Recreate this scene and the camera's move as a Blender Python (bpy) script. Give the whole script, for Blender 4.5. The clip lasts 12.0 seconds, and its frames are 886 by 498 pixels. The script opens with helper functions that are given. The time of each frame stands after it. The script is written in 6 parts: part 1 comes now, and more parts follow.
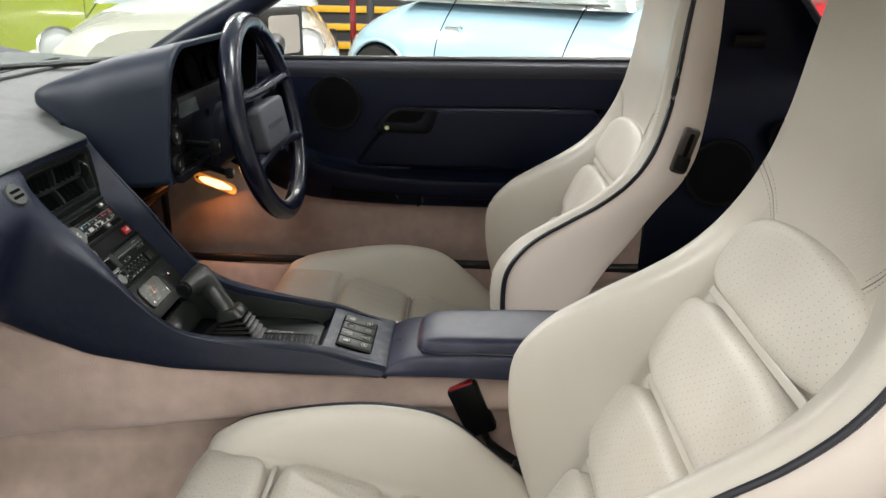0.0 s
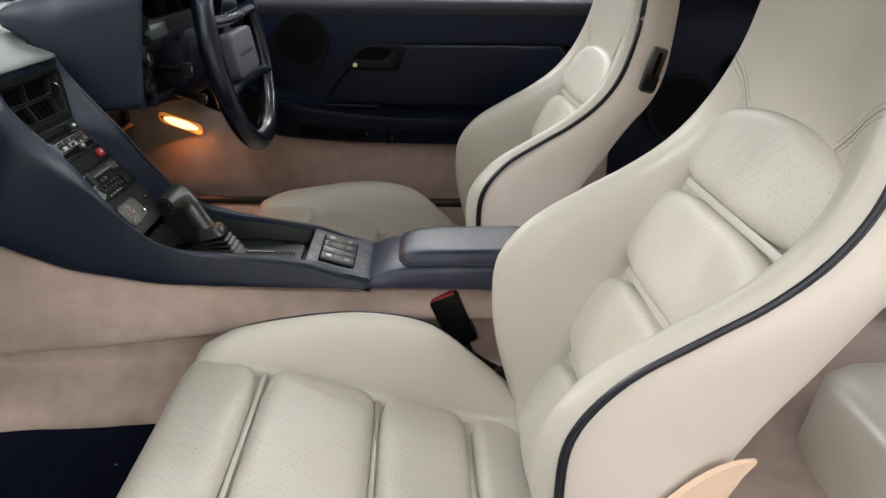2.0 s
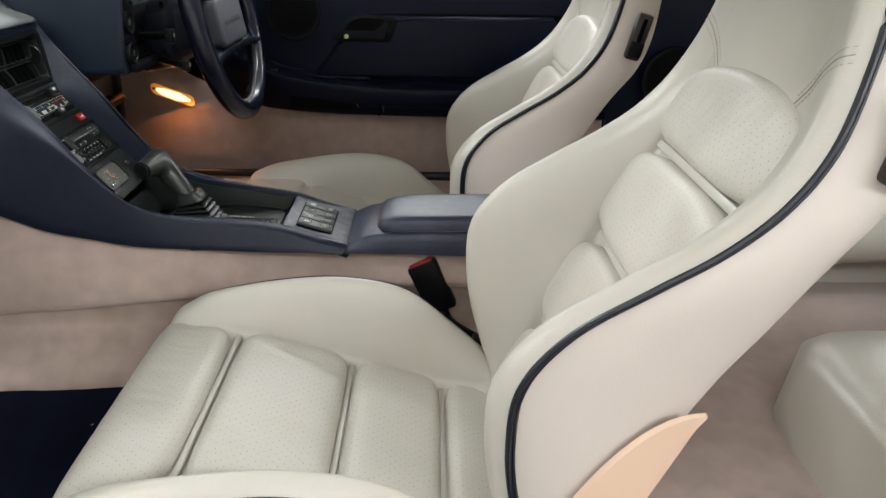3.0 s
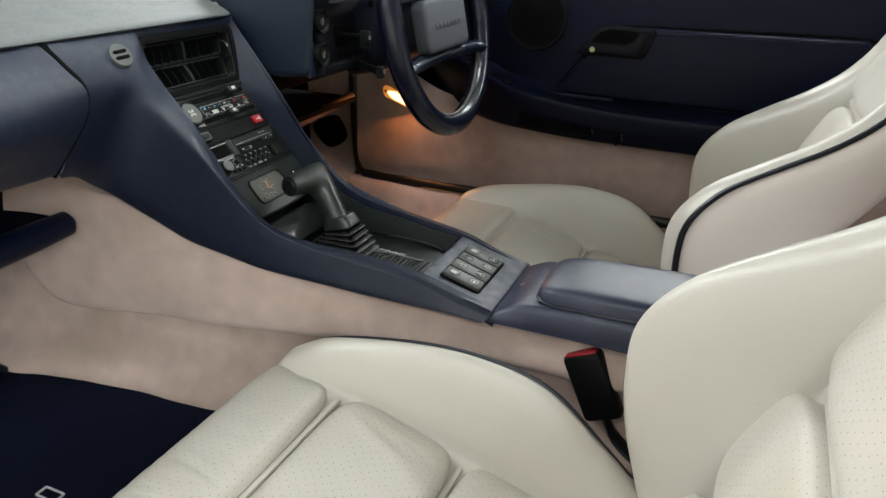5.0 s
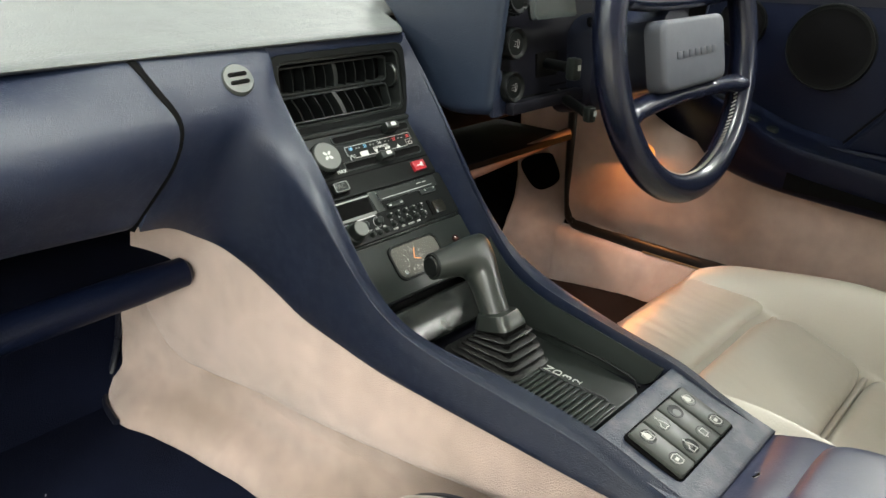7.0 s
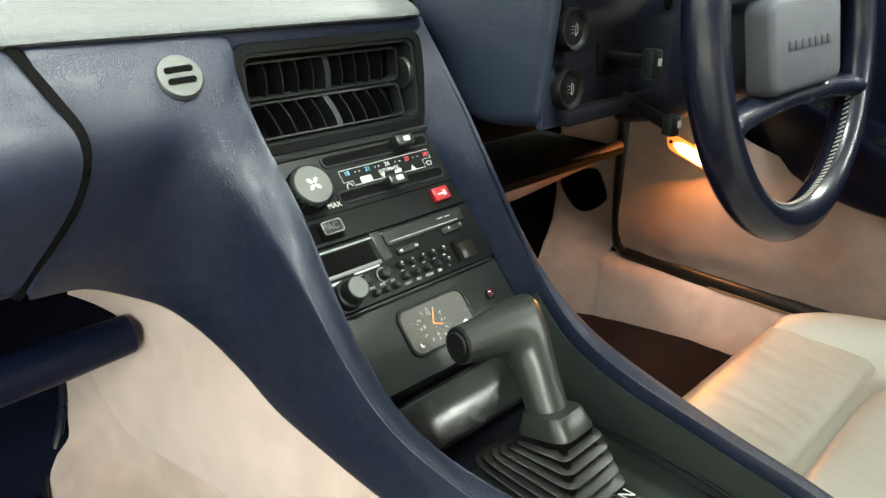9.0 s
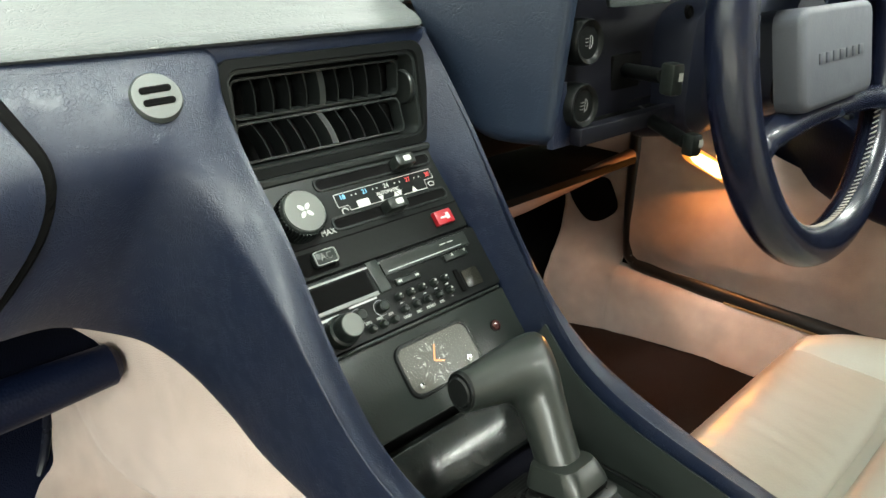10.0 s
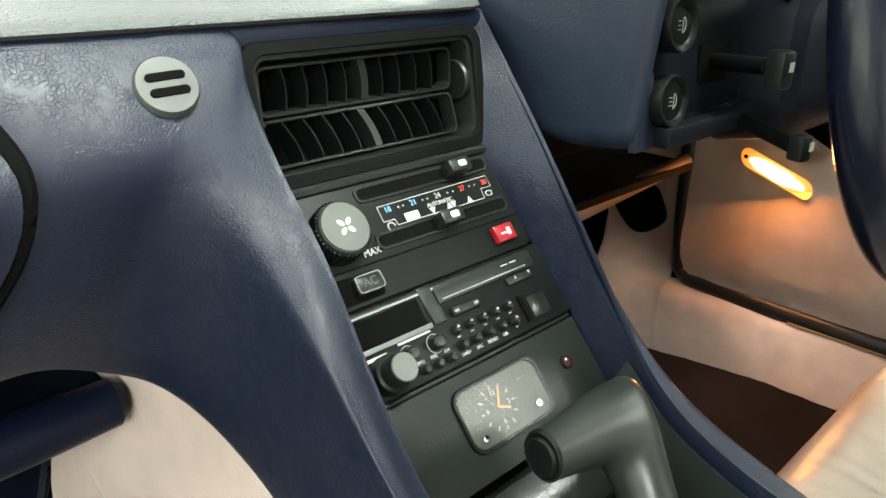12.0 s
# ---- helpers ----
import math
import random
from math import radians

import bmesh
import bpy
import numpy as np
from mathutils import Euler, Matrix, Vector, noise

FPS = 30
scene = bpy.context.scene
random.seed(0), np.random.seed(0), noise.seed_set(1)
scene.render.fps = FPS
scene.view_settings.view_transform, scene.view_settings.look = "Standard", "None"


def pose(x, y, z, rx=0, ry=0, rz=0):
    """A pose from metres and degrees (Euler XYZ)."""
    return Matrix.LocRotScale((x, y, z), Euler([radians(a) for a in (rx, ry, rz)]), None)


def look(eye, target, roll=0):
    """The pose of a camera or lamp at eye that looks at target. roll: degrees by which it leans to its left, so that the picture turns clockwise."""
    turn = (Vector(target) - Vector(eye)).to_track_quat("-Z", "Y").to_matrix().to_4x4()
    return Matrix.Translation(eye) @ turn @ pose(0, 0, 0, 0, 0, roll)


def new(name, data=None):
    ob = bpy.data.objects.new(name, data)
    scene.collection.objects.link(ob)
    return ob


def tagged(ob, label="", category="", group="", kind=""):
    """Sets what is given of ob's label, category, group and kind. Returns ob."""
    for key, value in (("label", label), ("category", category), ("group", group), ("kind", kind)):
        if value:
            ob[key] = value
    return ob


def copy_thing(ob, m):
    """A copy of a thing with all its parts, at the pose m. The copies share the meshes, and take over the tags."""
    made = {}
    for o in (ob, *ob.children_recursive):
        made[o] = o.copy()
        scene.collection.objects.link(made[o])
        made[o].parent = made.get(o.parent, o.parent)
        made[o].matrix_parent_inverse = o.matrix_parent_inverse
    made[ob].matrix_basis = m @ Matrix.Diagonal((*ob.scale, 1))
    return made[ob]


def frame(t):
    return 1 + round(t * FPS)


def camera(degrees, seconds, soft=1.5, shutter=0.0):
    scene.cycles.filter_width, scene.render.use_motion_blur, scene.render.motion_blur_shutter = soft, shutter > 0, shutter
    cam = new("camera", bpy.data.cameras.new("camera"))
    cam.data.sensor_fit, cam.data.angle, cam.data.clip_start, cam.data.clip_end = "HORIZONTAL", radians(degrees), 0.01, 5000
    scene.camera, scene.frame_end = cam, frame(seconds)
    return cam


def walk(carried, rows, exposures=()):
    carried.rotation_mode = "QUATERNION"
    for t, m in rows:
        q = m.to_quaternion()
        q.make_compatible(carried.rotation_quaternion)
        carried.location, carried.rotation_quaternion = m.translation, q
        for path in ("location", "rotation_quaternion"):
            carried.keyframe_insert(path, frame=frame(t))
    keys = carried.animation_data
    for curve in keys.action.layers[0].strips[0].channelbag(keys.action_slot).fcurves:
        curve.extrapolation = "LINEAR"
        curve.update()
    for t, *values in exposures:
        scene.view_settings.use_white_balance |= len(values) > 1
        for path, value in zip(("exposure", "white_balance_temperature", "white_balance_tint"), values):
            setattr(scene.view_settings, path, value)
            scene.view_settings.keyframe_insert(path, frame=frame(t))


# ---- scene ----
cam = camera(62.7, 12.0)
PATH = [
    (0, (-0.017, 0.015, 1.127), (-0.062, 1.886, 0.422), 1.1),
    (0.5, (-0.053, 0.02, 1.104), (-0.054, 1.888, 0.389), 1.0),
    (1, (-0.06, 0.003, 1.099), (-0.016, 1.866, 0.372), 1.2),
    (1.5, (-0.052, -0.017, 1.065), (0.015, 1.838, 0.319), 1.3),
    (2, (-0.053, -0.037, 1.05), (0.027, 1.808, 0.283), 1.4),
    (2.5, (-0.036, -0.052, 1.034), (0.043, 1.785, 0.249), 1.6),
    (2.7, (-0.027, -0.053, 1.028), (0.046, 1.779, 0.231), 1.5),
    (4.3, (0.126, 0.1, 1.022), (-0.223, 1.89, 0.201), 1.4),
    (4.5, (0.122, 0.133, 1.021), (-0.33, 1.901, 0.202), 1.3),
    (5, (0.117, 0.22, 1.008), (-0.592, 1.905, 0.197), 1.4),
    (5.5, (0.114, 0.305, 0.999), (-0.828, 1.877, 0.198), 1.4),
    (6, (0.092, 0.357, 1.006), (-1.003, 1.829, 0.212), 1.3),
    (6.5, (0.051, 0.413, 1.007), (-1.143, 1.811, 0.22), 1.1),
    (7, (0.019, 0.505, 0.98), (-1.227, 1.861, 0.2), 0.9),
    (7.5, (-0.044, 0.564, 0.95), (-1.312, 1.899, 0.169), 0.8),
    (9.3, (-0.135, 0.667, 0.937), (-1.436, 1.981, 0.174), 0.5),
    (9.5, (-0.142, 0.675, 0.946), (-1.442, 1.983, 0.172), 0.6),
    (10, (-0.158, 0.69, 0.944), (-1.465, 1.992, 0.171), 0.5),
    (10.5, (-0.182, 0.702, 0.94), (-1.496, 1.999, 0.17), 0.5),
    (11, (-0.209, 0.704, 0.938), (-1.53, 1.994, 0.169), 0.4),
    (11.5, (-0.22, 0.711, 0.934), (-1.552, 1.994, 0.172), 0.4),
    (12, (-0.238, 0.727, 0.92), (-1.578, 2.005, 0.161), 0.3),
]
walk(cam, [(t, look(eye, target, roll)) for t, eye, target, roll in PATH],
     exposures=[(0, -0.93, 6450, 10), (2.5, -1.0, 6250, 9), (4.5, -0.94, 6050, 5), (5.5, -0.54, 6350, 7), (6.5, -0.06, 6500, 6), (7.5, 0.19, 6500, 2), (9.5, 0.39, 6450, -2), (12.0, 0.35, 6450, -2)])

# ---------------------------------------------------------------- world, lights
world = bpy.data.worlds.new("showroom_air")
scene.world = world
world.use_nodes = True
world.node_tree.nodes["Background"].inputs[0].default_value = (0.8, 0.9, 1.0, 1)
world.node_tree.nodes["Background"].inputs[1].default_value = 0.02


def area(name, eye, target, sx, sy, watts, color=(1.0, 0.985, 0.95)):
    lamp = bpy.data.lights.new(name, "AREA")
    lamp.shape, lamp.size, lamp.size_y, lamp.energy, lamp.color = "RECTANGLE", sx, sy, watts, color
    ob = new(name, lamp)
    ob.matrix_world = look(eye, target)
    return ob


# unseen ceiling battens added over the car and beside it, each powered to suit the surfaces it lights
BATTENS = ((-0.9, -2.5, 34), (0.3, -1.8, 20), (-0.25, -0.7, 26), (1.2, -2.7, 34), (2.8, -2.6, 215), (4.8, -2.8, 560), (6.5, -2.5, 120), (-3.0, -4.5, 55), (-0.8, -4.5, 34), (1.4, -4.5, 15), (-2.9, 0.0, 160), (-5.6, -1.2, 250), (-6.8, 0.4, 250), (-4.6, 0.7, 130), (-2.4, 4.0, 220), (2.6, 1.2, 20), (0.1, 4.3, 120), (-0.5, 6.6, 200), (-4.0, 6.0, 230), (3.2, 6.4, 170), (3.5, 4.2, 140), (5.2, 3.4, 130), (0.9, 1.2, 220))
for bx, by, w in BATTENS:
    area("ceiling_batten_light", (bx, by, 3.15), (bx, by, 0), 1.5, 0.35, w)

# ---------------------------------------------------------------- materials


def mat(name, color, rough=0.5, metal=0.0, var=0.12, scale=6.0, bump=0.0, bump_scale=300.0, bump_kind="noise", spec=0.5, coat=0.0, sheen=0.0,
        emit=None, emit_power=0.0, stain=None, stain_scale=5.0, stain_amount=0.5, bump_dist=0.001, stretch=(1, 1, 1)):
    m = bpy.data.materials.new(name)
    m.use_nodes = True
    nt = m.node_tree
    b = nt.nodes["Principled BSDF"]
    b.inputs["Roughness"].default_value, b.inputs["Metallic"].default_value = rough, metal
    b.inputs["Specular IOR Level"].default_value, b.inputs["Coat Weight"].default_value = spec, coat
    b.inputs["Sheen Weight"].default_value = sheen
    tc = nt.nodes.new("ShaderNodeTexCoord")
    mp = nt.nodes.new("ShaderNodeMapping")
    mp.inputs["Scale"].default_value = stretch
    nt.links.new(tc.outputs["Object"], mp.inputs[0])
    n1 = nt.nodes.new("ShaderNodeTexNoise")
    n1.inputs["Scale"].default_value, n1.inputs["Detail"].default_value = scale, 6
    nt.links.new(mp.outputs[0], n1.inputs["Vector"])
    ramp = nt.nodes.new("ShaderNodeMapRange")
    ramp.inputs[1].default_value, ramp.inputs[2].default_value = 0.3, 0.7
    ramp.inputs[3].default_value, ramp.inputs[4].default_value = 0, 1
    nt.links.new(n1.outputs[0], ramp.inputs[0])
    mix = nt.nodes.new("ShaderNodeMix")
    mix.data_type = "RGBA"
    mix.inputs[6].default_value = (*[c * (1 - var) for c in color], 1)
    mix.inputs[7].default_value = (*[min(1, c * (1 + var)) for c in color], 1)
    nt.links.new(ramp.outputs[0], mix.inputs[0])
    out = mix.outputs[2]
    if stain:
        n3 = nt.nodes.new("ShaderNodeTexNoise")
        n3.inputs["Scale"].default_value, n3.inputs["Detail"].default_value = stain_scale, 4
        nt.links.new(tc.outputs["Object"], n3.inputs["Vector"])
        r3 = nt.nodes.new("ShaderNodeMapRange")
        r3.inputs[1].default_value, r3.inputs[2].default_value = 0.48, 0.72
        r3.inputs[4].default_value = stain_amount
        nt.links.new(n3.outputs[0], r3.inputs[0])
        mx3 = nt.nodes.new("ShaderNodeMix")
        mx3.data_type = "RGBA"
        nt.links.new(out, mx3.inputs[6])
        mx3.inputs[7].default_value = (*stain, 1)
        nt.links.new(r3.outputs[0], mx3.inputs[0])
        out = mx3.outputs[2]
    nt.links.new(out, b.inputs["Base Color"])
    rr = nt.nodes.new("ShaderNodeMapRange")
    rr.inputs[3].default_value, rr.inputs[4].default_value = max(0, rough - 0.07), min(1, rough + 0.07)
    n2 = nt.nodes.new("ShaderNodeTexNoise")
    n2.inputs["Scale"].default_value = scale * 5
    nt.links.new(tc.outputs["Object"], n2.inputs["Vector"])
    nt.links.new(n2.outputs[0], rr.inputs[0])
    nt.links.new(rr.outputs[0], b.inputs["Roughness"])
    if bump > 0:
        if bump_kind == "wrinkle":
            warp = nt.nodes.new("ShaderNodeTexNoise")
            warp.inputs["Scale"].default_value = bump_scale * 0.35
            nt.links.new(mp.outputs[0], warp.inputs["Vector"])
            add = nt.nodes.new("ShaderNodeMixRGB")
            add.blend_type = "ADD"
            add.inputs[0].default_value = 3.0 / bump_scale
            nt.links.new(mp.outputs[0], add.inputs[1])
            nt.links.new(warp.outputs["Color"], add.inputs[2])
            t = nt.nodes.new("ShaderNodeTexVoronoi")
            t.feature = "DISTANCE_TO_EDGE"
        elif bump_kind == "grain":
            t = nt.nodes.new("ShaderNodeTexVoronoi")
            t.feature = "SMOOTH_F1"
            t.inputs["Smoothness"].default_value = 0.4
        else:
            t = nt.nodes.new("ShaderNodeTexNoise")
            t.inputs["Detail"].default_value = 5
        t.inputs["Scale"].default_value = bump_scale
        nt.links.new(add.outputs[0] if bump_kind == "wrinkle" else mp.outputs[0], t.inputs["Vector"])
        high = t.outputs[0]
        if bump_kind == "wrinkle":
            lim = nt.nodes.new("ShaderNodeMapRange")
            lim.inputs[2].default_value = 0.16
            lim.inputs[3].default_value, lim.inputs[4].default_value = 1.0, 0.0
            nt.links.new(high, lim.inputs[0])
            patch = nt.nodes.new("ShaderNodeTexNoise")
            patch.inputs["Scale"].default_value = bump_scale * 0.22
            nt.links.new(mp.outputs[0], patch.inputs["Vector"])
            gate_ = nt.nodes.new("ShaderNodeMapRange")
            gate_.inputs[1].default_value, gate_.inputs[2].default_value = 0.30, 0.66
            nt.links.new(patch.outputs[0], gate_.inputs[0])
            fold = nt.nodes.new("ShaderNodeMath")
            fold.operation = "MULTIPLY"
            nt.links.new(lim.outputs[0], fold.inputs[0])
            nt.links.new(gate_.outputs[0], fold.inputs[1])
            flip = nt.nodes.new("ShaderNodeMath")
            flip.operation = "SUBTRACT"
            flip.inputs[0].default_value = 1.0
            nt.links.new(fold.outputs[0], flip.inputs[1])
            high = flip.outputs[0]
        bp = nt.nodes.new("ShaderNodeBump")
        bp.inputs["Strength"].default_value, bp.inputs["Distance"].default_value = bump, bump_dist
        nt.links.new(high, bp.inputs["Height"])
        nt.links.new(bp.outputs[0], b.inputs["Normal"])
    if emit:
        b.inputs["Emission Color"].default_value = (*emit, 1)
        b.inputs["Emission Strength"].default_value = emit_power
    return m


def perforate(m, pitch, radius, dark):
    """Punched holes in a lattice over the sheet's own length and width."""
    nt = m.node_tree
    b = nt.nodes["Principled BSDF"]
    uv = nt.nodes.new("ShaderNodeTexCoord")
    sep = nt.nodes.new("ShaderNodeSeparateXYZ")
    nt.links.new(uv.outputs["UV"], sep.inputs[0])

    def op(kind, a, c):
        n = nt.nodes.new("ShaderNodeMath")
        n.operation = kind
        for k, v in enumerate((a, c)):
            if isinstance(v, (int, float)):
                n.inputs[k].default_value = v
            else:
                nt.links.new(v, n.inputs[k])
        return n.outputs[0]

    holes = None
    for shift in (0.0, 0.5):
        dx = op("SUBTRACT", op("FRACT", op("ADD", op("DIVIDE", sep.outputs[0], pitch), 50 + shift), 0), 0.5)
        dy = op("SUBTRACT", op("FRACT", op("ADD", op("DIVIDE", sep.outputs[1], pitch), 50 + shift), 0), 0.5)
        d = op("ADD", op("MULTIPLY", dx, dx), op("MULTIPLY", dy, dy))
        h = op("LESS_THAN", d, (radius / pitch) ** 2)
        holes = h if holes is None else op("MAXIMUM", holes, h)
    old = b.inputs["Base Color"].links[0].from_socket
    mx = nt.nodes.new("ShaderNodeMix")
    mx.data_type = "RGBA"
    nt.links.new(holes, mx.inputs[0])
    nt.links.new(old, mx.inputs[6])
    mx.inputs[7].default_value = (*dark, 1)
    nt.links.new(mx.outputs[2], b.inputs["Base Color"])
    return m


CREAM = (0.508, 0.480, 0.428)
LEATHER = mat("cream_leather", CREAM, 0.33, var=0.05, scale=5, bump=0.22, bump_scale=420, bump_kind="grain", stain=(0.50, 0.45, 0.37), stain_scale=7, stain_amount=0.35, bump_dist=0.0006)
PERF = perforate(mat("perforated_cream_leather", CREAM, 0.42, var=0.06, scale=6, bump=0.7, bump_scale=60, stain=(0.47, 0.415, 0.335), stain_scale=9, stain_amount=0.4, bump_dist=0.0017, stretch=(0.35, 1, 1)), 0.0115, 0.00062, (0.25, 0.225, 0.19))
SHELL = mat("pale_pinkish_leather", (0.56, 0.50, 0.455), 0.5, var=0.05, scale=4, bump=0.15, bump_scale=500, bump_kind="grain", bump_dist=0.0005)
PIPING = mat("navy_piping_leather", (0.006, 0.007, 0.014), 0.38, var=0.1, bump=0.1, bump_scale=300)
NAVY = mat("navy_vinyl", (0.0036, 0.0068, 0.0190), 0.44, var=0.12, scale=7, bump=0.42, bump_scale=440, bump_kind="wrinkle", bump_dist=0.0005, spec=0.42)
# navy vinyl, base colour raised to carry the windscreen's glancing reflection
NAVYTOP = mat("reflection_paled_dash_vinyl", (0.036, 0.042, 0.042), 0.62, var=0.16, scale=7, bump=0.6, bump_scale=300, bump_kind="wrinkle", bump_dist=0.0007, spec=0.8, sheen=0.03, stretch=(1, 0.6, 1))
DECKVINYL = mat("scuffed_navy_deck_vinyl", (0.010, 0.016, 0.034), 0.45, var=0.12, scale=9, bump=0.4, bump_scale=300, bump_kind="wrinkle", bump_dist=0.0005, stain=(0.11, 0.105, 0.12), stain_scale=55, stain_amount=0.55)
ROCKER = mat("grey_green_rocker_plastic", (0.036, 0.040, 0.036), 0.42, var=0.08, scale=20)
LIDLEATHER = mat("navy_lid_leather", (0.014, 0.018, 0.042), 0.41, var=0.15, scale=14, bump=0.25, bump_scale=300, bump_kind="wrinkle", bump_dist=0.0003, stain=(0.10, 0.09, 0.12), stain_scale=14, stain_amount=0.25)
NAVYLEATHER = mat("navy_leather", (0.008, 0.012, 0.027), 0.32, var=0.08, scale=6)
DOORNAVY = mat("dark_navy_door_vinyl", (0.0024, 0.0044, 0.0145), 0.42, var=0.15, scale=6, bump=0.4, bump_scale=380, bump_kind="grain", bump_dist=0.0005, spec=0.18)
CARPET = mat("pale_beige_velour_carpet", (0.432, 0.332, 0.290), 0.95, var=0.09, scale=34, bump=0.8, bump_scale=900, bump_dist=0.002, sheen=0.4, spec=0.1, stain=(0.27, 0.205, 0.16), stain_scale=11, stain_amount=0.32)
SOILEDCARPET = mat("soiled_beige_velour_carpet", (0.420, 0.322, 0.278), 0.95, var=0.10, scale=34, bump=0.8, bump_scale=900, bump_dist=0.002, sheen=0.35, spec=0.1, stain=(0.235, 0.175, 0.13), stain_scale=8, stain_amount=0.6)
RIMLEATHER = mat("navy_rim_leather", (0.005, 0.007, 0.018), 0.25, var=0.05, scale=4)
NAVYCARPET = mat("navy_carpet_mat", (0.0030, 0.0042, 0.0110), 0.95, var=0.25, scale=12, bump=0.9, bump_scale=700, bump_dist=0.002, spec=0.05)
BROWNMAT = mat("dark_brown_floor_carpet", (0.011, 0.0062, 0.0055), 0.95, var=0.25, scale=12, bump=0.9, bump_scale=700, bump_dist=0.002, sheen=0.02, spec=0.1)
HOODNAVY = mat("deep_navy_hood_vinyl", (0.008, 0.014, 0.028), 0.5, var=0.1, scale=5, bump=0.3, bump_scale=260, bump_kind="wrinkle", bump_dist=0.0004, spec=0.4)
FASCIA = mat("matt_black_fascia", (0.004, 0.0042, 0.007), 0.5, var=0.1, scale=9, spec=0.13)
BLACK = mat("black_plastic", (0.0045, 0.0051, 0.0051), 0.38, var=0.15, scale=10, bump=0.25, bump_scale=600, bump_dist=0.0003, spec=0.12)
LEVERLEATHER = mat("smooth_black_lever_leather", (0.016, 0.019, 0.017), 0.33, var=0.15, scale=12, bump=0.05, bump_scale=700, bump_dist=0.0003)
BLACKVINYL = mat("black_grained_vinyl", (0.009, 0.0112, 0.0103), 0.33, spec=0.27, var=0.15, scale=12, bump=0.14, bump_scale=650, bump_kind="grain", bump_dist=0.0006)
GREYPLASTIC = mat("dark_grey_green_plastic", (0.013, 0.016, 0.0145), 0.36, spec=0.3, var=0.1, scale=10, bump=0.2, bump_scale=700, bump_dist=0.0003)
SLATGREY = mat("charcoal_slat_plastic", (0.008, 0.0095, 0.0092), 0.34, spec=0.35, var=0.1, scale=20)
# near-black for dark parts, and for the shade inside hollows, slots and gaps
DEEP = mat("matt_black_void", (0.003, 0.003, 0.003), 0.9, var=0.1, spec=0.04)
SPEAKER = mat("black_speaker_cloth", (0.003, 0.003, 0.0035), 0.8, spec=0.06, var=0.2, bump=0.6, bump_scale=900, bump_dist=0.0008)
HUBGREY = mat("slate_grey_wheel_pad", (0.055, 0.060, 0.075), 0.55, var=0.08, scale=12, bump=0.25, bump_scale=500, bump_kind="grain", bump_dist=0.0004)
CHROME = mat("chrome", (0.75, 0.75, 0.74), 0.15, metal=1.0, var=0.04)
WHITEPRINT = mat("white_print", (0.40, 0.40, 0.38), 0.5, var=0.03)
BLUEPRINT = mat("pale_blue_print", (0.16, 0.40, 0.62), 0.5, var=0.03)
REDPRINT = mat("red_print", (0.55, 0.05, 0.05), 0.5, var=0.03)
REDPLASTIC = mat("red_plastic", (0.20, 0.005, 0.010), 0.35, var=0.06, coat=0.2)
PANELFACE = mat("satin_black_panel", (0.0058, 0.0066, 0.0064), 0.40, var=0.1, scale=10, spec=0.11, bump=0.15, bump_scale=500, bump_dist=0.0002)
CLOCKFACE = mat("clock_dial", (0.045, 0.042, 0.037), 0.5, var=0.05)
ORANGE = mat("orange_hand", (0.75, 0.28, 0.10), 0.5, var=0.03)
TAN = mat("tan_plastic", (0.66, 0.47, 0.35), 0.5, var=0.05, scale=4)
LAMPLENS = mat("glowing_lamp_lens", (0.9, 0.5, 0.2), 0.3, emit=(1.0, 0.30, 0.03), emit_power=0.75)
LAMPCORE = mat("glowing_lamp_core", (0.9, 0.7, 0.4), 0.3, emit=(1.0, 0.70, 0.34), emit_power=4.5)
RUBBER = mat("black_rubber", (0.010, 0.010, 0.010), 0.36, var=0.2, bump=0.2, bump_scale=200)
BELLOWS = mat("black_bellows_rubber", (0.005, 0.0052, 0.005), 0.40, var=0.2, spec=0.35, bump=0.2, bump_scale=200)
BROWNPLASTIC = mat("brown_black_plastic", (0.016, 0.010, 0.008), 0.35, var=0.2)
HEADLINER = mat("pale_headliner_cloth", (0.78, 0.75, 0.70), 0.9, var=0.06, bump=0.3, bump_scale=500)
STITCH = mat("pale_thread", (0.50, 0.46, 0.40), 0.7, var=0.08)
SEAMLEATHER = mat("shaded_seam_leather", (0.34, 0.315, 0.28), 0.6, var=0.08)
GREENDOT = mat("pale_yellow_green_button", (0.55, 0.58, 0.30), 0.4, var=0.05)


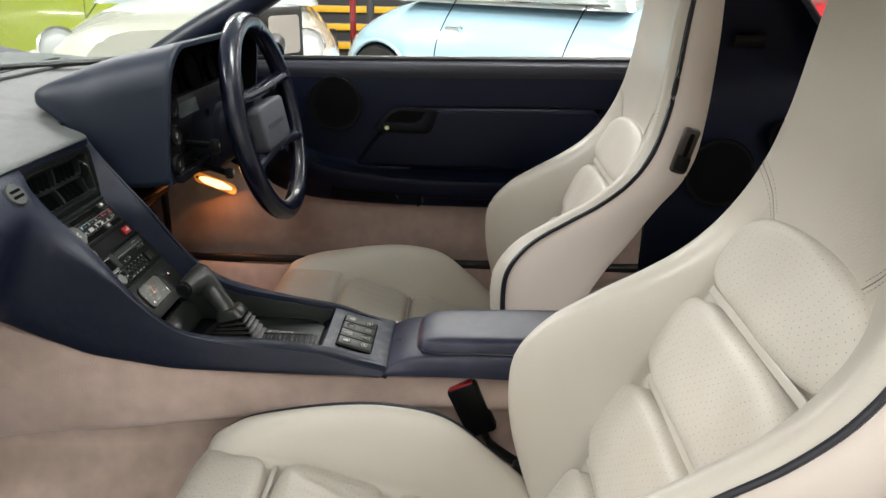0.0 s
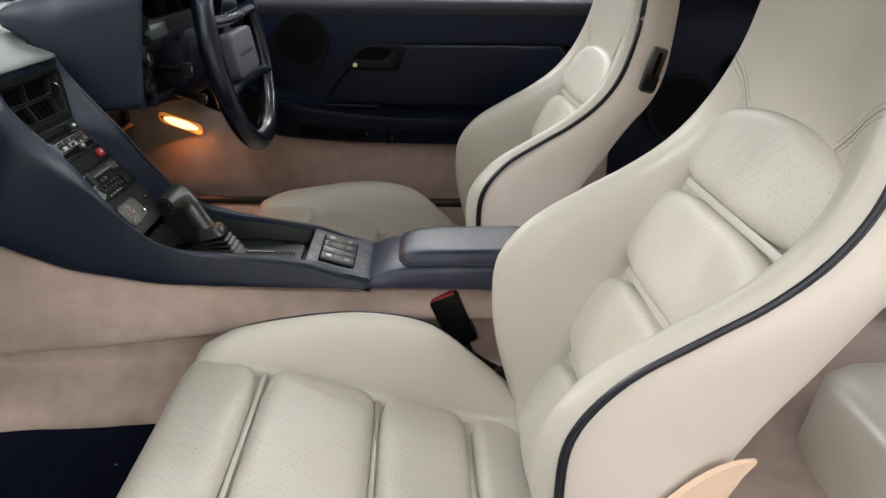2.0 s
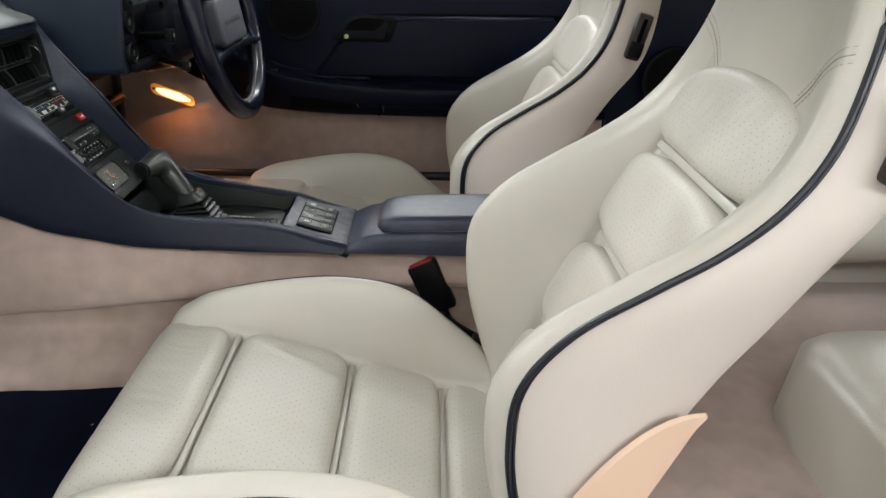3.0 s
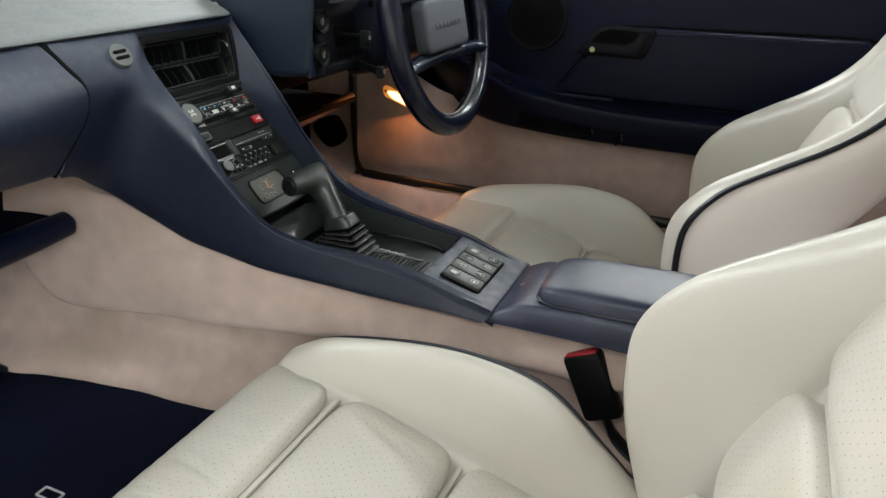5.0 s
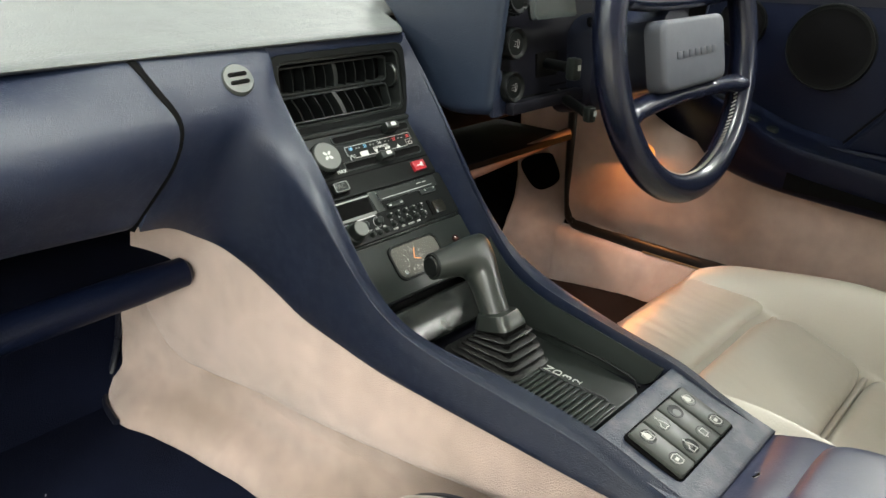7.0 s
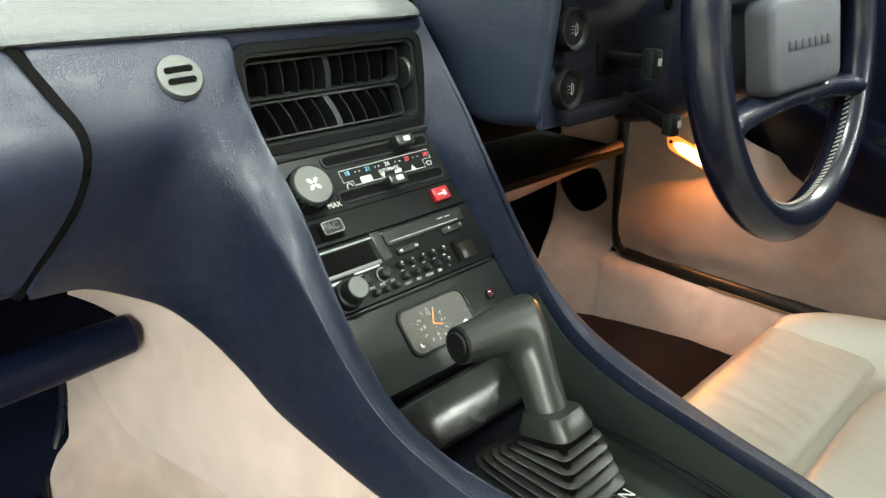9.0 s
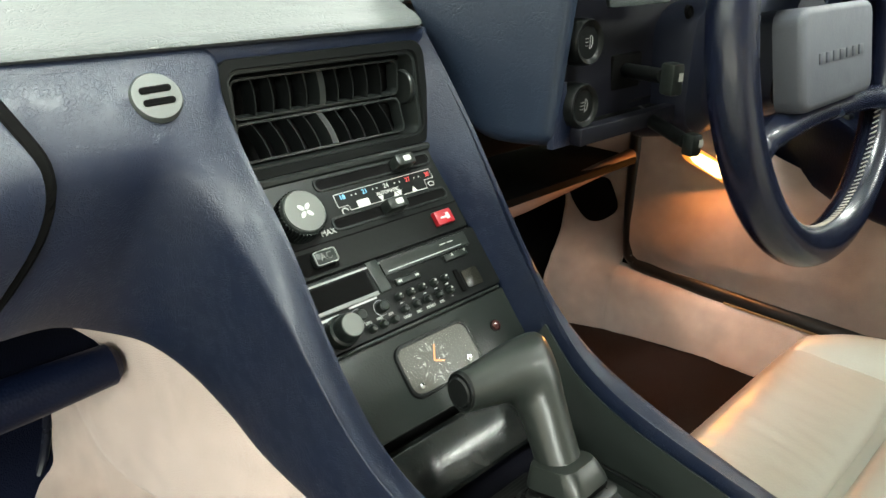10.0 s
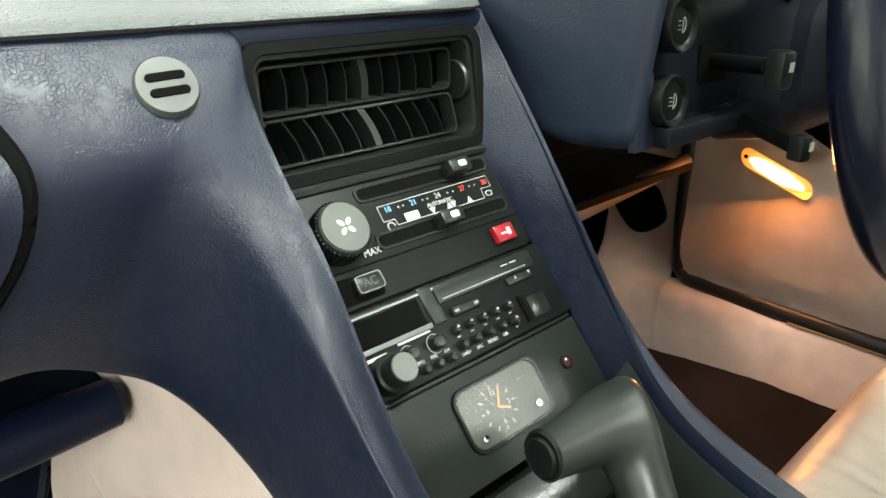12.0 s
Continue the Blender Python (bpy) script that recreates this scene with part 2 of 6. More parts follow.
def glass_mat(name, color=(1, 1, 1), rough=0.0, base=0.03):
    m = bpy.data.materials.new(name)
    m.use_nodes = True
    nt = m.node_tree
    nt.nodes.remove(nt.nodes["Principled BSDF"])
    tr = nt.nodes.new("ShaderNodeBsdfTransparent")
    tr.inputs[0].default_value = (*color, 1)
    gl = nt.nodes.new("ShaderNodeBsdfGlossy")
    gl.inputs["Roughness"].default_value = rough
    lw = nt.nodes.new("ShaderNodeLayerWeight")
    lw.inputs[0].default_value = 0.5
    pw = nt.nodes.new("ShaderNodeMath")
    pw.operation = "POWER"
    pw.inputs[1].default_value = 5.0
    nt.links.new(lw.outputs["Facing"], pw.inputs[0])
    fr = nt.nodes.new("ShaderNodeMath")
    fr.operation = "MULTIPLY_ADD"
    fr.inputs[1].default_value, fr.inputs[2].default_value = 0.5, base
    nt.links.new(pw.outputs[0], fr.inputs[0])
    mx = nt.nodes.new("ShaderNodeMixShader")
    nt.links.new(fr.outputs[0], mx.inputs[0])
    nt.links.new(tr.outputs[0], mx.inputs[1])
    nt.links.new(gl.outputs[0], mx.inputs[2])
    nt.links.new(mx.outputs[0], nt.nodes["Material Output"].inputs[0])
    return m


GLASS = glass_mat("clear_glass", (0.93, 0.96, 0.95))
CLOCKGLASS = glass_mat("hazed_clock_lens", (0.93, 0.94, 0.92), 0.24, 0.013)
MIRROR = mat("mirror_glass", (0.85, 0.85, 0.85), 0.02, metal=1.0, var=0.0)

# ---------------------------------------------------------------- building helpers
V = Vector


def place_of(ob):
    p = V((0, 0, 0))
    while ob:
        p += ob.location
        ob = ob.parent
    return p


def thing(name, at, label, category, group="", kind=""):
    ob = new(name)
    ob.empty_display_size = 0.05
    ob.location = at
    return tagged(ob, label, category, group, kind)


def part(name, bm, material, parent=None, label="", smooth=True, sharp=40):
    """Links a bmesh, drawn in the place's own metres, as one mesh under a thing or part."""
    if parent:
        bmesh.ops.translate(bm, verts=bm.verts, vec=-place_of(parent))
    bmesh.ops.recalc_face_normals(bm, faces=bm.faces)
    me = bpy.data.meshes.new(name)
    if smooth:
        for f in bm.faces:
            f.smooth = True
        for e in bm.edges:
            if len(e.link_faces) == 2 and e.calc_face_angle(0) > radians(sharp):
                e.smooth = False
    bm.to_mesh(me)
    bm.free()
    me.materials.append(material)
    ob = new(name, me)
    ob.parent = parent
    if label:
        ob["label"] = label
    return ob


def solo(name, bm, material, label, category, kind="", group="", smooth=True):
    return tagged(part(name, bm, material, None, "", smooth), label, category, group, kind)


def spline(pts, n, closed=False):
    """n points along a Catmull-Rom curve through pts."""
    pts = [V(p) for p in pts]
    m = len(pts)
    out = []
    for i in range(n):
        s = i * (m if closed else m - 1) / (n if closed else n - 1)
        k = min(int(s), m - (1 if closed else 2))
        f = s - k
        if closed:
            a, b, c, d = (pts[(k + j) % m] for j in (-1, 0, 1, 2))
        else:
            b, c = pts[k], pts[k + 1]
            a = pts[k - 1] if k else 2 * b - c
            d = pts[k + 2] if k + 2 < m else 2 * c - b
        out.append(0.5 * (2 * b + (c - a) * f + (2 * a - 5 * b + 4 * c - d) * f * f + (3 * b - a - 3 * c + d) * f ** 3))
    return out


def grid(rows, closed_u=False, closed_v=False, caps=False, bm=None):
    bm = bm or bmesh.new()
    uvl = bm.loops.layers.uv.verify()
    vs = [[bm.verts.new(p) for p in r] for r in rows]
    nu, nv = len(rows), len(rows[0])
    mid = [r[nv // 2] for r in rows]
    du = [0.0]
    for i in range(1, nu):
        du.append(du[-1] + (V(mid[i]) - V(mid[i - 1])).length)
    r0 = rows[nu // 2]
    dv = [0.0]
    for j in range(1, nv):
        dv.append(dv[-1] + (V(r0[j]) - V(r0[j - 1])).length)
    for i in range(nu if closed_u else nu - 1):
        for j in range(nv if closed_v else nv - 1):
            k, l = (i + 1) % nu, (j + 1) % nv
            try:
                f = bm.faces.new((vs[i][j], vs[k][j], vs[k][l], vs[i][l]))
            except ValueError:
                continue
            for lp, (a, b) in zip(f.loops, ((i, j), (k, j), (k, l), (i, l))):
                lp[uvl].uv = (du[a], dv[b])
    if caps:
        for r in (vs[0], vs[-1]):
            try:
                bm.faces.new(r)
            except ValueError:
                pass
    return bm


def surface(curves, nu, nv):
    """Rows of a smooth sheet through control curves (lists of points of equal length)."""
    fine = [spline(c, nv) for c in curves]
    cols = [spline([f[j] for f in fine], nu) for j in range(nv)]
    return [[cols[j][i] for j in range(nv)] for i in range(nu)]


def rumple(bm, amp, freq=14.0):
    """Loose cloth: small uneven swellings."""
    for v in bm.verts:
        p = v.co
        v.co.y += amp * (noise.noise(p * freq) + 0.5 * noise.noise(p * freq * 2.7 + V((5, 1, 2))))
    return bm


def solid(bm, t):
    bmesh.ops.recalc_face_normals(bm, faces=bm.faces)
    bmesh.ops.solidify(bm, geom=bm.faces[:], thickness=t)
    return bm


def rbox(at, size, bevel=0.004, m=None, bm=None, seg=2):
    bm = bm or bmesh.new()
    got = bmesh.ops.create_cube(bm, size=1.0)["verts"]
    bmesh.ops.scale(bm, vec=size, verts=got)
    if bevel:
        es = list({e for v in got for e in v.link_edges})
        r = bmesh.ops.bevel(bm, geom=es, offset=min(bevel, min(size) * 0.49), segments=seg, affect="EDGES", profile=0.5)
        got = list({v for f in r["faces"] for v in f.verts} | {v for v in got if v.is_valid})
    if m is not None:
        bmesh.ops.transform(bm, matrix=m, verts=got)
    bmesh.ops.translate(bm, vec=at, verts=got)
    return bm


def tube(pts, r, seg=10, bm=None, closed=False, flat=None):
    """A round bar of radius r (or a list of radii) along pts."""
    bm = bm or bmesh.new()
    pts = [V(p) for p in pts]
    rings = []
    up = V((0.13, 0.21, 0.97))
    for i, p in enumerate(pts):
        a = pts[i - 1] if (i or closed) else p
        b = pts[(i + 1) % len(pts)] if (i + 1 < len(pts) or closed) else p
        d = (b - a).normalized()
        s = d.cross(up)
        if s.length < 0.05:
            s = d.cross(V((1, 0, 0)))
        s.normalize()
        u = s.cross(d)
        rr = r[i] if isinstance(r, (list, tuple)) else r
        rings.append([p + s * rr * math.cos(k * math.tau / seg) + u * rr * (flat or 1) * math.sin(k * math.tau / seg) for k in range(seg)])
    return grid(rings, closed_u=closed, closed_v=True, caps=not closed, bm=bm)


def lathe(at, axis, prof, seg=24, bm=None):
    """A turned shape: prof is rows of (distance along the axis, radius)."""
    q = V((0, 0, 1)).rotation_difference(V(axis)).to_matrix()
    rings = [[V(at) + q @ V((max(r, 1e-5) * math.cos(k * math.tau / seg), max(r, 1e-5) * math.sin(k * math.tau / seg), h)) for k in range(seg)] for h, r in prof]
    return grid(rings, closed_v=True, caps=True, bm=bm)


def pillow(at, u, v, wu, wv, thick, corner=4.0, nu=26, nv=26, under=0.012, warp=None, sq=8, corner2=None):
    """A stuffed pad: half widths wu, wv along u and v, swelling along their normal."""
    u, v = V(u).normalized(), V(v).normalized()
    n = u.cross(v).normalized()
    rows = []
    for i in range(nu + 1):
        row = []
        for j in range(nv + 1):
            a, b = -1 + 2 * i / nu, -1 + 2 * j / nv
            a, b = math.sin(a * math.pi / 2) * 0.45 + a * 0.55, math.sin(b * math.pi / 2) * 0.45 + b * 0.55
            m = max(abs(a), abs(b))
            cn = corner2 if corner2 and a > 0 else corner
            d = (abs(a) ** cn + abs(b) ** cn) ** (1 / cn)
            k = m / d if d > 1e-6 else 1
            h = thick * (max(0, 1 - m ** sq)) ** 0.5 - (under if m > 0.999 else 0)
            p = V(at) + u * (a * k * wu) + v * (b * k * wv) + n * h
            row.append(warp(p, a, b) if warp else p)
        rows.append(row)
    return grid(rows)


def plate(outline, at, u, v, depth, bevel=0.0, bm=None, seg=2):
    """A flat piece with that outline in (u, v), depth thick along the normal behind the face."""
    bm = bm or bmesh.new()
    u, v = V(u).normalized(), V(v).normalized()
    n = u.cross(v)
    top = [bm.verts.new(V(at) + u * a + v * b) for a, b in outline]
    f = bm.faces.new(top)
    ret = bmesh.ops.extrude_face_region(bm, geom=[f])
    vs = [g for g in ret["geom"] if isinstance(g, bmesh.types.BMVert)]
    bmesh.ops.translate(bm, vec=-n * depth, verts=vs)
    if bevel:
        es = [e for e in bm.edges if all(w in top for w in e.verts)]
        bmesh.ops.bevel(bm, geom=es, offset=bevel, segments=seg, affect="EDGES", profile=0.5)
    return bm


def rrect(w, h, r, n=4, cx=0.0, cy=0.0):
    out = []
    for sx, sy, a0 in ((1, 1, 0), (-1, 1, 90), (-1, -1, 180), (1, -1, 270)):
        for k in range(n + 1):
            a = radians(a0 + 90 * k / n)
            out.append((cx + sx * (w / 2 - r) + r * math.cos(a), cy + sy * (h / 2 - r) + r * math.sin(a)))
    return out


def ring_plate(outer, inner, at, u, v, depth, bm=None):
    """A frame between two outlines with the same number of points."""
    bm = bm or bmesh.new()
    u, v = V(u).normalized(), V(v).normalized()
    n = u.cross(v)
    rings = [[V(at) + u * a + v * b + n * h for a, b in o] for o, h in ((outer, -depth), (outer, -0.0012), ([(a * 0.993, b * 0.985) for a, b in outer], 0.0), ([(a * 1.007, b * 1.015) for a, b in inner], 0.0), (inner, -0.0012), (inner, -depth))]
    return grid(rings, closed_u=True, closed_v=True, bm=bm)


def words(name, text, at, u, v, size, material, parent, align="CENTER", label=""):
    cu = bpy.data.curves.new(name, "FONT")
    cu.body, cu.size, cu.extrude, cu.align_x, cu.align_y = text, size, 0.0002, align, "CENTER"
    cu.materials.append(material)
    ob = new(name, cu)
    u, v = V(u).normalized(), V(v).normalized()
    n = u.cross(v)
    m = Matrix((u, v, n)).transposed().to_4x4()
    m.translation = V(at) - place_of(parent)
    ob.parent = parent
    ob.matrix_local = m
    if label:
        ob["label"] = label
    return ob


# ---------------------------------------------------------------- car shell: carpeted floor, tunnel, roof
C = 1.0  # the car's middle line


def sheet(curves, nu, nv, t):
    return solid(grid(surface(curves, nu, nv)), t)


def floor_z(x):
    return 0.30 + 0.085 * max(0, min(1, (x + 1.0) / 0.5)) + 0.015 * max(0, min(1, (x + 0.5) / 0.5))


def floor_bm(y0, y1, lift, x0=-1.02, x1=1.3):
    xs = [x0 - 0.35, x0 - 0.12, x0, x0 + 0.06, -0.75, -0.5, -0.2, 0.2, x1]
    rows = []
    for x in xs:
        z = floor_z(max(x, x0)) + lift + max(0, x0 + 0.03 - x) * 1.1
        rows.append([(x, y0 + (y1 - y0) * k / 8, z) for k in range(9)])
    return solid(grid(rows), -0.01)


solo("footwell_floor", floor_bm(0.28, 0.905, 0.0), NAVYCARPET, "navy carpeted passenger footwell floor", "car floor", "structure")
solo("footwell_floor", floor_bm(1.095, 1.74, 0.0), BROWNMAT, "dark brown carpeted driver footwell floor", "car floor", "structure")

# tunnel carpet: a lower length and an upper one lapped over it, ending in a curved front edge
for side in (1, -1):
    def ty(y, side=side):
        return C - side * (C - y)
    def cy(x):
        t = max(0, min(1, (x + 0.62) / 0.55))
        return 0.889 + 0.056 * t * t * (3 - 2 * t)
    if side == 1:
        def face(x):
            return float(np.interp(x, (-0.87, -0.75, -0.62), (0.846, 0.868, 0.889))) if x < -0.62 else cy(x)
        low = []
        for x in (-0.868, -0.85, -0.80, -0.74, -0.62, -0.5, -0.3, -0.1, 0.3):
            foot = float(np.interp(x, (-0.868, -0.85, -0.80, -0.74, -0.62, -0.5, -0.3, 0.3), (0.812, 0.804, 0.797, 0.818, 0.838, 0.846, 0.868, 0.88)))
            f = face(x)
            low.append([(x, f + 0.004, 0.62 if x < -0.7 else 0.545), (x, f + 0.002, 0.53 if x < -0.7 else 0.49), (x, f - 0.002, 0.475), (x, f * 0.8 + foot * 0.2, 0.445), (x, f * 0.3 + foot * 0.7, 0.426), (x, foot, 0.404), (x, foot + 0.01, 0.385)])
    else:
        face = cy
        low = [[(x, ty(cy(x) + 0.004), 0.545), (x, ty(cy(x) + 0.002), 0.47), (x, ty(cy(x) - 0.002), 0.40), (x, ty(cy(x) - 0.016), floor_z(x) + 0.012)] for x in (-1.0, -0.9, -0.7, -0.5, -0.3, -0.1, 0.3)]
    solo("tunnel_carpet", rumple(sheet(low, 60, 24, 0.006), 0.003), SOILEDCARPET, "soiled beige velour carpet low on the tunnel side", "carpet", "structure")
    up = []
    for x, zt, zb in ((-0.805, 0.71, 0.60), (-0.782, 0.715, 0.550), (-0.745, 0.72, 0.506), (-0.67, 0.71, 0.503), (-0.59, 0.69, 0.510), (-0.5, 0.655, 0.514), (-0.4, 0.628, 0.519), (-0.25, 0.598, 0.525), (-0.1, 0.588, 0.53), (0.1, 0.585, 0.53), (0.3, 0.585, 0.53)):
        up.append([(x, ty(face(x) + 0.004), zt), (x, ty(face(x) - 0.004), zb + (zt - zb) * 0.65), (x, ty(face(x) - 0.012), zb + (zt - zb) * 0.3), (x, ty(face(x) - 0.012), zb + 0.007), (x, ty(face(x) + 0.001), zb)])
    solo("tunnel_carpet", rumple(sheet(up, 66, 22, 0.005), 0.0022), CARPET, "pale beige velour carpet lapped under the console", "carpet", "structure")

# small hole and bits on the carpet
for hx, hz in ((-0.600, 0.5275),):
    solo("carpet_hole", lathe((hx, 0.8775, hz), (0, -1, 0), [(0, 0.0035), (0.004, 0.0032), (0.0045, 0.0)], 10), DEEP, "small dark hole worn in the carpet", "hole")

# edges of the navy floor mat, curling up the front of the tunnel carpet
mat_edge = [(-0.80, 0.788, 0.411), (-0.845, 0.795, 0.412), (-0.872, 0.810, 0.420), (-0.880, 0.828, 0.450), (-0.876, 0.838, 0.49), (-0.866, 0.842, 0.54), (-0.860, 0.843, 0.60)]
floor_mat = thing("floor_mat", (-0.7, 0.58, 0.35), "dark navy carpet floor mat with bound edge in the passenger footwell", "floor mat")
rows = []
for x in (-1.02, -0.95, -0.90, -0.85, -0.7, -0.5, -0.3, -0.05):
    rows.append([(x, 0.30 + 0.556 * k / 10, 0.405 + max(0, -0.85 - x) * 1.2 + 0.0015 * math.sin(9 * x + k)) for k in range(11)])
part("mat", solid(grid(rows), -0.006), NAVYCARPET, floor_mat)
part("binding", tube(spline(mat_edge, 50), 0.0045, 8), PIPING, floor_mat, "navy bound edge")
part("backing_edge", tube(spline([(x - 0.004, y + 0.004, z) for x, y, z in mat_edge[2:]], 24), 0.003, 6), WHITEPRINT, floor_mat, "white backing edge")
toe = [[(-0.93, y, 0.66), (-0.95, y, 0.55), (-0.955, y, 0.47), (-0.98, y, 0.38)] for y in (0.28, 0.5, 0.7, 0.90)]
badge = part("mat_badge", ring_plate(rrect(0.030, 0.016, 0.002, 2), rrect(0.026, 0.012, 0.001, 2), (-0.533, 0.636, 0.4115), (1, 0, 0), (0, 1, 0), 0.002), mat("woven_badge_grey", (0.3, 0.3, 0.32), 0.7), floor_mat, "small pale woven badge")
rl = random.Random(4)
for k in range(14):
    lx, ly = rl.uniform(-0.9, -0.35), rl.uniform(0.4, 0.84)
    solo("lint_speck", rbox((lx, ly, 0.4085), (rl.uniform(0.001, 0.004), 0.0008, 0.0008), 0, Matrix.Rotation(rl.uniform(0, 3), 4, "Z")), WHITEPRINT, "tiny pale lint speck on the navy floor mat", "lint", group="lint specks")
solo("toe_board", sheet(toe, 14, 14, -0.01), NAVYCARPET, "dark navy carpeted toe board", "car floor", "structure")
solo("bulkhead", rbox((-1.35, 1.0, 0.65), (0.05, 1.6, 0.75), 0.01), DEEP, "black bulkhead under the dashboard", "bulkhead", "structure")

# roof, pillars, screens
roof = [[(x, y, z + 0.05 * (1 - ((y - 1) / 0.6) ** 2)) for y in (0.42, 0.55, 0.75, 1.0, 1.25, 1.45, 1.58)] for x, z in ((-0.17, 1.255), (-0.06, 1.272), (0.15, 1.288), (0.45, 1.288), (0.72, 1.268), (1.1, 1.195))]
solo("roof", sheet(roof, 24, 22, 0.03), HEADLINER, "pale cloth lined car roof", "car roof", "structure")
for side in (-1, 1):
    y = C + side * 0.70
    pts = [(-0.72, C + side * 0.715, 0.935), (-0.60, C + side * 0.690, 1.005), (-0.45, C + side * 0.655, 1.085), (-0.16, C + side * 0.585, 1.262)]
    solo("pillar", tube(spline(pts, 14), 0.032, 10), NAVYLEATHER, "dark navy trimmed windscreen pillar", "pillar", "structure")
    solo("roof_rail", tube(spline([(-0.17, C + side * 0.588, 1.258), (0.2, C + side * 0.59, 1.305), (0.8, C + side * 0.595, 1.27), (1.5, C + side * 0.6, 1.10)], 18), 0.03, 8), NAVYLEATHER, "dark navy trimmed roof rail", "roof rail", "structure")
hatch = [[(1.1, C + k * 0.585, 1.235 - 0.05 * k * k), (1.4, C + k * 0.60, 1.14 - 0.05 * k * k), (1.75, C + k * 0.62, 1.02 - 0.03 * k * k)] for k in (-1, -0.5, 0, 0.5, 1)]
rear_glass = solo("rear_window", sheet(hatch, 14, 14, 0.004), GLASS, "clear sloping glass rear hatch", "rear window", "structure")
rear_glass.visible_shadow = False
screen = [[(-1.06 + 0.35 * k * k, C + k * 0.71, 0.945), (-0.66 + 0.20 * k * k, C + k * 0.66, 1.10), (-0.19, C + k * 0.585, 1.295 - 0.03 * k * k)] for k in (-1, -0.5, 0, 0.5, 1)]
windscreen = solo("windscreen", sheet(screen, 14, 14, 0.004), GLASS, "clear curved glass windscreen", "windscreen", "structure")
windscreen.visible_shadow = False
solo("screen_seal", tube(spline([(-0.72, 0.29, 0.938), (-0.95, 0.6, 0.943), (-1.06, 1.0, 0.946), (-0.95, 1.4, 0.943), (-0.72, 1.71, 0.938)], 20), 0.008, 8), RUBBER, "black rubber seal under the windscreen", "seal", "structure")
solo("door_sill", rbox((-0.1, 0.25, 0.33), (1.9, 0.10, 0.10), 0.02), NAVYLEATHER, "dark navy door sill on the open side", "sill", "structure")
bonnet = [[(x, y, z - 0.10 * ((y - 1) / 0.75) ** 2) for y in (0.25, 0.6, 1.0, 1.4, 1.75)] for x, z in ((-1.08, 0.925), (-1.5, 0.90), (-2.0, 0.86), (-2.6, 0.74))]
DARKPAINT = mat("dark_blue_car_paint", (0.015, 0.02, 0.05), 0.15, var=0.05, coat=0.6)
solo("bonnet", sheet(bonnet, 20, 14, 0.01), DARKPAINT, "dark blue painted car bonnet beyond the windscreen", "bonnet", "structure")

# ---------------------------------------------------------------- dashboard
dash = thing("dashboard", (-0.8, C, 0.60), "navy grained vinyl dashboard with padded top", "dashboard")
top = []
for y, back in ((0.26, 0), (0.4, 0), (0.6, 0), (0.8, 0), (0.95, 0), (1.04, 0), (1.078, 0), (1.090, 0.002), (1.099, 0.014), (1.108, 0.036), (1.125, 0.06), (1.2, 0.06), (1.4, 0.06), (1.6, 0.06), (1.74, 0.06)):
    top.append([(x - back * f, y, z + 0.012 * back / 0.06 * f) for x, z, f in ((-0.5885, 0.8845, 1), (-0.5905, 0.8868, 1), (-0.600, 0.8895, 1), (-0.64, 0.8965, 0.8), (-0.72, 0.9095, 0.3), (-0.85, 0.925, 0), (-1.0, 0.935, 0), (-1.21, 0.938, 0))])
part("top_pad", solid(grid(surface(top, 90, 60)), -0.004), NAVYTOP, dash, "worn grained top pad, paled grey-blue for its reflection")
part("seam", tube([(-0.5895, 0.27, 0.8842), (-0.5895, 1.07, 0.8842)], 0.0007, 6), PIPING, dash)
for y in (0.5, 1.5):
    slot = thing("defroster_vent", (-0.90, y, 0.938), "black slotted windscreen vent on the dash top", "vent")
    part("frame", rbox((-0.90, y, 0.9335), (0.07, 0.34, 0.008), 0.003), NAVYTOP, slot)
    for k in (-1, 0, 1):
        part("slot", rbox((-0.90 + 0.022 * k, y, 0.9365 - 0.002 * k), (0.010, 0.31, 0.003), 0.001), DEEP, slot, "black slot")

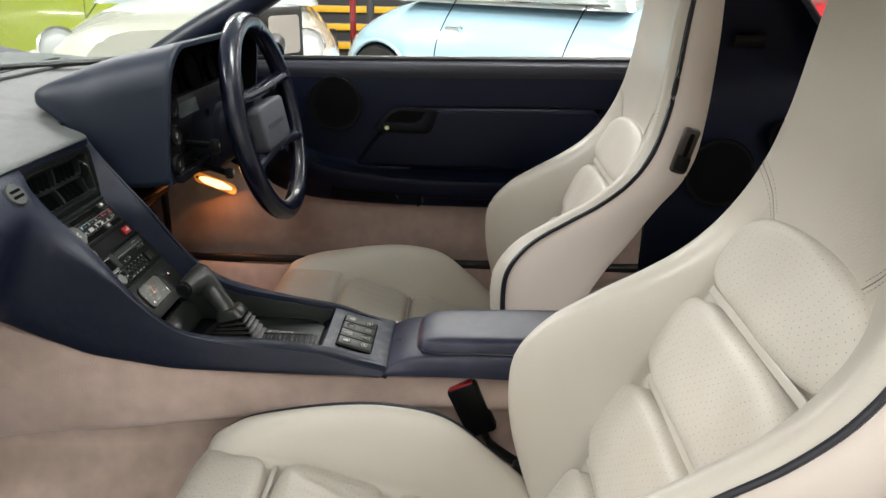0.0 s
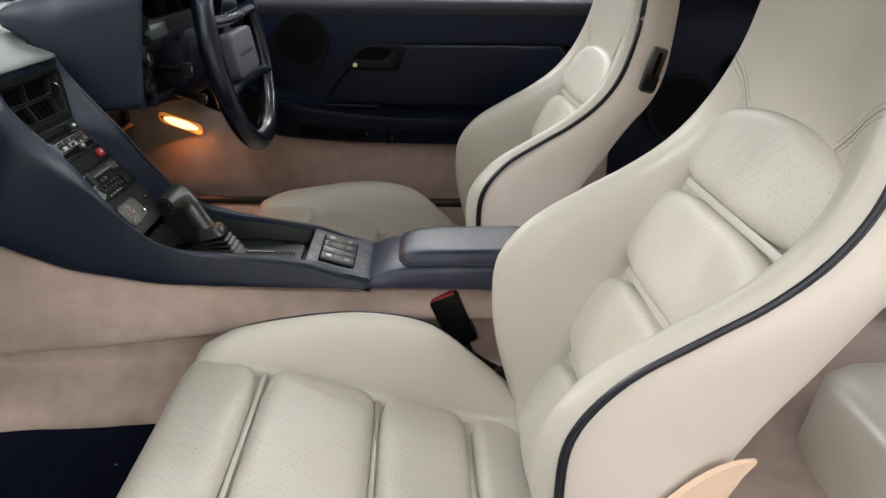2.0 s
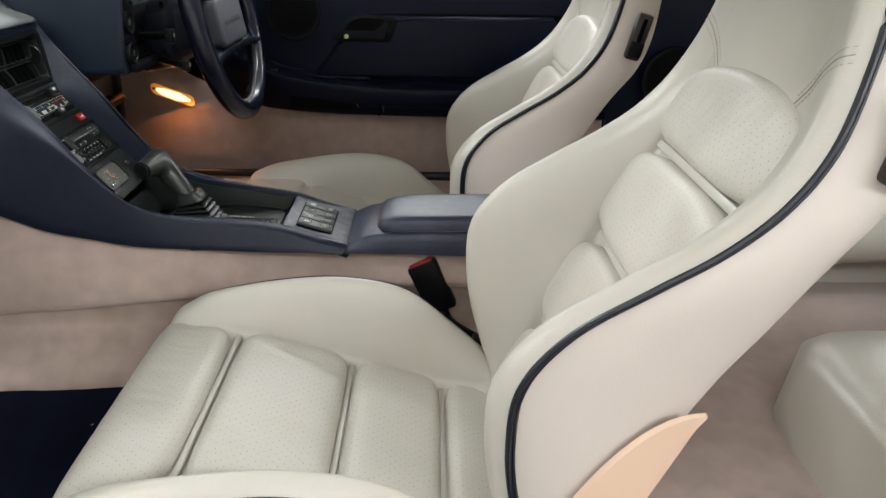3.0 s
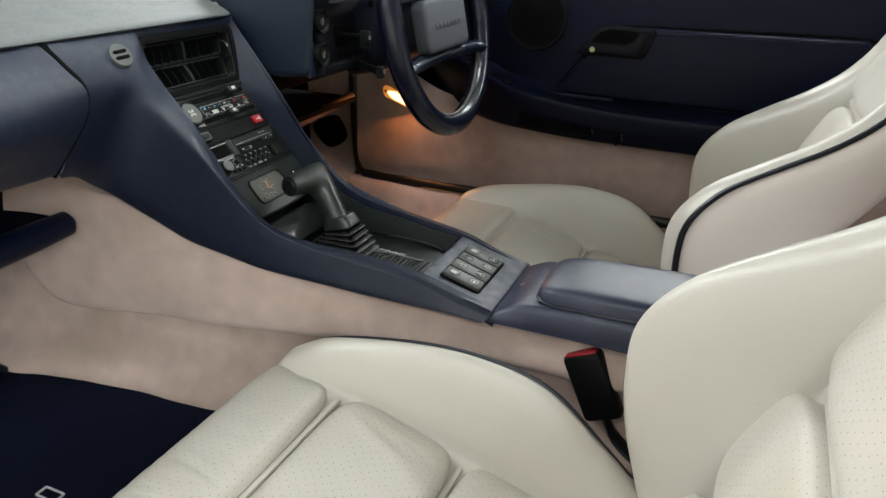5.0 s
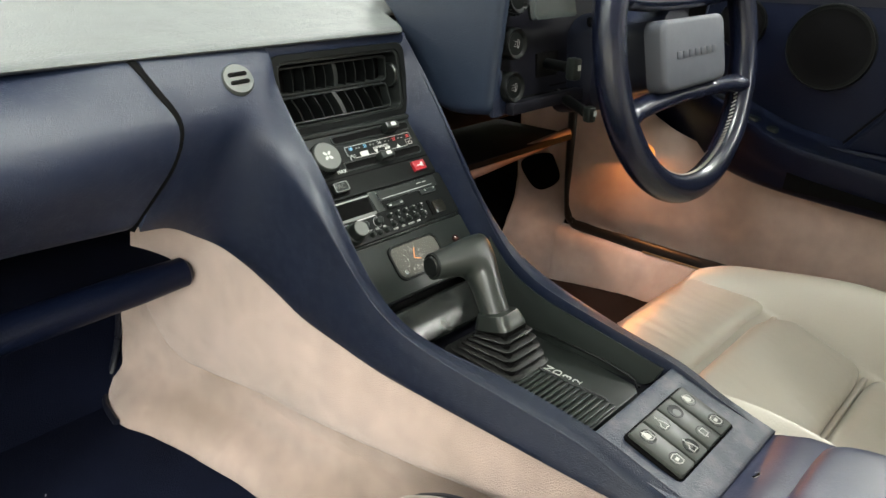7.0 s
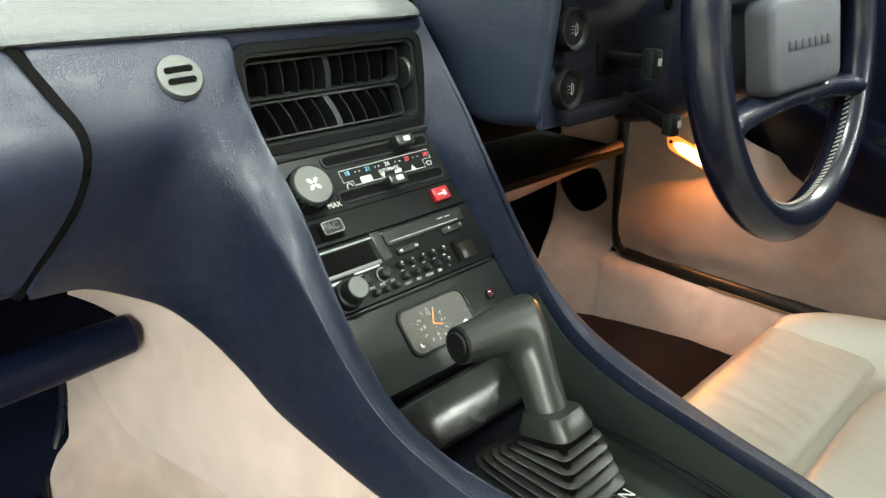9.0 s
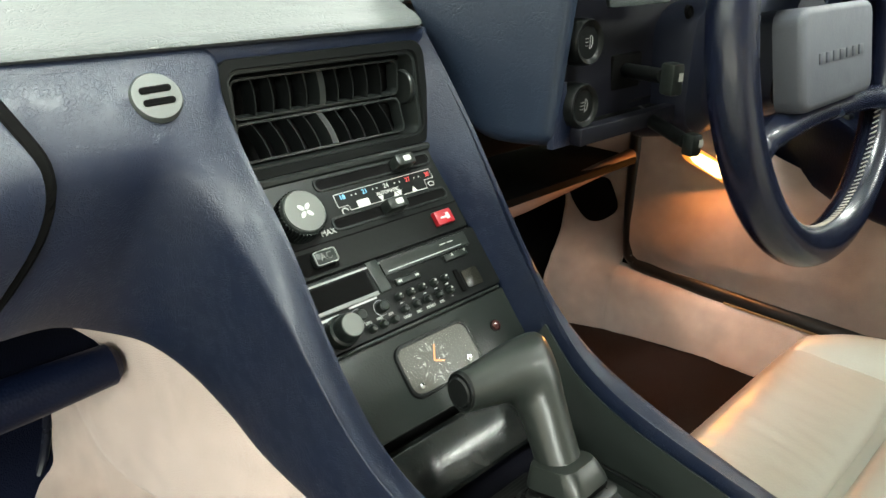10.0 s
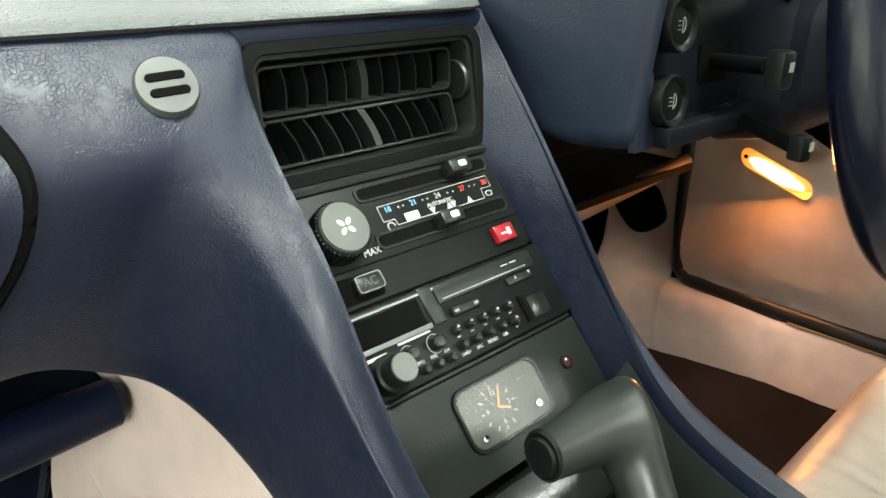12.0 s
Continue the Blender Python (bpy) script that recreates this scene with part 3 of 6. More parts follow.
# flank of the console and the face beside the vent: inner edge, crest, shoulder, lower edge
FLANK = [  # inner foot, crest, shoulder, lower edge
    ((-0.596, 0.785, 0.8845), (-0.588, 0.786, 0.884), (-0.5590, 0.8000, 0.8330), (-0.566, 0.757, 0.748)),
    ((-0.598, 0.845, 0.8845), (-0.591, 0.845, 0.885), (-0.5525, 0.8395, 0.8335), (-0.588, 0.795, 0.735)),
    ((-0.602, 0.917, 0.880), (-0.5915, 0.911, 0.8835), (-0.5503, 0.8645, 0.8290), (-0.603, 0.828, 0.713)),
    ((-0.596, 0.917, 0.845), (-0.5755, 0.9125, 0.850), (-0.5402, 0.8788, 0.8070), (-0.603, 0.853, 0.694)),
    ((-0.587, 0.916, 0.802), (-0.547, 0.912, 0.813), (-0.521, 0.884, 0.778), (-0.585, 0.870, 0.672)),
    ((-0.562, 0.915, 0.776), (-0.512, 0.911, 0.779), (-0.484, 0.885, 0.750), (-0.550, 0.878, 0.652)),
    ((-0.527, 0.912, 0.735), (-0.474, 0.908, 0.728), (-0.455, 0.886, 0.718), (-0.510, 0.880, 0.636)),
    ((-0.487, 0.912, 0.690), (-0.440, 0.909, 0.686), (-0.424, 0.888, 0.686), (-0.460, 0.884, 0.624)),
    ((-0.452, 0.914, 0.640), (-0.406, 0.912, 0.658), (-0.396, 0.894, 0.662), (-0.410, 0.891, 0.611)),
    ((-0.380, 0.922, 0.602), (-0.358, 0.919, 0.644), (-0.352, 0.903, 0.645), (-0.350, 0.897, 0.605)),
    ((-0.290, 0.934, 0.600), (-0.287, 0.929, 0.638), (-0.280, 0.911, 0.633), (-0.280, 0.903, 0.600)),
    ((-0.215, 0.938, 0.600), (-0.212, 0.933, 0.628), (-0.210, 0.916, 0.623), (-0.210, 0.908, 0.596)),
    ((-0.165, 0.939, 0.590), (-0.165, 0.936, 0.614), (-0.165, 0.918, 0.608), (-0.165, 0.911, 0.594)),
    ((-0.118, 0.940, 0.575), (-0.118, 0.937, 0.600), (-0.118, 0.920, 0.596), (-0.126, 0.914, 0.590)),
]
console = thing("center_console", (-0.3, C, 0.55), "navy vinyl center console sweeping from dashboard to tunnel", "console")


def flank(rows, side):
    curves = []
    for k, (j, i, r, l) in enumerate(rows):
        j, i, r, l = V(j), V(i), V(r), V(l)
        i2 = i + (r - i) * 0.12 + (i - j).normalized() * 0.0012
        mid = r + (l - r) * 0.35 + V((0.004 - 0.008 * max(0, 1 - k / 5) * (rows is FLANK), -0.001, 0)) * min(1, (r - l).length / 0.08)
        if rows is FLANK and k < 2:
            mid = mid + V((0, 0.006 - 0.003 * k, 0))
        # the upper rows turn over a wide soft shoulder, the lower ones over a tighter roll
        w = max(0.0, min(1.0, (6 - k) / 4)) if rows is FLANK else 0.0
        a, b = i + (r - i) * (0.88 - 0.24 * w), r + (mid - r) * (0.22 + 0.30 * w)
        turn = r + ((a + b) / 2 - r) * 0.35 * w
        c = [j, j + (i - j) * 0.6, i, i2, i + (r - i) * (0.55 - 0.15 * w) + V((0.0015, -0.0012, 0.0015)), a + V((0.0006, -0.0004, 0.0006)), turn, b, mid + (l - mid) * 0.2 * w, l, l + V((-0.012, 0.010, -0.002))]
        curves.append([V((p.x, C - side * (C - p.y), p.z)) for p in c])
    net = surface(curves, 110, 40)
    for _ in range(12):  # an even crest from the vent down
        for b in range(5, 36):
            old = [r[b].copy() for r in net]
            for a in range(24, 84):
                net[a][b] = old[a].lerp((old[a - 1] + old[a + 1]) / 2, 0.6 * min(1.0, (a - 23) / 6, (84 - a) / 10))
    if rows is FLANK:
        # the padding rounds the upper bend off
        for _ in range(12):
            old = [[p.copy() for p in r] for r in net]
            for a in range(1, 56):
                w = 0.5 * min(1.0, (56 - a) / 22)
                for b in range(15, 35):
                    f = w * min(1.0, (b - 14) / 8, (35 - b) / 6)
                    net[a][b] = old[a][b].lerp((old[a - 1][b] + old[a + 1][b] + old[a][b - 1] + old[a][b + 1]) / 4, f)
    return solid(grid(net), 0.003)


part("flank", flank(FLANK, 1), NAVY, console, "navy grained vinyl flank")
FAR = []
for k, (j, i, r, l) in enumerate(FLANK[2:]):
    f = max(0.0, min(1.0, (7 - k) / 3))
    i = (i[0], i[1] + (-0.007, -0.0185, -0.018, -0.007, -0.002, 0, 0, 0, 0, 0, 0, 0)[k], i[2])
    r2 = (i[0] - 0.002, i[1] - 0.006, i[2] - 0.010)
    l2 = (i[0] - 0.035, i[1] - 0.010, i[2] - 0.070)
    FAR.append((j, i, tuple(a + (b - a) * f for a, b in zip(r, r2)), tuple(a + (b - a) * f for a, b in zip(l, l2))))
part("flank", flank(FAR, -1), NAVY, console, "navy grained vinyl flank")

# rear end of the console with the switch pack let in
rear = [[(-0.214, y, 0.598), (-0.212, y, 0.620), (-0.206, y, 0.6245), (-0.165, y, 0.613), (-0.122, y, 0.6025), (-0.117, y, 0.599), (-0.116, y, 0.592)] for y in (0.927, 0.95, 1.0, 1.05, 1.073)]
part("rear_deck", solid(grid([spline(c, 26) for c in rear]), 0.004), DECKVINYL, console, "scuffed navy vinyl deck behind the switches")

# grey inner wall on the driver's side of the well
inner = []
for j, i, r, l in FLANK[7:12]:
    inner.append([(i[0] - 0.004, 2 * C - i[1] - 0.006, i[2] - 0.004), (i[0] - 0.012, 2 * C - i[1] - 0.010, i[2] - 0.020), (i[0] - 0.03, 2 * C - i[1] - 0.012, max(0.598, i[2] - 0.06))])
part("inner_wall", solid(grid(surface(inner, 40, 8)), 0.002), GREYPLASTIC, console, "dark grey-green plastic inner wall")

# floor of the well with the selector gate
well = [[(x, y, z) for y in (0.912, 0.95, 1.0, 1.05, 1.088)] for x, z in ((-0.47, 0.585), (-0.42, 0.590), (-0.35, 0.598), (-0.28, 0.602), (-0.215, 0.604))]
# darker than the plastic round it: the lever's shadow is put into the colour
part("well_floor", solid(grid(well), 0.004), FASCIA, console, "plastic well floor, blackened for the shadow round the lever")

# ---- vent plane and control plane
VO, VU, VV = V((-0.592, C, 0.872)), V((0, 1, 0)), V((-0.16, 0, 0.987)).normalized()
KO, KU, KV = V((-0.580, C, 0.798)), V((0, 1, 0)), V((-0.653, 0, 0.757)).normalized()
KN, VN = KU.cross(KV), VU.cross(VV)


def kp(u, v, w=0.0):
    return KO + KU * u + KV * v + KN * w


def vp(u, v, w=0.0):
    return VO + VU * u + VV * v + VN * w


# black sheet stands for the shade inside the vent
part("back_plate", plate([(-0.086, 0.006), (0.096, 0.006), (0.096, -0.08), (-0.086, -0.08)], vp(0, 0, -0.03), VU, VV, 0.004), DEEP, console, "black sheet for the shade behind the vent")
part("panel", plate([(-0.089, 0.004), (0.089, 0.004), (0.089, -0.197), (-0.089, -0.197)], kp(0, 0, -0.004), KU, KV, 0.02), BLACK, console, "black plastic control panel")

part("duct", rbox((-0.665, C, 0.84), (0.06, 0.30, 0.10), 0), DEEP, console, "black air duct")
part("brow", rbox((-0.5995, C, 0.8785), (0.018, 0.205, 0.0125), 0.004), NAVY, console, "navy strip over the vent")
vent = thing("air_vent", vp(0, -0.04), "black center air vent with two rows of slats", "air vent")
part("frame", ring_plate(rrect(0.180, 0.0805, 0.012, 6), rrect(0.164, 0.066, 0.009, 6), vp(0.0045, -0.037, 0.003), VU, VV, 0.006), BLACK, vent, "black outer frame")
part("inner_frame", ring_plate(rrect(0.166, 0.068, 0.009, 6), rrect(0.158, 0.061, 0.007, 6), vp(0.004, -0.0375, 0.0005), VU, VV, 0.03), SLATGREY, vent, "charcoal stepped inner frame")
for row, (vc, tilt) in enumerate(((-0.0235, 0.10), (-0.0525, -0.18))):
    q = Matrix.Rotation(tilt, 3, VU)
    uu, vv = VU, q @ VV
    c0 = vp(0.0015, vc, -0.008)
    part("row_frame", ring_plate(rrect(0.147, 0.028, 0.005, 4), rrect(0.1425, 0.0240, 0.004, 4), c0, uu, vv, 0.012), SLATGREY, vent, "charcoal louvre frame")
    nn = uu.cross(vv)
    for k in range(9):
        wide = 0.0052 if k == 4 else 0.0010
        p0 = c0 + uu * (-0.0568 + 0.01385 * k + (0.001 if row else 0))
        rows = []
        for a in range(7):
            t = -1 + a / 3
            bow = 0.0016 * (1 - t * t)
            q0 = p0 + vv * t * 0.0118 + uu * (bow + (0.0042 * -t if row else 0.0006 * -t))
            rows.append([q0 - uu * wide / 2, q0 + uu * wide / 2, q0 + uu * wide / 2 - nn * 0.016, q0 - uu * wide / 2 - nn * 0.016])
        part("slat", grid(rows, closed_v=True, caps=True), SLATGREY if k == 4 else BLACK, vent)
part("top_shade", rbox(vp(0.004, -0.0085, -0.012), (0.004, 0.15, 0.005), 0.001), DEEP, vent)
part("thumbwheel", lathe(vp(0.0770, -0.032, -0.010), VU, [(0, 0.0), (0, 0.0125), (0.0012, 0.0135), (0.0040, 0.0135), (0.0052, 0.0125), (0.0052, 0.0)], 28), SLATGREY, vent, "ribbed black thumb wheel")
part("sill_bar", tube([vp(-0.083, -0.0805, 0.003), vp(0.092, -0.0805, 0.003)], 0.0035, 8), SLATGREY, vent, "charcoal moulded bar under the vent")

# round cabin sensor grille beside the vent
sensor = thing("sensor_grille", (-0.584, 0.873, 0.858), "round grey plastic grille with two slots on the dash", "sensor grille")
SN = V((0.82, -0.08, 0.56)).normalized()
SU = (V((0, 1, 0)) - SN * SN.y).normalized()
SV = SN.cross(SU)
S0 = V((-0.5695, 0.8675, 0.8620))
part("disc", lathe(S0 - SN * 0.006, SN, [(0, 0.0), (0, 0.0150), (0.006, 0.0150), (0.008, 0.0139), (0.0085, 0.0)], 32), mat("grey_green_sensor_plastic", (0.042, 0.048, 0.044), 0.55, var=0.06, scale=20), sensor)
for k in (-1, 1):
    part("slot", plate(rrect(0.0185, 0.0040, 0.0019, 4), S0 + SV * 0.0038 * k + SN * 0.0030, SU, SV, 0.004), DEEP, sensor, "dark slot")

# ---- climate controls
climate = thing("climate_panel", kp(0, -0.04), "black climate control panel with dial, sliders and printed scale", "climate control")
part("face", plate(rrect(0.174, 0.074, 0.004, 3, 0, -0.0425), kp(0, 0), KU, KV, 0.006, 0.001), PANELFACE, climate)
knob = part("fan_dial", lathe(kp(-0.0548, -0.0368, 0), KN, [(0, 0.0172), (0.012, 0.0165), (0.014, 0.0160), (0.015, 0.0152), (0.0155, 0.0)], 40), GREYPLASTIC, climate, "ribbed black fan dial")
part("dial_cap", lathe(kp(-0.0548, -0.0368, 0.0150), KN, [(0, 0.0), (0, 0.0149), (0.0012, 0.0145), (0.0014, 0.0)], 32), mat("dial_cap_grey", (0.075, 0.08, 0.075), 0.35, var=0.1), knob)
for k in range(40):
    a = k * math.tau / 40
    c = kp(-0.0548 + 0.0165 * math.cos(a), -0.0368 + 0.0165 * math.sin(a), 0.0075)
    part("rib", rbox(c, (0.0015, 0.0015, 0.012), 0.0004, Matrix((KU, KV, KN)).transposed().to_4x4()), BLACK, knob)
for k in range(4):
    a = math.pi / 4 + k * math.pi / 2
    blade = [(0.0036 * math.cos(a) + 0.0026 * math.cos(b) * math.cos(a) - 0.0015 * math.sin(b) * math.sin(a), 0.0036 * math.sin(a) + 0.0026 * math.cos(b) * math.sin(a) + 0.0015 * math.sin(b) * math.cos(a)) for b in [i * math.tau / 12 for i in range(12)]]
    part("fan_symbol", plate(blade, kp(-0.0548, -0.0368, 0.0168), KU, KV, 0.0003), WHITEPRINT, knob, "white fan blade mark")
words("printed_word", "MAX", kp(-0.0355, -0.0515, 0.0006), KU, KV, 0.0058, WHITEPRINT, climate)
for vs, ku in ((-0.0165, 0.050), (-0.0475, 0.024)):
    part("slot", plate(rrect(0.108, 0.0075, 0.003, 3, 0.026, 0), kp(0, vs, 0.0004), KU, KV, 0.001), DEEP, climate, "black slider slot")
    part("slot_rim", ring_plate([(a + 0.026, b) for a, b in rrect(0.112, 0.0105, 0.004, 3)], [(a + 0.026, b) for a, b in rrect(0.108, 0.0075, 0.003, 3)], kp(0, vs, 0.0012), KU, KV, 0.002), SLATGREY, climate)
    sl = part("slider", rbox(kp(ku, vs, 0.006), (0.0185, 0.0095, 0.012), 0.002, Matrix((KU, KV, KN)).transposed().to_4x4()), BLACKVINYL, climate, "black slider knob")
    part("slider_mark", plate(rrect(0.0068, 0.0042, 0.001, 3), kp(ku + 0.001, vs, 0.0124), KU, KV, 0.0004), WHITEPRINT, sl, "white slider mark")
outline = [(-0.0185, -0.0270), (-0.0185, -0.0365), (-0.010, -0.0365), (-0.0095, -0.0405), (0.066, -0.0405), (0.0665, -0.0335), (0.076, -0.0335), (0.076, -0.0255), (-0.0185, -0.0265)]
part("scale_outline", tube([kp(a, b, 0.0004) for a, b in outline], 0.00028, 5), WHITEPRINT, climate, "thin white outline of the scale")
for txt, u, m in (("18", -0.012, BLUEPRINT), ("21", 0.0085, BLUEPRINT), ("24", 0.029, WHITEPRINT), ("27", 0.051, REDPRINT), ("30", 0.0715, REDPRINT)):
    words("printed_number", txt, kp(u, -0.0297, 0.0006), KU, KV, 0.0052, m, climate)
for u in (-0.0035, 0.0005, 0.0165, 0.0205, 0.038, 0.043, 0.058, 0.063):
    part("scale_dot", plate([(0.0006 * math.cos(a), 0.0006 * math.sin(a)) for a in [i * math.tau / 6 for i in range(6)]], kp(u, -0.0297, 0.0005), KU, KV, 0.0003), WHITEPRINT, climate)
words("printed_word", "AUTOMATIC", kp(0.0285, -0.0345, 0.0006), KU, KV, 0.0038, WHITEPRINT, climate)
part("scale_mark", plate(rrect(0.011, 0.0052, 0.0006, 2), kp(0.0035, -0.0375, 0.0005), KU, KV, 0.0003), WHITEPRINT, climate, "white block mark")
for u, s in ((0.0205, -1), (0.0345, 1), (0.0385, -1), (0.053, 1)):
    part("scale_mark", plate([(-0.0026, -0.002 * s), (0.0026, -0.002 * s), (0, 0.0024 * s)], kp(u, -0.0382, 0.0005), KU, KV, 0.0003), WHITEPRINT, climate, "white triangle mark")
part("ring_mark", tube([kp(-0.0145 + 0.0027 * math.cos(a), -0.0405 + 0.0027 * math.sin(a), 0.0005) for a in [i * math.tau / 14 for i in range(12)]], 0.0004, 5), WHITEPRINT, climate, "white recirculation mark")
part("screen_mark", tube([kp(0.0715 + a, -0.0385 + b, 0.0005) for a, b in ((-0.003, 0.0015), (0, 0.0025), (0.003, 0.0015), (0.002, -0.001), (-0.002, -0.001), (-0.003, 0.0015))], 0.0004, 5), WHITEPRINT, climate, "white windscreen mark")
hz = part("lock_button", rbox(kp(0.0645, -0.0675, 0.002), (0.0175, 0.0115, 0.005), 0.001, Matrix((KU, KV, KN)).transposed().to_4x4()), REDPLASTIC, climate, "red lit lock button")
part("key_mark", plate([(-0.0045, -0.0012), (0.0015, -0.0012), (0.0015, -0.0026), (0.0048, -0.0026), (0.0048, 0.0026), (0.0015, 0.0026), (0.0015, 0.0002), (-0.0045, 0.0002)], kp(0.0645, -0.0675, 0.0048), KU, KV, 0.0003), WHITEPRINT, hz, "white key mark")
part("groove", rbox(kp(0, -0.0575, 0.0003), (0.172, 0.0009, 0.0006), 0, Matrix((KU, KV, KN)).transposed().to_4x4()), DEEP, climate)
ac = part("cooling_button", rbox(kp(-0.0498, -0.0685, 0.003), (0.0175, 0.0098, 0.008), 0.002, Matrix((KU, KV, KN)).transposed().to_4x4()), BLACKVINYL, climate, "black rocker button with pale rim")
part("rim", ring_plate(rrect(0.018, 0.0103, 0.002, 3), rrect(0.0168, 0.0091, 0.0016, 3), kp(-0.0498, -0.0685, 0.0072), KU, KV, 0.001), mat("dull_grey_rim", (0.2, 0.21, 0.2), 0.35), ac)
words("printed_word", "AC", kp(-0.0498, -0.0685, 0.0073), KU, KV, 0.0070, mat("faint_grey_print", (0.06, 0.063, 0.06), 0.5), ac)
part("recess", plate(rrect(0.03, 0.016, 0.003, 3), kp(-0.0535, -0.0690, 0.0004), KU, KV, 0.001), DEEP, climate)

# ---- radio
KM = Matrix((KU, KV, KN)).transposed().to_4x4()
radio = thing("car_radio", kp(0, -0.106), "black cassette car radio with round knob and small buttons", "car radio")
part("faceplate", plate(rrect(0.176, 0.0505, 0.003, 3, 0.0, -0.1065), kp(0, 0, 0.002), KU, KV, 0.012, 0.001), BLACK, radio)
part("display", plate(rrect(0.052, 0.0165, 0.001, 3, -0.050, -0.0945), kp(0, 0, 0.0024), KU, KV, 0.001), DEEP, radio, "black display window")
part("trim_line", rbox(kp(-0.041, -0.0845, 0.0028), (0.066, 0.0012, 0.0010), 0, KM), mat("pale_grey_trim", (0.22, 0.23, 0.22), 0.4), radio)
part("trim_strip", rbox(kp(-0.050, -0.1040, 0.003), (0.056, 0.0028, 0.0014), 0.0003, KM), mat("silver_trim", (0.12, 0.125, 0.12), 0.5, metal=0.2), radio, "silver trim strip")
part("maker_mark", rbox(kp(-0.066, -0.1085, 0.0026), (0.016, 0.0018, 0.0004), 0, KM), WHITEPRINT, radio, "pale maker's mark bar")
part("maker_mark", rbox(kp(-0.037, -0.1065, 0.0026), (0.024, 0.0014, 0.0004), 0, KM), mat("grey_print", (0.3, 0.3, 0.3), 0.5), radio, "grey model mark bar")
part("bridge", plate([(-0.022, -0.081), (-0.012, -0.081), (-0.010, -0.105), (-0.020, -0.105)], kp(0, 0, 0.0036), KU, KV, 0.003, 0.0006), GREYPLASTIC, radio, "grey raised bridge")
part("tape_door", plate(rrect(0.086, 0.0115, 0.001, 3, 0.0325, -0.089), kp(0, 0, 0.0034), KU, KV, 0.002, 0.0005), BLACKVINYL, radio, "grey-black cassette door")
part("tape_line", rbox(kp(0.030, -0.0925, 0.0036), (0.074, 0.0006, 0.0006), 0, KM), mat("thin_pale_line", (0.3, 0.31, 0.3), 0.4), radio)
for u in (0.050, 0.058):
    part("small_print", rbox(kp(u, -0.0875, 0.0036), (0.006, 0.0008, 0.0003), 0, KM), WHITEPRINT, radio)
sk = part("skip_button", rbox(kp(0.0057, -0.1022, 0.0032), (0.023, 0.0055, 0.004), 0.0015, KM), BLACKVINYL, radio, "grey rocker button with arrow marks")
for u, s in ((-0.001, -1), (0.012, 1)):
    for k in (0, 1):
        part("arrow_mark", plate([(0, 0.0012), (0.0018 * s, 0), (0, -0.0012)], kp(u + 0.0018 * k * s, -0.1022, 0.0055), KU, KV, 0.0002), WHITEPRINT, sk)
part("eject_button", rbox(kp(0.057, -0.0985, 0.0030), (0.024, 0.0055, 0.003), 0.001, KM), BLACKVINYL, radio)
for u, s in ((0.053, 1), (0.066, -1)):
    part("arrow_mark", plate([(-0.0012, -0.001 * s), (0.0012, -0.001 * s), (0, 0.0012 * s)], kp(u, -0.0975, 0.0048), KU, KV, 0.0002), WHITEPRINT, radio)
PRINTGREY = mat("soft_grey_print", (0.4, 0.4, 0.38), 0.5, var=0.02)
for r in range(2):
    for k in range(5):
        b = part("button", lathe(kp(-0.0084 + 0.0112 * k, -0.1121 - 0.0097 * r, 0.002), KN, [(0, 0.0029), (0.0035, 0.0028), (0.0048, 0.0018), (0.005, 0)], 12), BLACKVINYL, radio, "small black round button")
        if r == 0 or k == 4:
            part("pale_tip", rbox(kp(-0.0084 + 0.0112 * k, -0.1111 - 0.0097 * r, 0.0068), (0.0018, 0.0011, 0.0012), 0.0003, KM), WHITEPRINT, b)
        if r == 1 and k < 4:
            words("printed_word", ("DAB+", "SRC", "MENU", "DIS")[k], kp(-0.0078 + 0.0112 * k, -0.1271, 0.0022), KU, KV, 0.0030, PRINTGREY, radio)
        else:
            part("small_print", rbox(kp(-0.0078 + 0.0112 * k, -0.1166 - 0.0097 * r, 0.0024), (0.0026 if r == 0 else 0.0016, 0.0008, 0.0003), 0, KM), bpy.data.materials["grey_print"], radio)
for k in range(3):
    part("button", lathe(kp(-0.0398 + 0.0098 * k, -0.1256, 0.002), KN, [(0, 0.0029), (0.0035, 0.0028), (0.0048, 0.0018), (0.005, 0)], 12), BLACKVINYL, radio, "small black round button")
    words("printed_word", ("FM2", "FM1", "AM")[k], kp(-0.0398 + 0.0098 * k, -0.1208, 0.0022), KU, KV, 0.0030, PRINTGREY, radio)
for u in (-0.0452, -0.0256):
    pot = part("pot", lathe(kp(u, -0.1143, 0.002), KN, [(0, 0.0043), (0.006, 0.0040), (0.007, 0.003), (0.0072, 0)], 20), BLACKVINYL, radio, "small black turning knob")
    part("ring_mark", tube([kp(u + 0.0056 * math.cos(a), -0.1143 + 0.0056 * math.sin(a), 0.0024) for a in [0.6 + i * 4.6 / 14 for i in range(15)]], 0.00022, 5), bpy.data.materials["grey_print"], radio, "pale dial arc")
vk = part("volume_knob", lathe(kp(-0.0632, -0.1195, 0.002), KN, [(0, 0.0112), (0.008, 0.0108), (0.0092, 0.0092), (0.0180, 0.0086), (0.0190, 0.0080), (0.0192, 0)], 30), BLACKVINYL, radio, "large round black volume knob")
part("knob_cap", lathe(kp(-0.0632, -0.1195, 0.0210), KN, [(0, 0.0), (0, 0.0079), (0.0006, 0.0075), (0.0007, 0.0)], 24), bpy.data.materials["dial_cap_grey"], vk)
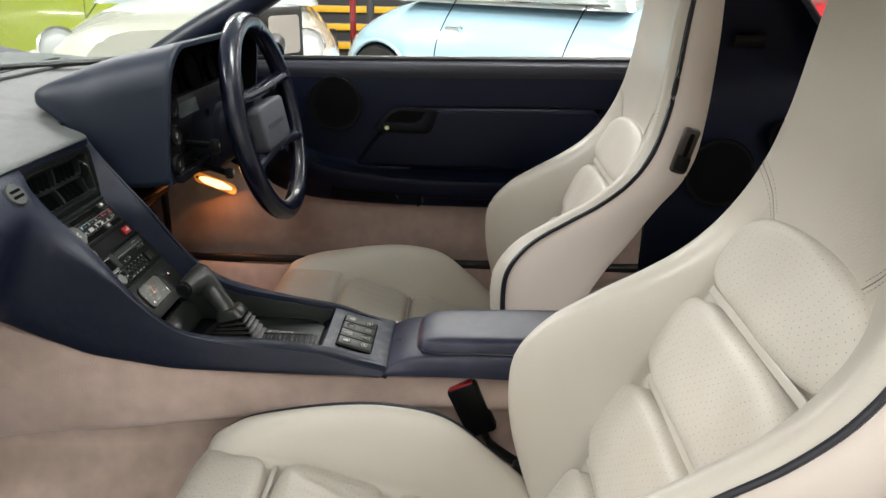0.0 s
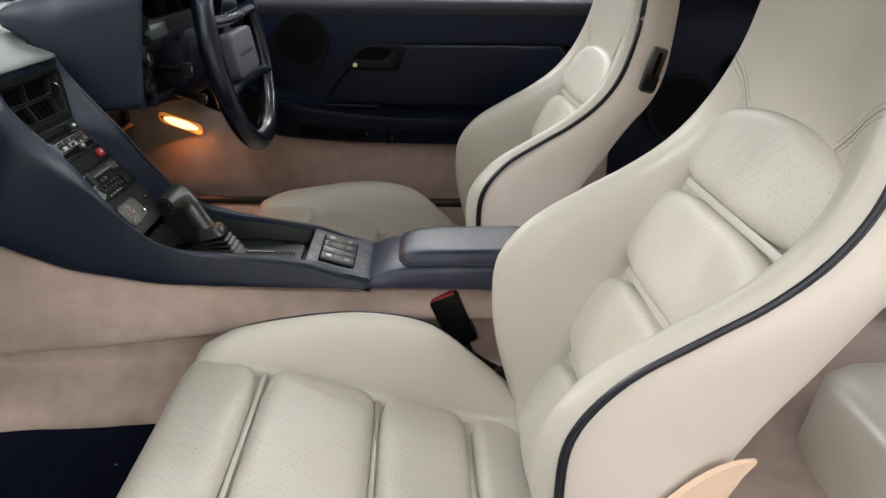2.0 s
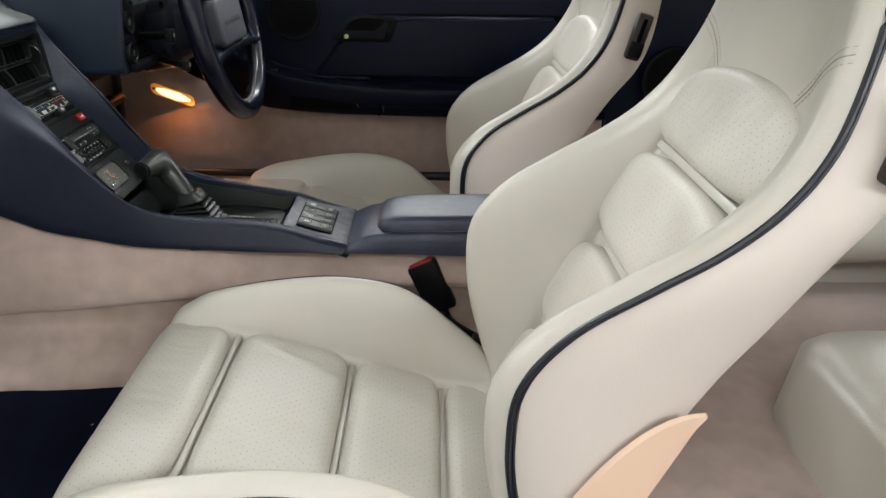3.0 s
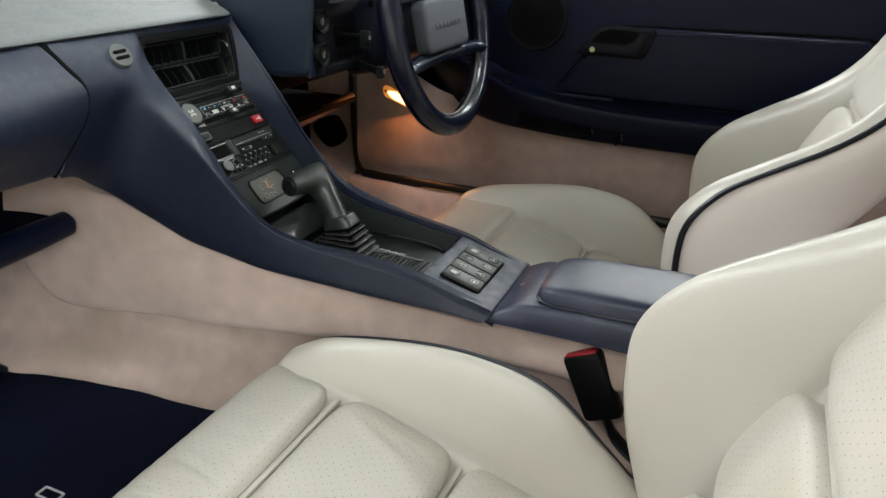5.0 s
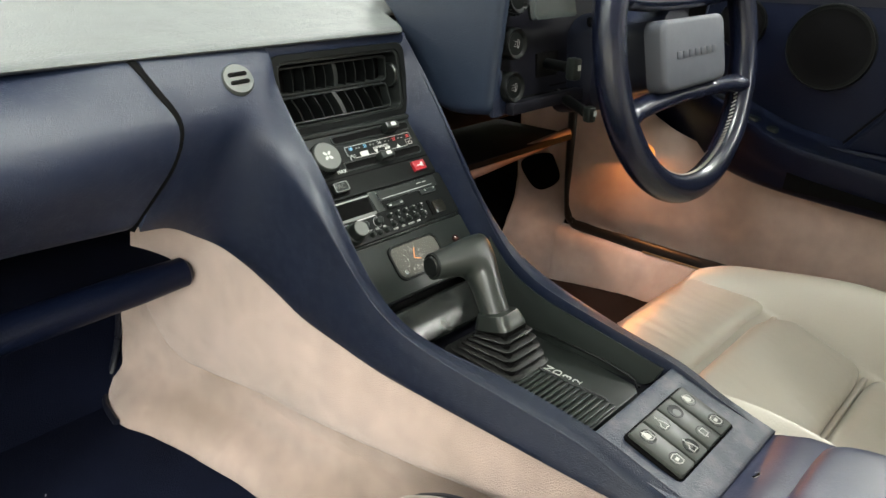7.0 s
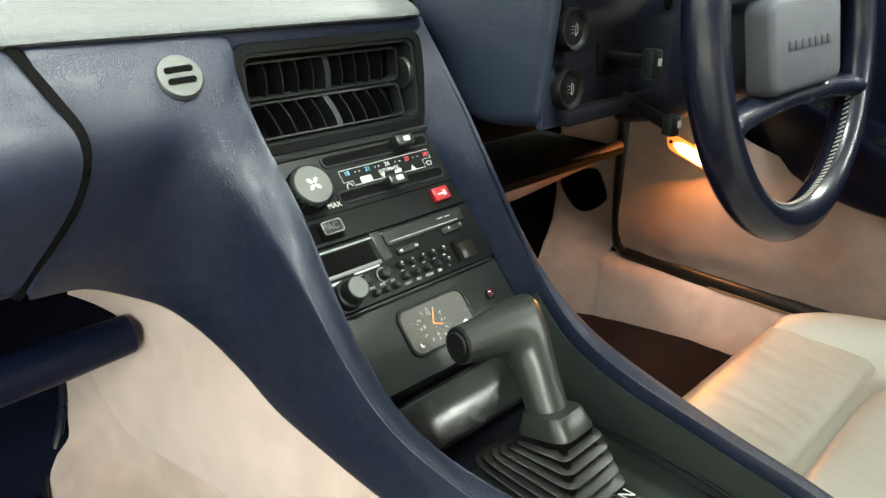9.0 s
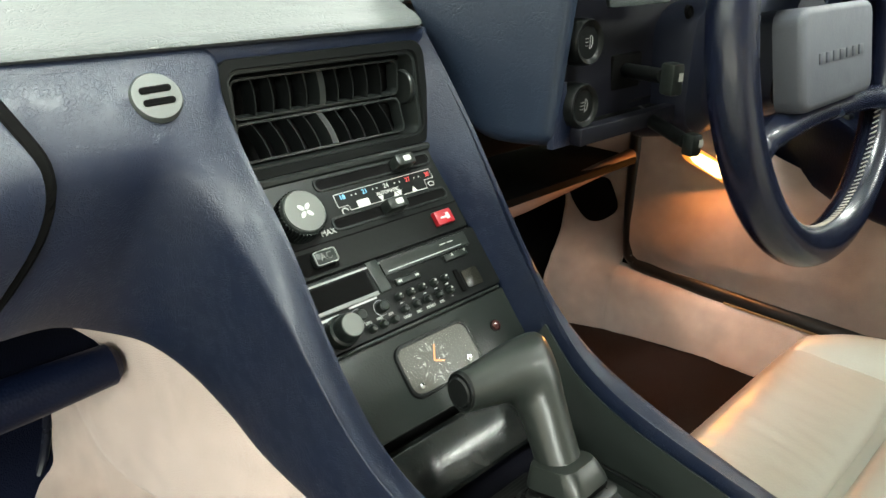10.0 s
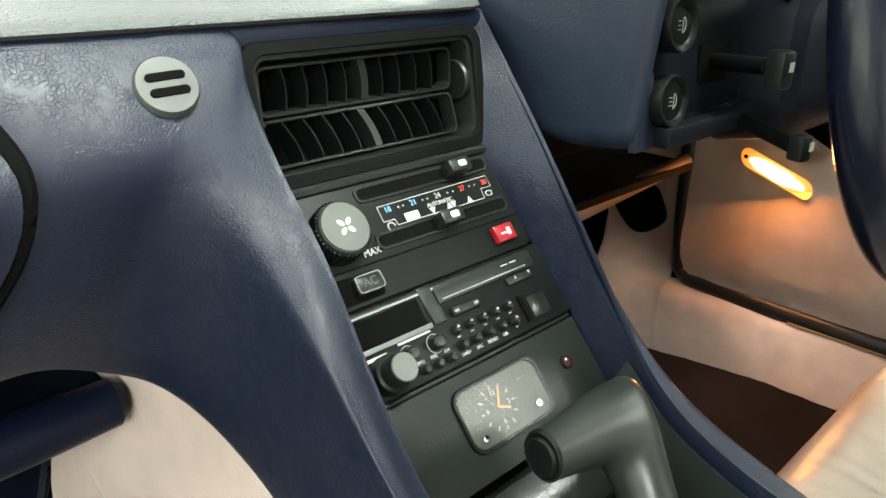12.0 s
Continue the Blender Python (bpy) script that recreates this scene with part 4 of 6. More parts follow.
part("remote_eye", plate(rrect(0.0165, 0.0145, 0.0015, 3, 0.0625, -0.1190), kp(0, 0, 0.0032), KU, KV, 0.001, 0.0004), mat("smoked_plastic", (0.008, 0.008, 0.006), 0.25, spec=0.3), radio, "smoked square window")
part("side_grip", rbox(kp(0.0495, -0.1180, 0.0028), (0.004, 0.018, 0.002), 0.0008, KM), DEEP, radio)
part("lower_lip", rbox(kp(-0.002, -0.1338, 0.002), (0.170, 0.0022, 0.003), 0.0008, KM), BLACKVINYL, radio, "black ledge under the radio")

# ---- clock panel
clockp = thing("dash_clock", kp(0.005, -0.164), "square car clock with orange hands in a black panel", "clock")
part("panel", plate([(-0.086, -0.1355), (0.087, -0.1355), (0.087, -0.196), (-0.086, -0.196)], kp(0, 0, 0.001), KU, KV, 0.008, 0.001), BLACKVINYL, clockp, "black grained panel")
CC = (0.0013, -0.1628)
part("bezel", ring_plate(rrect(0.071, 0.039, 0.009, 5), rrect(0.066, 0.034, 0.008, 5), kp(*CC, 0.0032), KU, KV, 0.003), BLACK, clockp)
dial = part("dial", plate(rrect(0.066, 0.034, 0.008, 5), kp(*CC, 0.0016), KU, KV, 0.001), CLOCKFACE, clockp)
for k in range(12):
    a = k * math.tau / 12
    c, s = math.cos(a), math.sin(a)
    rr = 0.0125
    p = kp(CC[0] - 0.006 + rr * c, CC[1] + rr * s, 0.0020)
    q = Matrix((KU * c + KV * s, -KU * s + KV * c, KN)).transposed().to_4x4()
    part("hour_mark", rbox(p, (0.0030 if k % 3 else 0.0022, 0.0007, 0.0003), 0, q), WHITEPRINT, dial)
for txt, a in (("12", 90), ("3", 0), ("6", -90), ("9", 180)):
    words("dial_number", txt, kp(CC[0] - 0.006 + 0.0088 * math.cos(radians(a)), CC[1] + 0.0088 * math.sin(radians(a)), 0.0022), KU, KV, 0.0042, WHITEPRINT, dial)
for ang, ln in ((62, 0.0115), (-22, 0.0085)):
    c, s = math.cos(radians(ang)), math.sin(radians(ang))
    q = Matrix((KU * c + KV * s, -KU * s + KV * c, KN)).transposed().to_4x4()
    part("hand", rbox(kp(CC[0] - 0.006 + ln / 2 * c, CC[1] + ln / 2 * s, 0.0026), (ln, 0.0012, 0.0003), 0, q), ORANGE, dial, "orange clock hand")
for u, v in ((-0.0245, -0.1745), (0.0225, -0.1725)):
    part("setting_pin", lathe(kp(u, v, 0.001), KN, [(0, 0.0022), (0.004, 0.0022), (0.004, 0.001), (0.0035, 0)], 12), CHROME, clockp, "chrome setting pin")
pane = part("lens", plate(rrect(0.068, 0.036, 0.008, 5), kp(*CC, 0.0046), KU, KV, 0.0008), CLOCKGLASS, clockp, "clear lens")
pane.visible_shadow = False
lampdot = thing("warning_lamp", kp(0.062, -0.160), "small red warning lamp set in the clock panel", "lamp")
part("lens", lathe(kp(0.062, -0.160, 0.001), KN, [(0, 0.0042), (0.002, 0.0040), (0.0035, 0.002), (0.0038, 0)], 14), mat("dark_red_lens", (0.025, 0.006, 0.006), 0.12, coat=0.5), lampdot)
part("bezel", lathe(kp(0.062, -0.160, 0.0005), KN, [(0, 0.0050), (0.0012, 0.0048), (0.0012, 0.0042)], 14), BLACK, lampdot)

# ---- ashtray flap under the clock
ashtray = thing("ashtray", kp(0, -0.23), "black grained ashtray flap below the clock", "ashtray")
fl = [[kp(u, -0.2035, -0.034), kp(u, -0.2040, -0.021), kp(u, -0.2060, -0.0175), kp(u, -0.2100, -0.0160), kp(u, -0.2260, -0.0140), kp(u, -0.2430, -0.0150), kp(u, -0.2475, -0.0165), kp(u, -0.2490, -0.0195), kp(u, -0.2495, -0.036)] for u in (-0.082, -0.04, 0, 0.04, 0.082)]
part("flap", solid(grid(surface(fl, 12, 60)), 0.002), mat("shiny_black_flap", (0.007, 0.0085, 0.008), 0.20, var=0.2, scale=25, bump=0.12, bump_scale=500, bump_kind="grain", bump_dist=0.0005, stain=(0.03, 0.03, 0.028), stain_scale=60, stain_amount=0.5), ashtray, "worn shiny black flap")
part("recess", plate([(-0.088, 0), (0.088, 0), (0.088, -0.10), (-0.088, -0.10)], kp(0, -0.19, -0.035), KU, KV, 0.004), DEEP, ashtray, "dark recess")

# ---- selector gate, boot and lever
gate = thing("selector_gate", (-0.28, C, 0.604), "black selector gate with ribbed slide and letters", "gear selector")
pl = [(-0.395, -0.062), (-0.23, -0.056), (-0.224, -0.048), (-0.224, 0.030), (-0.232, 0.040), (-0.30, 0.052), (-0.40, 0.058)]
part("plate", plate([(x + 0.3, v) for x, v in pl], (-0.3, C, 0.6075), (1, 0, 0.03), (0, 1, 0), 0.006, 0.0015), GREYPLASTIC, gate, "grey-green gate plate")
part("raised_edge", tube(spline([(-0.40, 1.061, 0.607), (-0.30, 1.058, 0.610), (-0.245, 1.050, 0.610), (-0.228, 1.040, 0.609)], 16), 0.0014, 6), BLACK, gate)
for k in range(15):
    part("rib", rbox((-0.315 + 0.0062 * k, 0.971, 0.6095), (0.0040, 0.054, 0.0038), 0.001), GREYPLASTIC, gate, "dark grey rib")
part("slot_edge", tube([(-0.335, 1.000, 0.611), (-0.238, 1.0, 0.611), (-0.232, 0.996, 0.610)], 0.0013, 6), SLATGREY, gate)
for k, (txt, x) in enumerate((("N", -0.3045), ("D", -0.2940), ("3", -0.2832), ("2", -0.2725))):
    words("gate_letter", txt, (x, 1.0075, 0.6098), (0, 1, 0), (-1, 0, 0), 0.0125, mat("pale_grey_letter", (0.5, 0.5, 0.47), 0.5) if k == 0 else bpy.data.materials["pale_grey_letter"], gate)

lever = thing("gear_lever", (-0.36, C, 0.605), "black leather automatic gear lever with rubber bellows", "gear lever")
for k in range(6):  # the folds close up towards the front and open to the rear
    fa, fb = V((-0.400 + 0.0052 * k, 0.991 + 0.0012 * k, 0.6125 + 0.0042 * k)), V((-0.3060 - 0.0052 * k, 0.991 + 0.0012 * k, 0.6065 + 0.0066 * k))
    c, hx, hy = (fa + fb) / 2, (fb - fa).length / 2, 0.0315 - 0.0018 * k
    tip = Matrix.Rotation(-math.atan2((fb - fa).z, (fb - fa).x), 3, "Y")
    rings = [[c + tip @ V((a * hx * f, b * hy * f, h - 0.0020 * (abs(a) * abs(b)) ** 2)) for a, b in rrect(2, 2, 0.35, 4)] for f, h in ((0.60, -0.0016), (0.97, -0.0016), (1.02, -0.0008), (0.985, 0.0), (0.62, 0.0018))]
    part("bellows_fold", grid(rings, closed_v=True, caps=True), BELLOWS, lever, "black rubber bellows fold", sharp=50)
    part("bellows_core", rbox(c + V((0, 0, 0.0030)), (hx * 1.5, hy * 1.5, 0.007), 0.003, tip.to_4x4()), DEEP, lever)
part("collar", grid([[V((x + a * sx, 0.998 + b * sy, z + 0.28 * a * sx)) for a, b in rrect(2, 2, 0.5, 4)] for sx, sy, z, x in ((0.0212, 0.0185, 0.6395, -0.3575), (0.0206, 0.0178, 0.6425, -0.3582), (0.0172, 0.0156, 0.6510, -0.3610), (0.0158, 0.0148, 0.6530, -0.3620))], closed_v=True, caps=True), LEVERLEATHER, lever, "grey-black tapered collar")
# grip and stem as one T-shaped handle with a mitred outer corner
G0, GC, GS = V((-0.4090, 0.9570, 0.6985)), V((-0.4035, 1.0130, 0.6945)), V((-0.3580, 0.9975, 0.6370))
gax, sax = (GC - G0).normalized(), (GS - GC).normalized()
across = gax.cross(sax).normalized()
handle_rings = []
for (g0, s0), (g1, s1), depth in (((0, 0.0128), (0, -0.0128), 0.0128), ((0.006, 0.0133), (0.006, -0.0133), 0.0133), ((0.022, 0.0150), (0.022, -0.0158), 0.0150), ((0.033, 0.0166), (0.038, -0.0186), 0.0166), ((0.0380, 0.0200), (0.0545, -0.0205), 0.0176),
                                  ((0.0410, 0.0250), (0.0695, -0.0185), 0.0178), ((0.0425, 0.0315), (0.0740, 0.0010), 0.0172), ((0.0430, 0.0390), (0.0728, 0.0220), 0.0160), ((0.0430, 0.0500), (0.0720, 0.0420), 0.0150), ((0.0430, 0.0720), (0.0712, 0.0690), 0.0143)):
    inner, outer = G0 + gax * g0 + sax * s0, G0 + gax * g1 + sax * s1
    c, side = (inner + outer) / 2, (inner - outer) / 2
    handle_rings.append([c + side * math.cos(k * math.tau / 28) + across * depth * math.sin(k * math.tau / 28) for k in range(28)])
handle_fine = [spline([r[k] for r in handle_rings], 48) for k in range(28)]
part("handle", grid([[f[i] for f in handle_fine] for i in range(48)], closed_v=True, caps=True), LEVERLEATHER, lever, "worn black leather T-shaped grip and stem")
grip = [G0, G0 + gax * 0.004]
gd = (V(grip[0]) - V(grip[1])).normalized()
part("button", lathe(V(grip[0]) - gd * 0.004, gd, [(0, 0.0098), (0.006, 0.0098), (0.0072, 0.0086), (0.0070, 0)], 24), BLACK, lever, "round black release button")
part("button_ring", lathe(V(grip[0]) - gd * 0.004, gd, [(0, 0.0128), (0.0045, 0.0126), (0.0058, 0.0116), (0.0052, 0.0102), (0, 0.0102)], 24), BLACK, lever)

# ---- window switches
sw = thing("window_switches", (-0.166, C, 0.61), "black pack of rocker switches with white symbols", "switch pack")
SX, SY = V((0.955, 0, -0.295)).normalized(), V((0, 1, 0))
SZ = SX.cross(SY)
SM = Matrix((SX, SY, SZ)).transposed().to_4x4()
SO = V((-0.1675, 0.997, 0.6150))
part("frame", plate(rrect(0.0545, 0.0985, 0.005, 3), SO + SZ * 0.0006, SX, SY, 0.006, 0.001), DEEP, sw, "black surround")
for r in range(4):
    vo = -0.0346 + 0.0231 * r
    rk = part("rocker", rbox(SO + SY * vo + SZ * 0.0012, (0.0505, 0.0216, 0.0068), 0.0022, SM @ Matrix.Rotation(0.02 * (r % 2) - 0.01, 4, "Y")), ROCKER, sw, "grey-black rocker switch")
    for k in range(2):
        cc = SO + SX * (-0.0132 + 0.0270 * k) + SY * vo + SZ * 0.0049
        part("dimple", lathe(cc - SZ * 0.0008, SZ, [(0, 0.0072), (0.0007, 0.0070), (0.0004, 0.0050), (0.0003, 0)], 18), BLACK, rk, "dark dished pad")
        if r == 2 and k == 0:
            continue
        if r == 1:
            shapes = [(-0.005, -0.001), (-0.001, -0.0014), (0.001, -0.0042), (0.0052, -0.0036), (0.0046, -0.0004), (0.0052, 0.0026), (0.001, 0.0022)]
        elif r == 2:
            shapes = [(-0.0034, -0.0026), (0.0030, -0.0026), (0.0030, 0.0030), (-0.0034, 0.0030)]
        else:
            shapes = [(-0.0038, -0.0042), (0.0014, -0.0042), (0.0044, -0.0006), (0.0040, 0.0040), (-0.0030, 0.0044), (-0.0048, 0.0010)]
        part("symbol", tube([cc + SX * a + SY * b for a, b in shapes], 0.00045, 5, closed=True), WHITEPRINT, rk, "white symbol")
        if r in (0, 3):
            f = 1.0 if k == 0 else 0.3
            part("symbol_fill", plate([(-0.0066 * f, -0.0024), (0.0016 * f, -0.0034), (0.0024 * f, 0.0004), (0.0016 * f, 0.0030), (-0.0020, 0.0022)] if k == 0 else [(-0.0016, -0.002), (0.0012, -0.002), (0.0012, 0.002), (-0.0016, 0.002)], cc + SZ * 0.0001, SX, SY, 0.0004), WHITEPRINT, rk)
        elif r == 1:
            part("symbol_arrow", tube([cc + SX * -0.0074 + SY * -0.001, cc + SX * -0.0056 + SY * -0.0002], 0.0007, 5), WHITEPRINT, rk)
        else:
            part("symbol_arrow", tube([cc + SX * 0.0030 + SY * -0.0012, cc + SX * 0.0052 + SY * -0.0012], 0.0004, 5), WHITEPRINT, rk)

# ---- armrest box
arm = thing("armrest_box", (0.05, C, 0.58), "navy leather armrest box with padded lid and lock", "armrest")
rows = []
for x, zt, hw in ((-0.119, 0.5975, 0.073), (-0.112, 0.602, 0.073), (-0.100, 0.608, 0.072), (-0.088, 0.6135, 0.071), (-0.07, 0.616, 0.070), (-0.02, 0.617, 0.067), (0.1, 0.618, 0.065), (0.32, 0.618, 0.065)):
    rows.append([(x - 0.002, C + s * (hw + 0.005), 0.589 - 0.03 * min(0.28, max(0, x + 0.121))) if i in (0, 8) else (x, C + s * hw * f, 0.592 + (zt - 0.592) * d) for i, (s, f, d) in enumerate(((-1, 1, 0), (-1, 1.05, 0.30), (-1, 0.97, 0.86), (-1, 0.8, 1), (0, 0, 1.03), (1, 0.8, 1), (1, 0.97, 0.86), (1, 1.05, 0.30), (1, 1, 0)))])
part("base", solid(grid([spline(r, 34) for r in rows]), 0.004), LIDLEATHER, arm, "navy leather box")
part("front_gap", rbox((-0.1185, C, 0.588), (0.008, 0.138, 0.016), 0.003), PIPING, arm, "dark seam before the console")
lid = part("lid", pillow((0.115, C, 0.621), (1, 0, 0.02), (0, 1, 0), 0.192, 0.060, 0.020, corner=7, nu=44, nv=30, under=0.004, sq=10), LIDLEATHER, arm, "padded navy leather lid")
part("lid_piping", tube([(-0.072, C - 0.042, 0.6165), (-0.066, C - 0.055, 0.617), (-0.05, C - 0.0595, 0.617), (0.3, C - 0.0595, 0.621)], 0.0022, 8), PIPING, lid)
LN = V((-0.62, 0, 0.78)).normalized()
part("lock", lathe((-0.105, C, 0.6035), LN, [(0, 0.0050), (0.002, 0.0047), (0.0025, 0.003), (0.0018, 0.002), (0.0018, 0)], 16), CHROME, arm, "small chrome lock")

# ---- glovebox, knee shelf
glove = thing("glovebox", (-0.6, 0.52, 0.75), "navy padded glovebox lid with recessed latch", "glovebox")
gl = []
for y, sx, dz in ((0.27, -0.016, 0), (0.40, -0.013, 0), (0.53, -0.014, 0), (0.66, -0.020, 0)):
    gl.append([(-0.60, y, 0.884), (-0.578 + sx, y, 0.8825), (-0.541 + sx, y + 0.006, 0.861), (-0.518 + sx, y + 0.008, 0.83), (-0.519 + sx, y + 0.005, 0.80), (-0.54 + sx, y - 0.008, 0.765), (-0.56 + sx, y - 0.022, 0.748), (-0.60, y - 0.03, 0.745)])
gl.append([(-0.602, 0.764, 0.885), (-0.588, 0.767, 0.8835), (-0.5655, 0.7770, 0.8584), (-0.5480, 0.7840, 0.8338), (-0.5497, 0.7766, 0.8037), (-0.561, 0.754, 0.768), (-0.570, 0.739, 0.749), (-0.60, 0.736, 0.745)])
gl.append([(-0.604, 0.771, 0.884), (-0.593, 0.773, 0.8825), (-0.5715, 0.7830, 0.8574), (-0.5540, 0.7900, 0.8328), (-0.5557, 0.7826, 0.8037), (-0.567, 0.760, 0.768), (-0.574, 0.745, 0.749), (-0.602, 0.742, 0.745)])
gl.append([(-0.620, 0.770, 0.882), (-0.616, 0.772, 0.880), (-0.604, 0.780, 0.856), (-0.596, 0.785, 0.831), (-0.596, 0.778, 0.803), (-0.598, 0.759, 0.768), (-0.604, 0.744, 0.749), (-0.622, 0.741, 0.745)])
part("lid", grid(surface(gl, 70, 30)), NAVY, glove, "navy grained lid")
lt = V((-0.5325, 0.603, 0.813))
part("latch_plate", plate(rrect(0.072, 0.030, 0.003, 3), lt + V((0.004, 0, 0)), (0, 1, 0), (-0.05, 0, 1), 0.008, 0.0015), FASCIA, glove, "black recessed latch plate")
part("latch_lever", rbox(lt + V((0.004, 0, -0.006)), (0.006, 0.060, 0.010), 0.002), BLACK, glove, "black latch lever")
part("latch_lock", lathe(lt + V((0.005, 0.004, 0.004)), (1, 0, 0.05), [(0, 0.0075), (0.003, 0.007), (0.003, 0.004), (0.002, 0)], 16), BLACKVINYL, glove)
# black sheet and proud black tube stand for the shade in the lid's gap
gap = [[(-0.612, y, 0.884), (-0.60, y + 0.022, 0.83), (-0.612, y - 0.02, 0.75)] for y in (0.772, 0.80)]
part("gap", grid(surface(gap, 4, 14)), DEEP, glove, "black filler drawn as the shade of the gap beside the lid")
part("gap_shadow", tube(spline([(-0.5935, 0.7795, 0.8835), (-0.5730, 0.7890, 0.8584), (-0.5575, 0.7965, 0.8338), (-0.5592, 0.7886, 0.8037), (-0.5695, 0.7650, 0.7680), (-0.5745, 0.7500, 0.7480)], 30), 0.0062, 8), DEEP, glove, "black filler drawn as the shade of the gap beside the lid")
shelf = thing("knee_shelf", (-0.75, 0.58, 0.62), "navy padded shelf under the glovebox", "shelf")
part("shelf_board", rbox((-0.85, 0.56, 0.630), (0.32, 0.60, 0.014), 0.005), NAVYCARPET, shelf)
part("roll", tube([(-0.700, 0.862, 0.632), (-0.700, 0.855, 0.632), (-0.699, 0.80, 0.631), (-0.695, 0.6, 0.628), (-0.69, 0.27, 0.624)], [0.010, 0.017, 0.019, 0.019, 0.019], 16), DOORNAVY, shelf, "navy padded front roll")
# black board closes the cavity and stands for its shade
solo("cavity_back", rbox((-0.98, 0.58, 0.76), (0.03, 0.62, 0.26), 0.004), DEEP, "black board for the shade above the shelf", "hollow", "structure")

# ---------------------------------------------------------------- seats
BACK = [  # height, pad line, bolster front, half width, back of the shell
    (0.40, 0.075, 0.100, 0.185, 0.125), (0.45, 0.095, 0.090, 0.195, 0.145), (0.50, 0.118, 0.075, 0.200, 0.168), (0.56, 0.148, 0.060, 0.198, 0.198),
    (0.62, 0.178, 0.053, 0.199, 0.218), (0.68, 0.208, 0.059, 0.199, 0.250), (0.73, 0.233, 0.096, 0.198, 0.285), (0.77, 0.252, 0.156, 0.197, 0.310),
    (0.80, 0.267, 0.206, 0.194, 0.332), (0.835, 0.285, 0.250, 0.187, 0.362), (0.88, 0.306, 0.284, 0.176, 0.384), (0.94, 0.325, 0.308, 0.156, 0.398),
    (1.00, 0.334, 0.320, 0.142, 0.405), (1.06, 0.338, 0.327, 0.134, 0.408), (1.12, 0.343, 0.334, 0.128, 0.408), (1.18, 0.351, 0.344, 0.120, 0.408), (1.215, 0.360, 0.356, 0.105, 0.406), (1.235, 0.372, 0.372, 0.080, 0.400)]
CUSH = [  # x, pad height, bolster height, half width
    (-0.350, 0.470, 0.470, 0.198), (-0.354, 0.500, 0.502, 0.205), (-0.346, 0.520, 0.530, 0.209), (-0.325, 0.526, 0.547, 0.211), (-0.282, 0.524, 0.566, 0.213), (-0.187, 0.503, 0.583, 0.215),
    (-0.109, 0.479, 0.586, 0.215), (-0.03, 0.456, 0.569, 0.214), (0.036, 0.440, 0.518, 0.210), (0.105, 0.440, 0.455, 0.203)]


def car_seat(y0, label):
    seat = thing("bucket_seat", (-0.05, y0, 0.37), label, "car seat", "front seats")
    # backrest front with bolsters and head restraint
    curves, pipes, shells = [], {1: [], -1: []}, {1: [], -1: []}
    for z, xp, xa, hw, xb in BACK:
        k = hw / 0.205
        d = 0.010 if z < 0.86 else 0.0
        w = max(0.0, min(1.0, (z - 0.86) / 0.08))  # the head restraint is evenly domed
        half = [(0, xp + d), (0.07 * k, xp + d + (xa - xp) * 0.10 * w), (0.130 * k, xp + d + (xa - xp) * 0.45 * w), (0.141 * k, xp + d * 0.3 + (xa - xp) * (0.15 + 0.39 * w)), (0.160 * k, xp + (xa - xp) * (0.66 + 0.06 * w)), (0.180 * k, xa + 0.002 - 0.001 * w), (0.194 * k, xa + 0.002), (hw, xa + 0.015)]
        row = [(x, y0 - v, z) for v, x in half[:0:-1]] + [(x, y0 + v, z) for v, x in half]
        curves.append(row)
        for s in (1, -1):
            px, pv = xa + 0.018, hw + 0.001
            pipes[s].append((px, y0 + s * pv, z))
            xb2 = max(xb, px + 0.012)
            shells[s].append([(px - 0.002, y0 + s * (pv - 0.003), z), (px + (xb2 - px) * 0.3, y0 + s * (pv + 0.006), z), (px + (xb2 - px) * 0.75, y0 + s * (pv + 0.002), z), (xb2, y0 + s * (pv - 0.022), z), (xb2 + 0.016, y0 + s * pv * 0.45, z), (xb2 + 0.020, y0 - s * 0.001, z)])
    skin = surface(curves, 90, 60)
    part("backrest", solid(grid(skin), 0.006), LEATHER, seat, "cream leather bolstered backrest with head restraint")
    for s in (1, -1):
        sh = [c for c in shells[s]]
        part("back_shell", solid(grid(surface(sh[1:], 60, 18)), 0.004), SHELL, seat, "pale pinkish leather back shell")
        part("piping", tube(spline(pipes[s][1:], 90), 0.0031, 8), PIPING, seat, "navy leather piping")
        part("piping_groove", tube(spline([(x + 0.0042, y, z) for x, y, z in pipes[s][1:]], 90), 0.0018, 6), PIPING, seat)
    # stitched seams from the top pad to the piping
    def on_skin(z, f):
        i = max(k for k in range(len(skin) - 1) if skin[k][30].z <= z)
        g = (z - skin[i][30].z) / (skin[i + 1][30].z - skin[i][30].z)
        row = [p.lerp(q, g) for p, q in zip(skin[i], skin[i + 1])]
        y = y0 + (row[-1].y - y0) * f
        j = min(range(len(row) - 1), key=lambda k: abs((row[k].y + row[k + 1].y) / 2 - y))
        h = (y - row[j].y) / (row[j + 1].y - row[j].y)
        return row[j].lerp(row[j + 1], h) + V((-0.0003, 0, 0.0002))
    for s in (1, -1):
        way = [(p.x, p.y) for p in spline([(0.895, 0.52, 0), (0.909, 0.62, 0), (0.926, 0.74, 0), (0.938, 0.86, 0), (0.946, 0.97, 0)], 37)]
        part("seam", tube([on_skin(z, s * f) for z, f in way], 0.0006, 6), SEAMLEATHER, seat, "sewn seam under the head restraint")
        for lift in (-0.006, 0.006):
            for k in range(1, 36, 2):
                part("stitch", tube([on_skin(z + lift, s * f) for z, f in way[k:k + 2]], 0.0004, 5), SEAMLEATHER, seat)
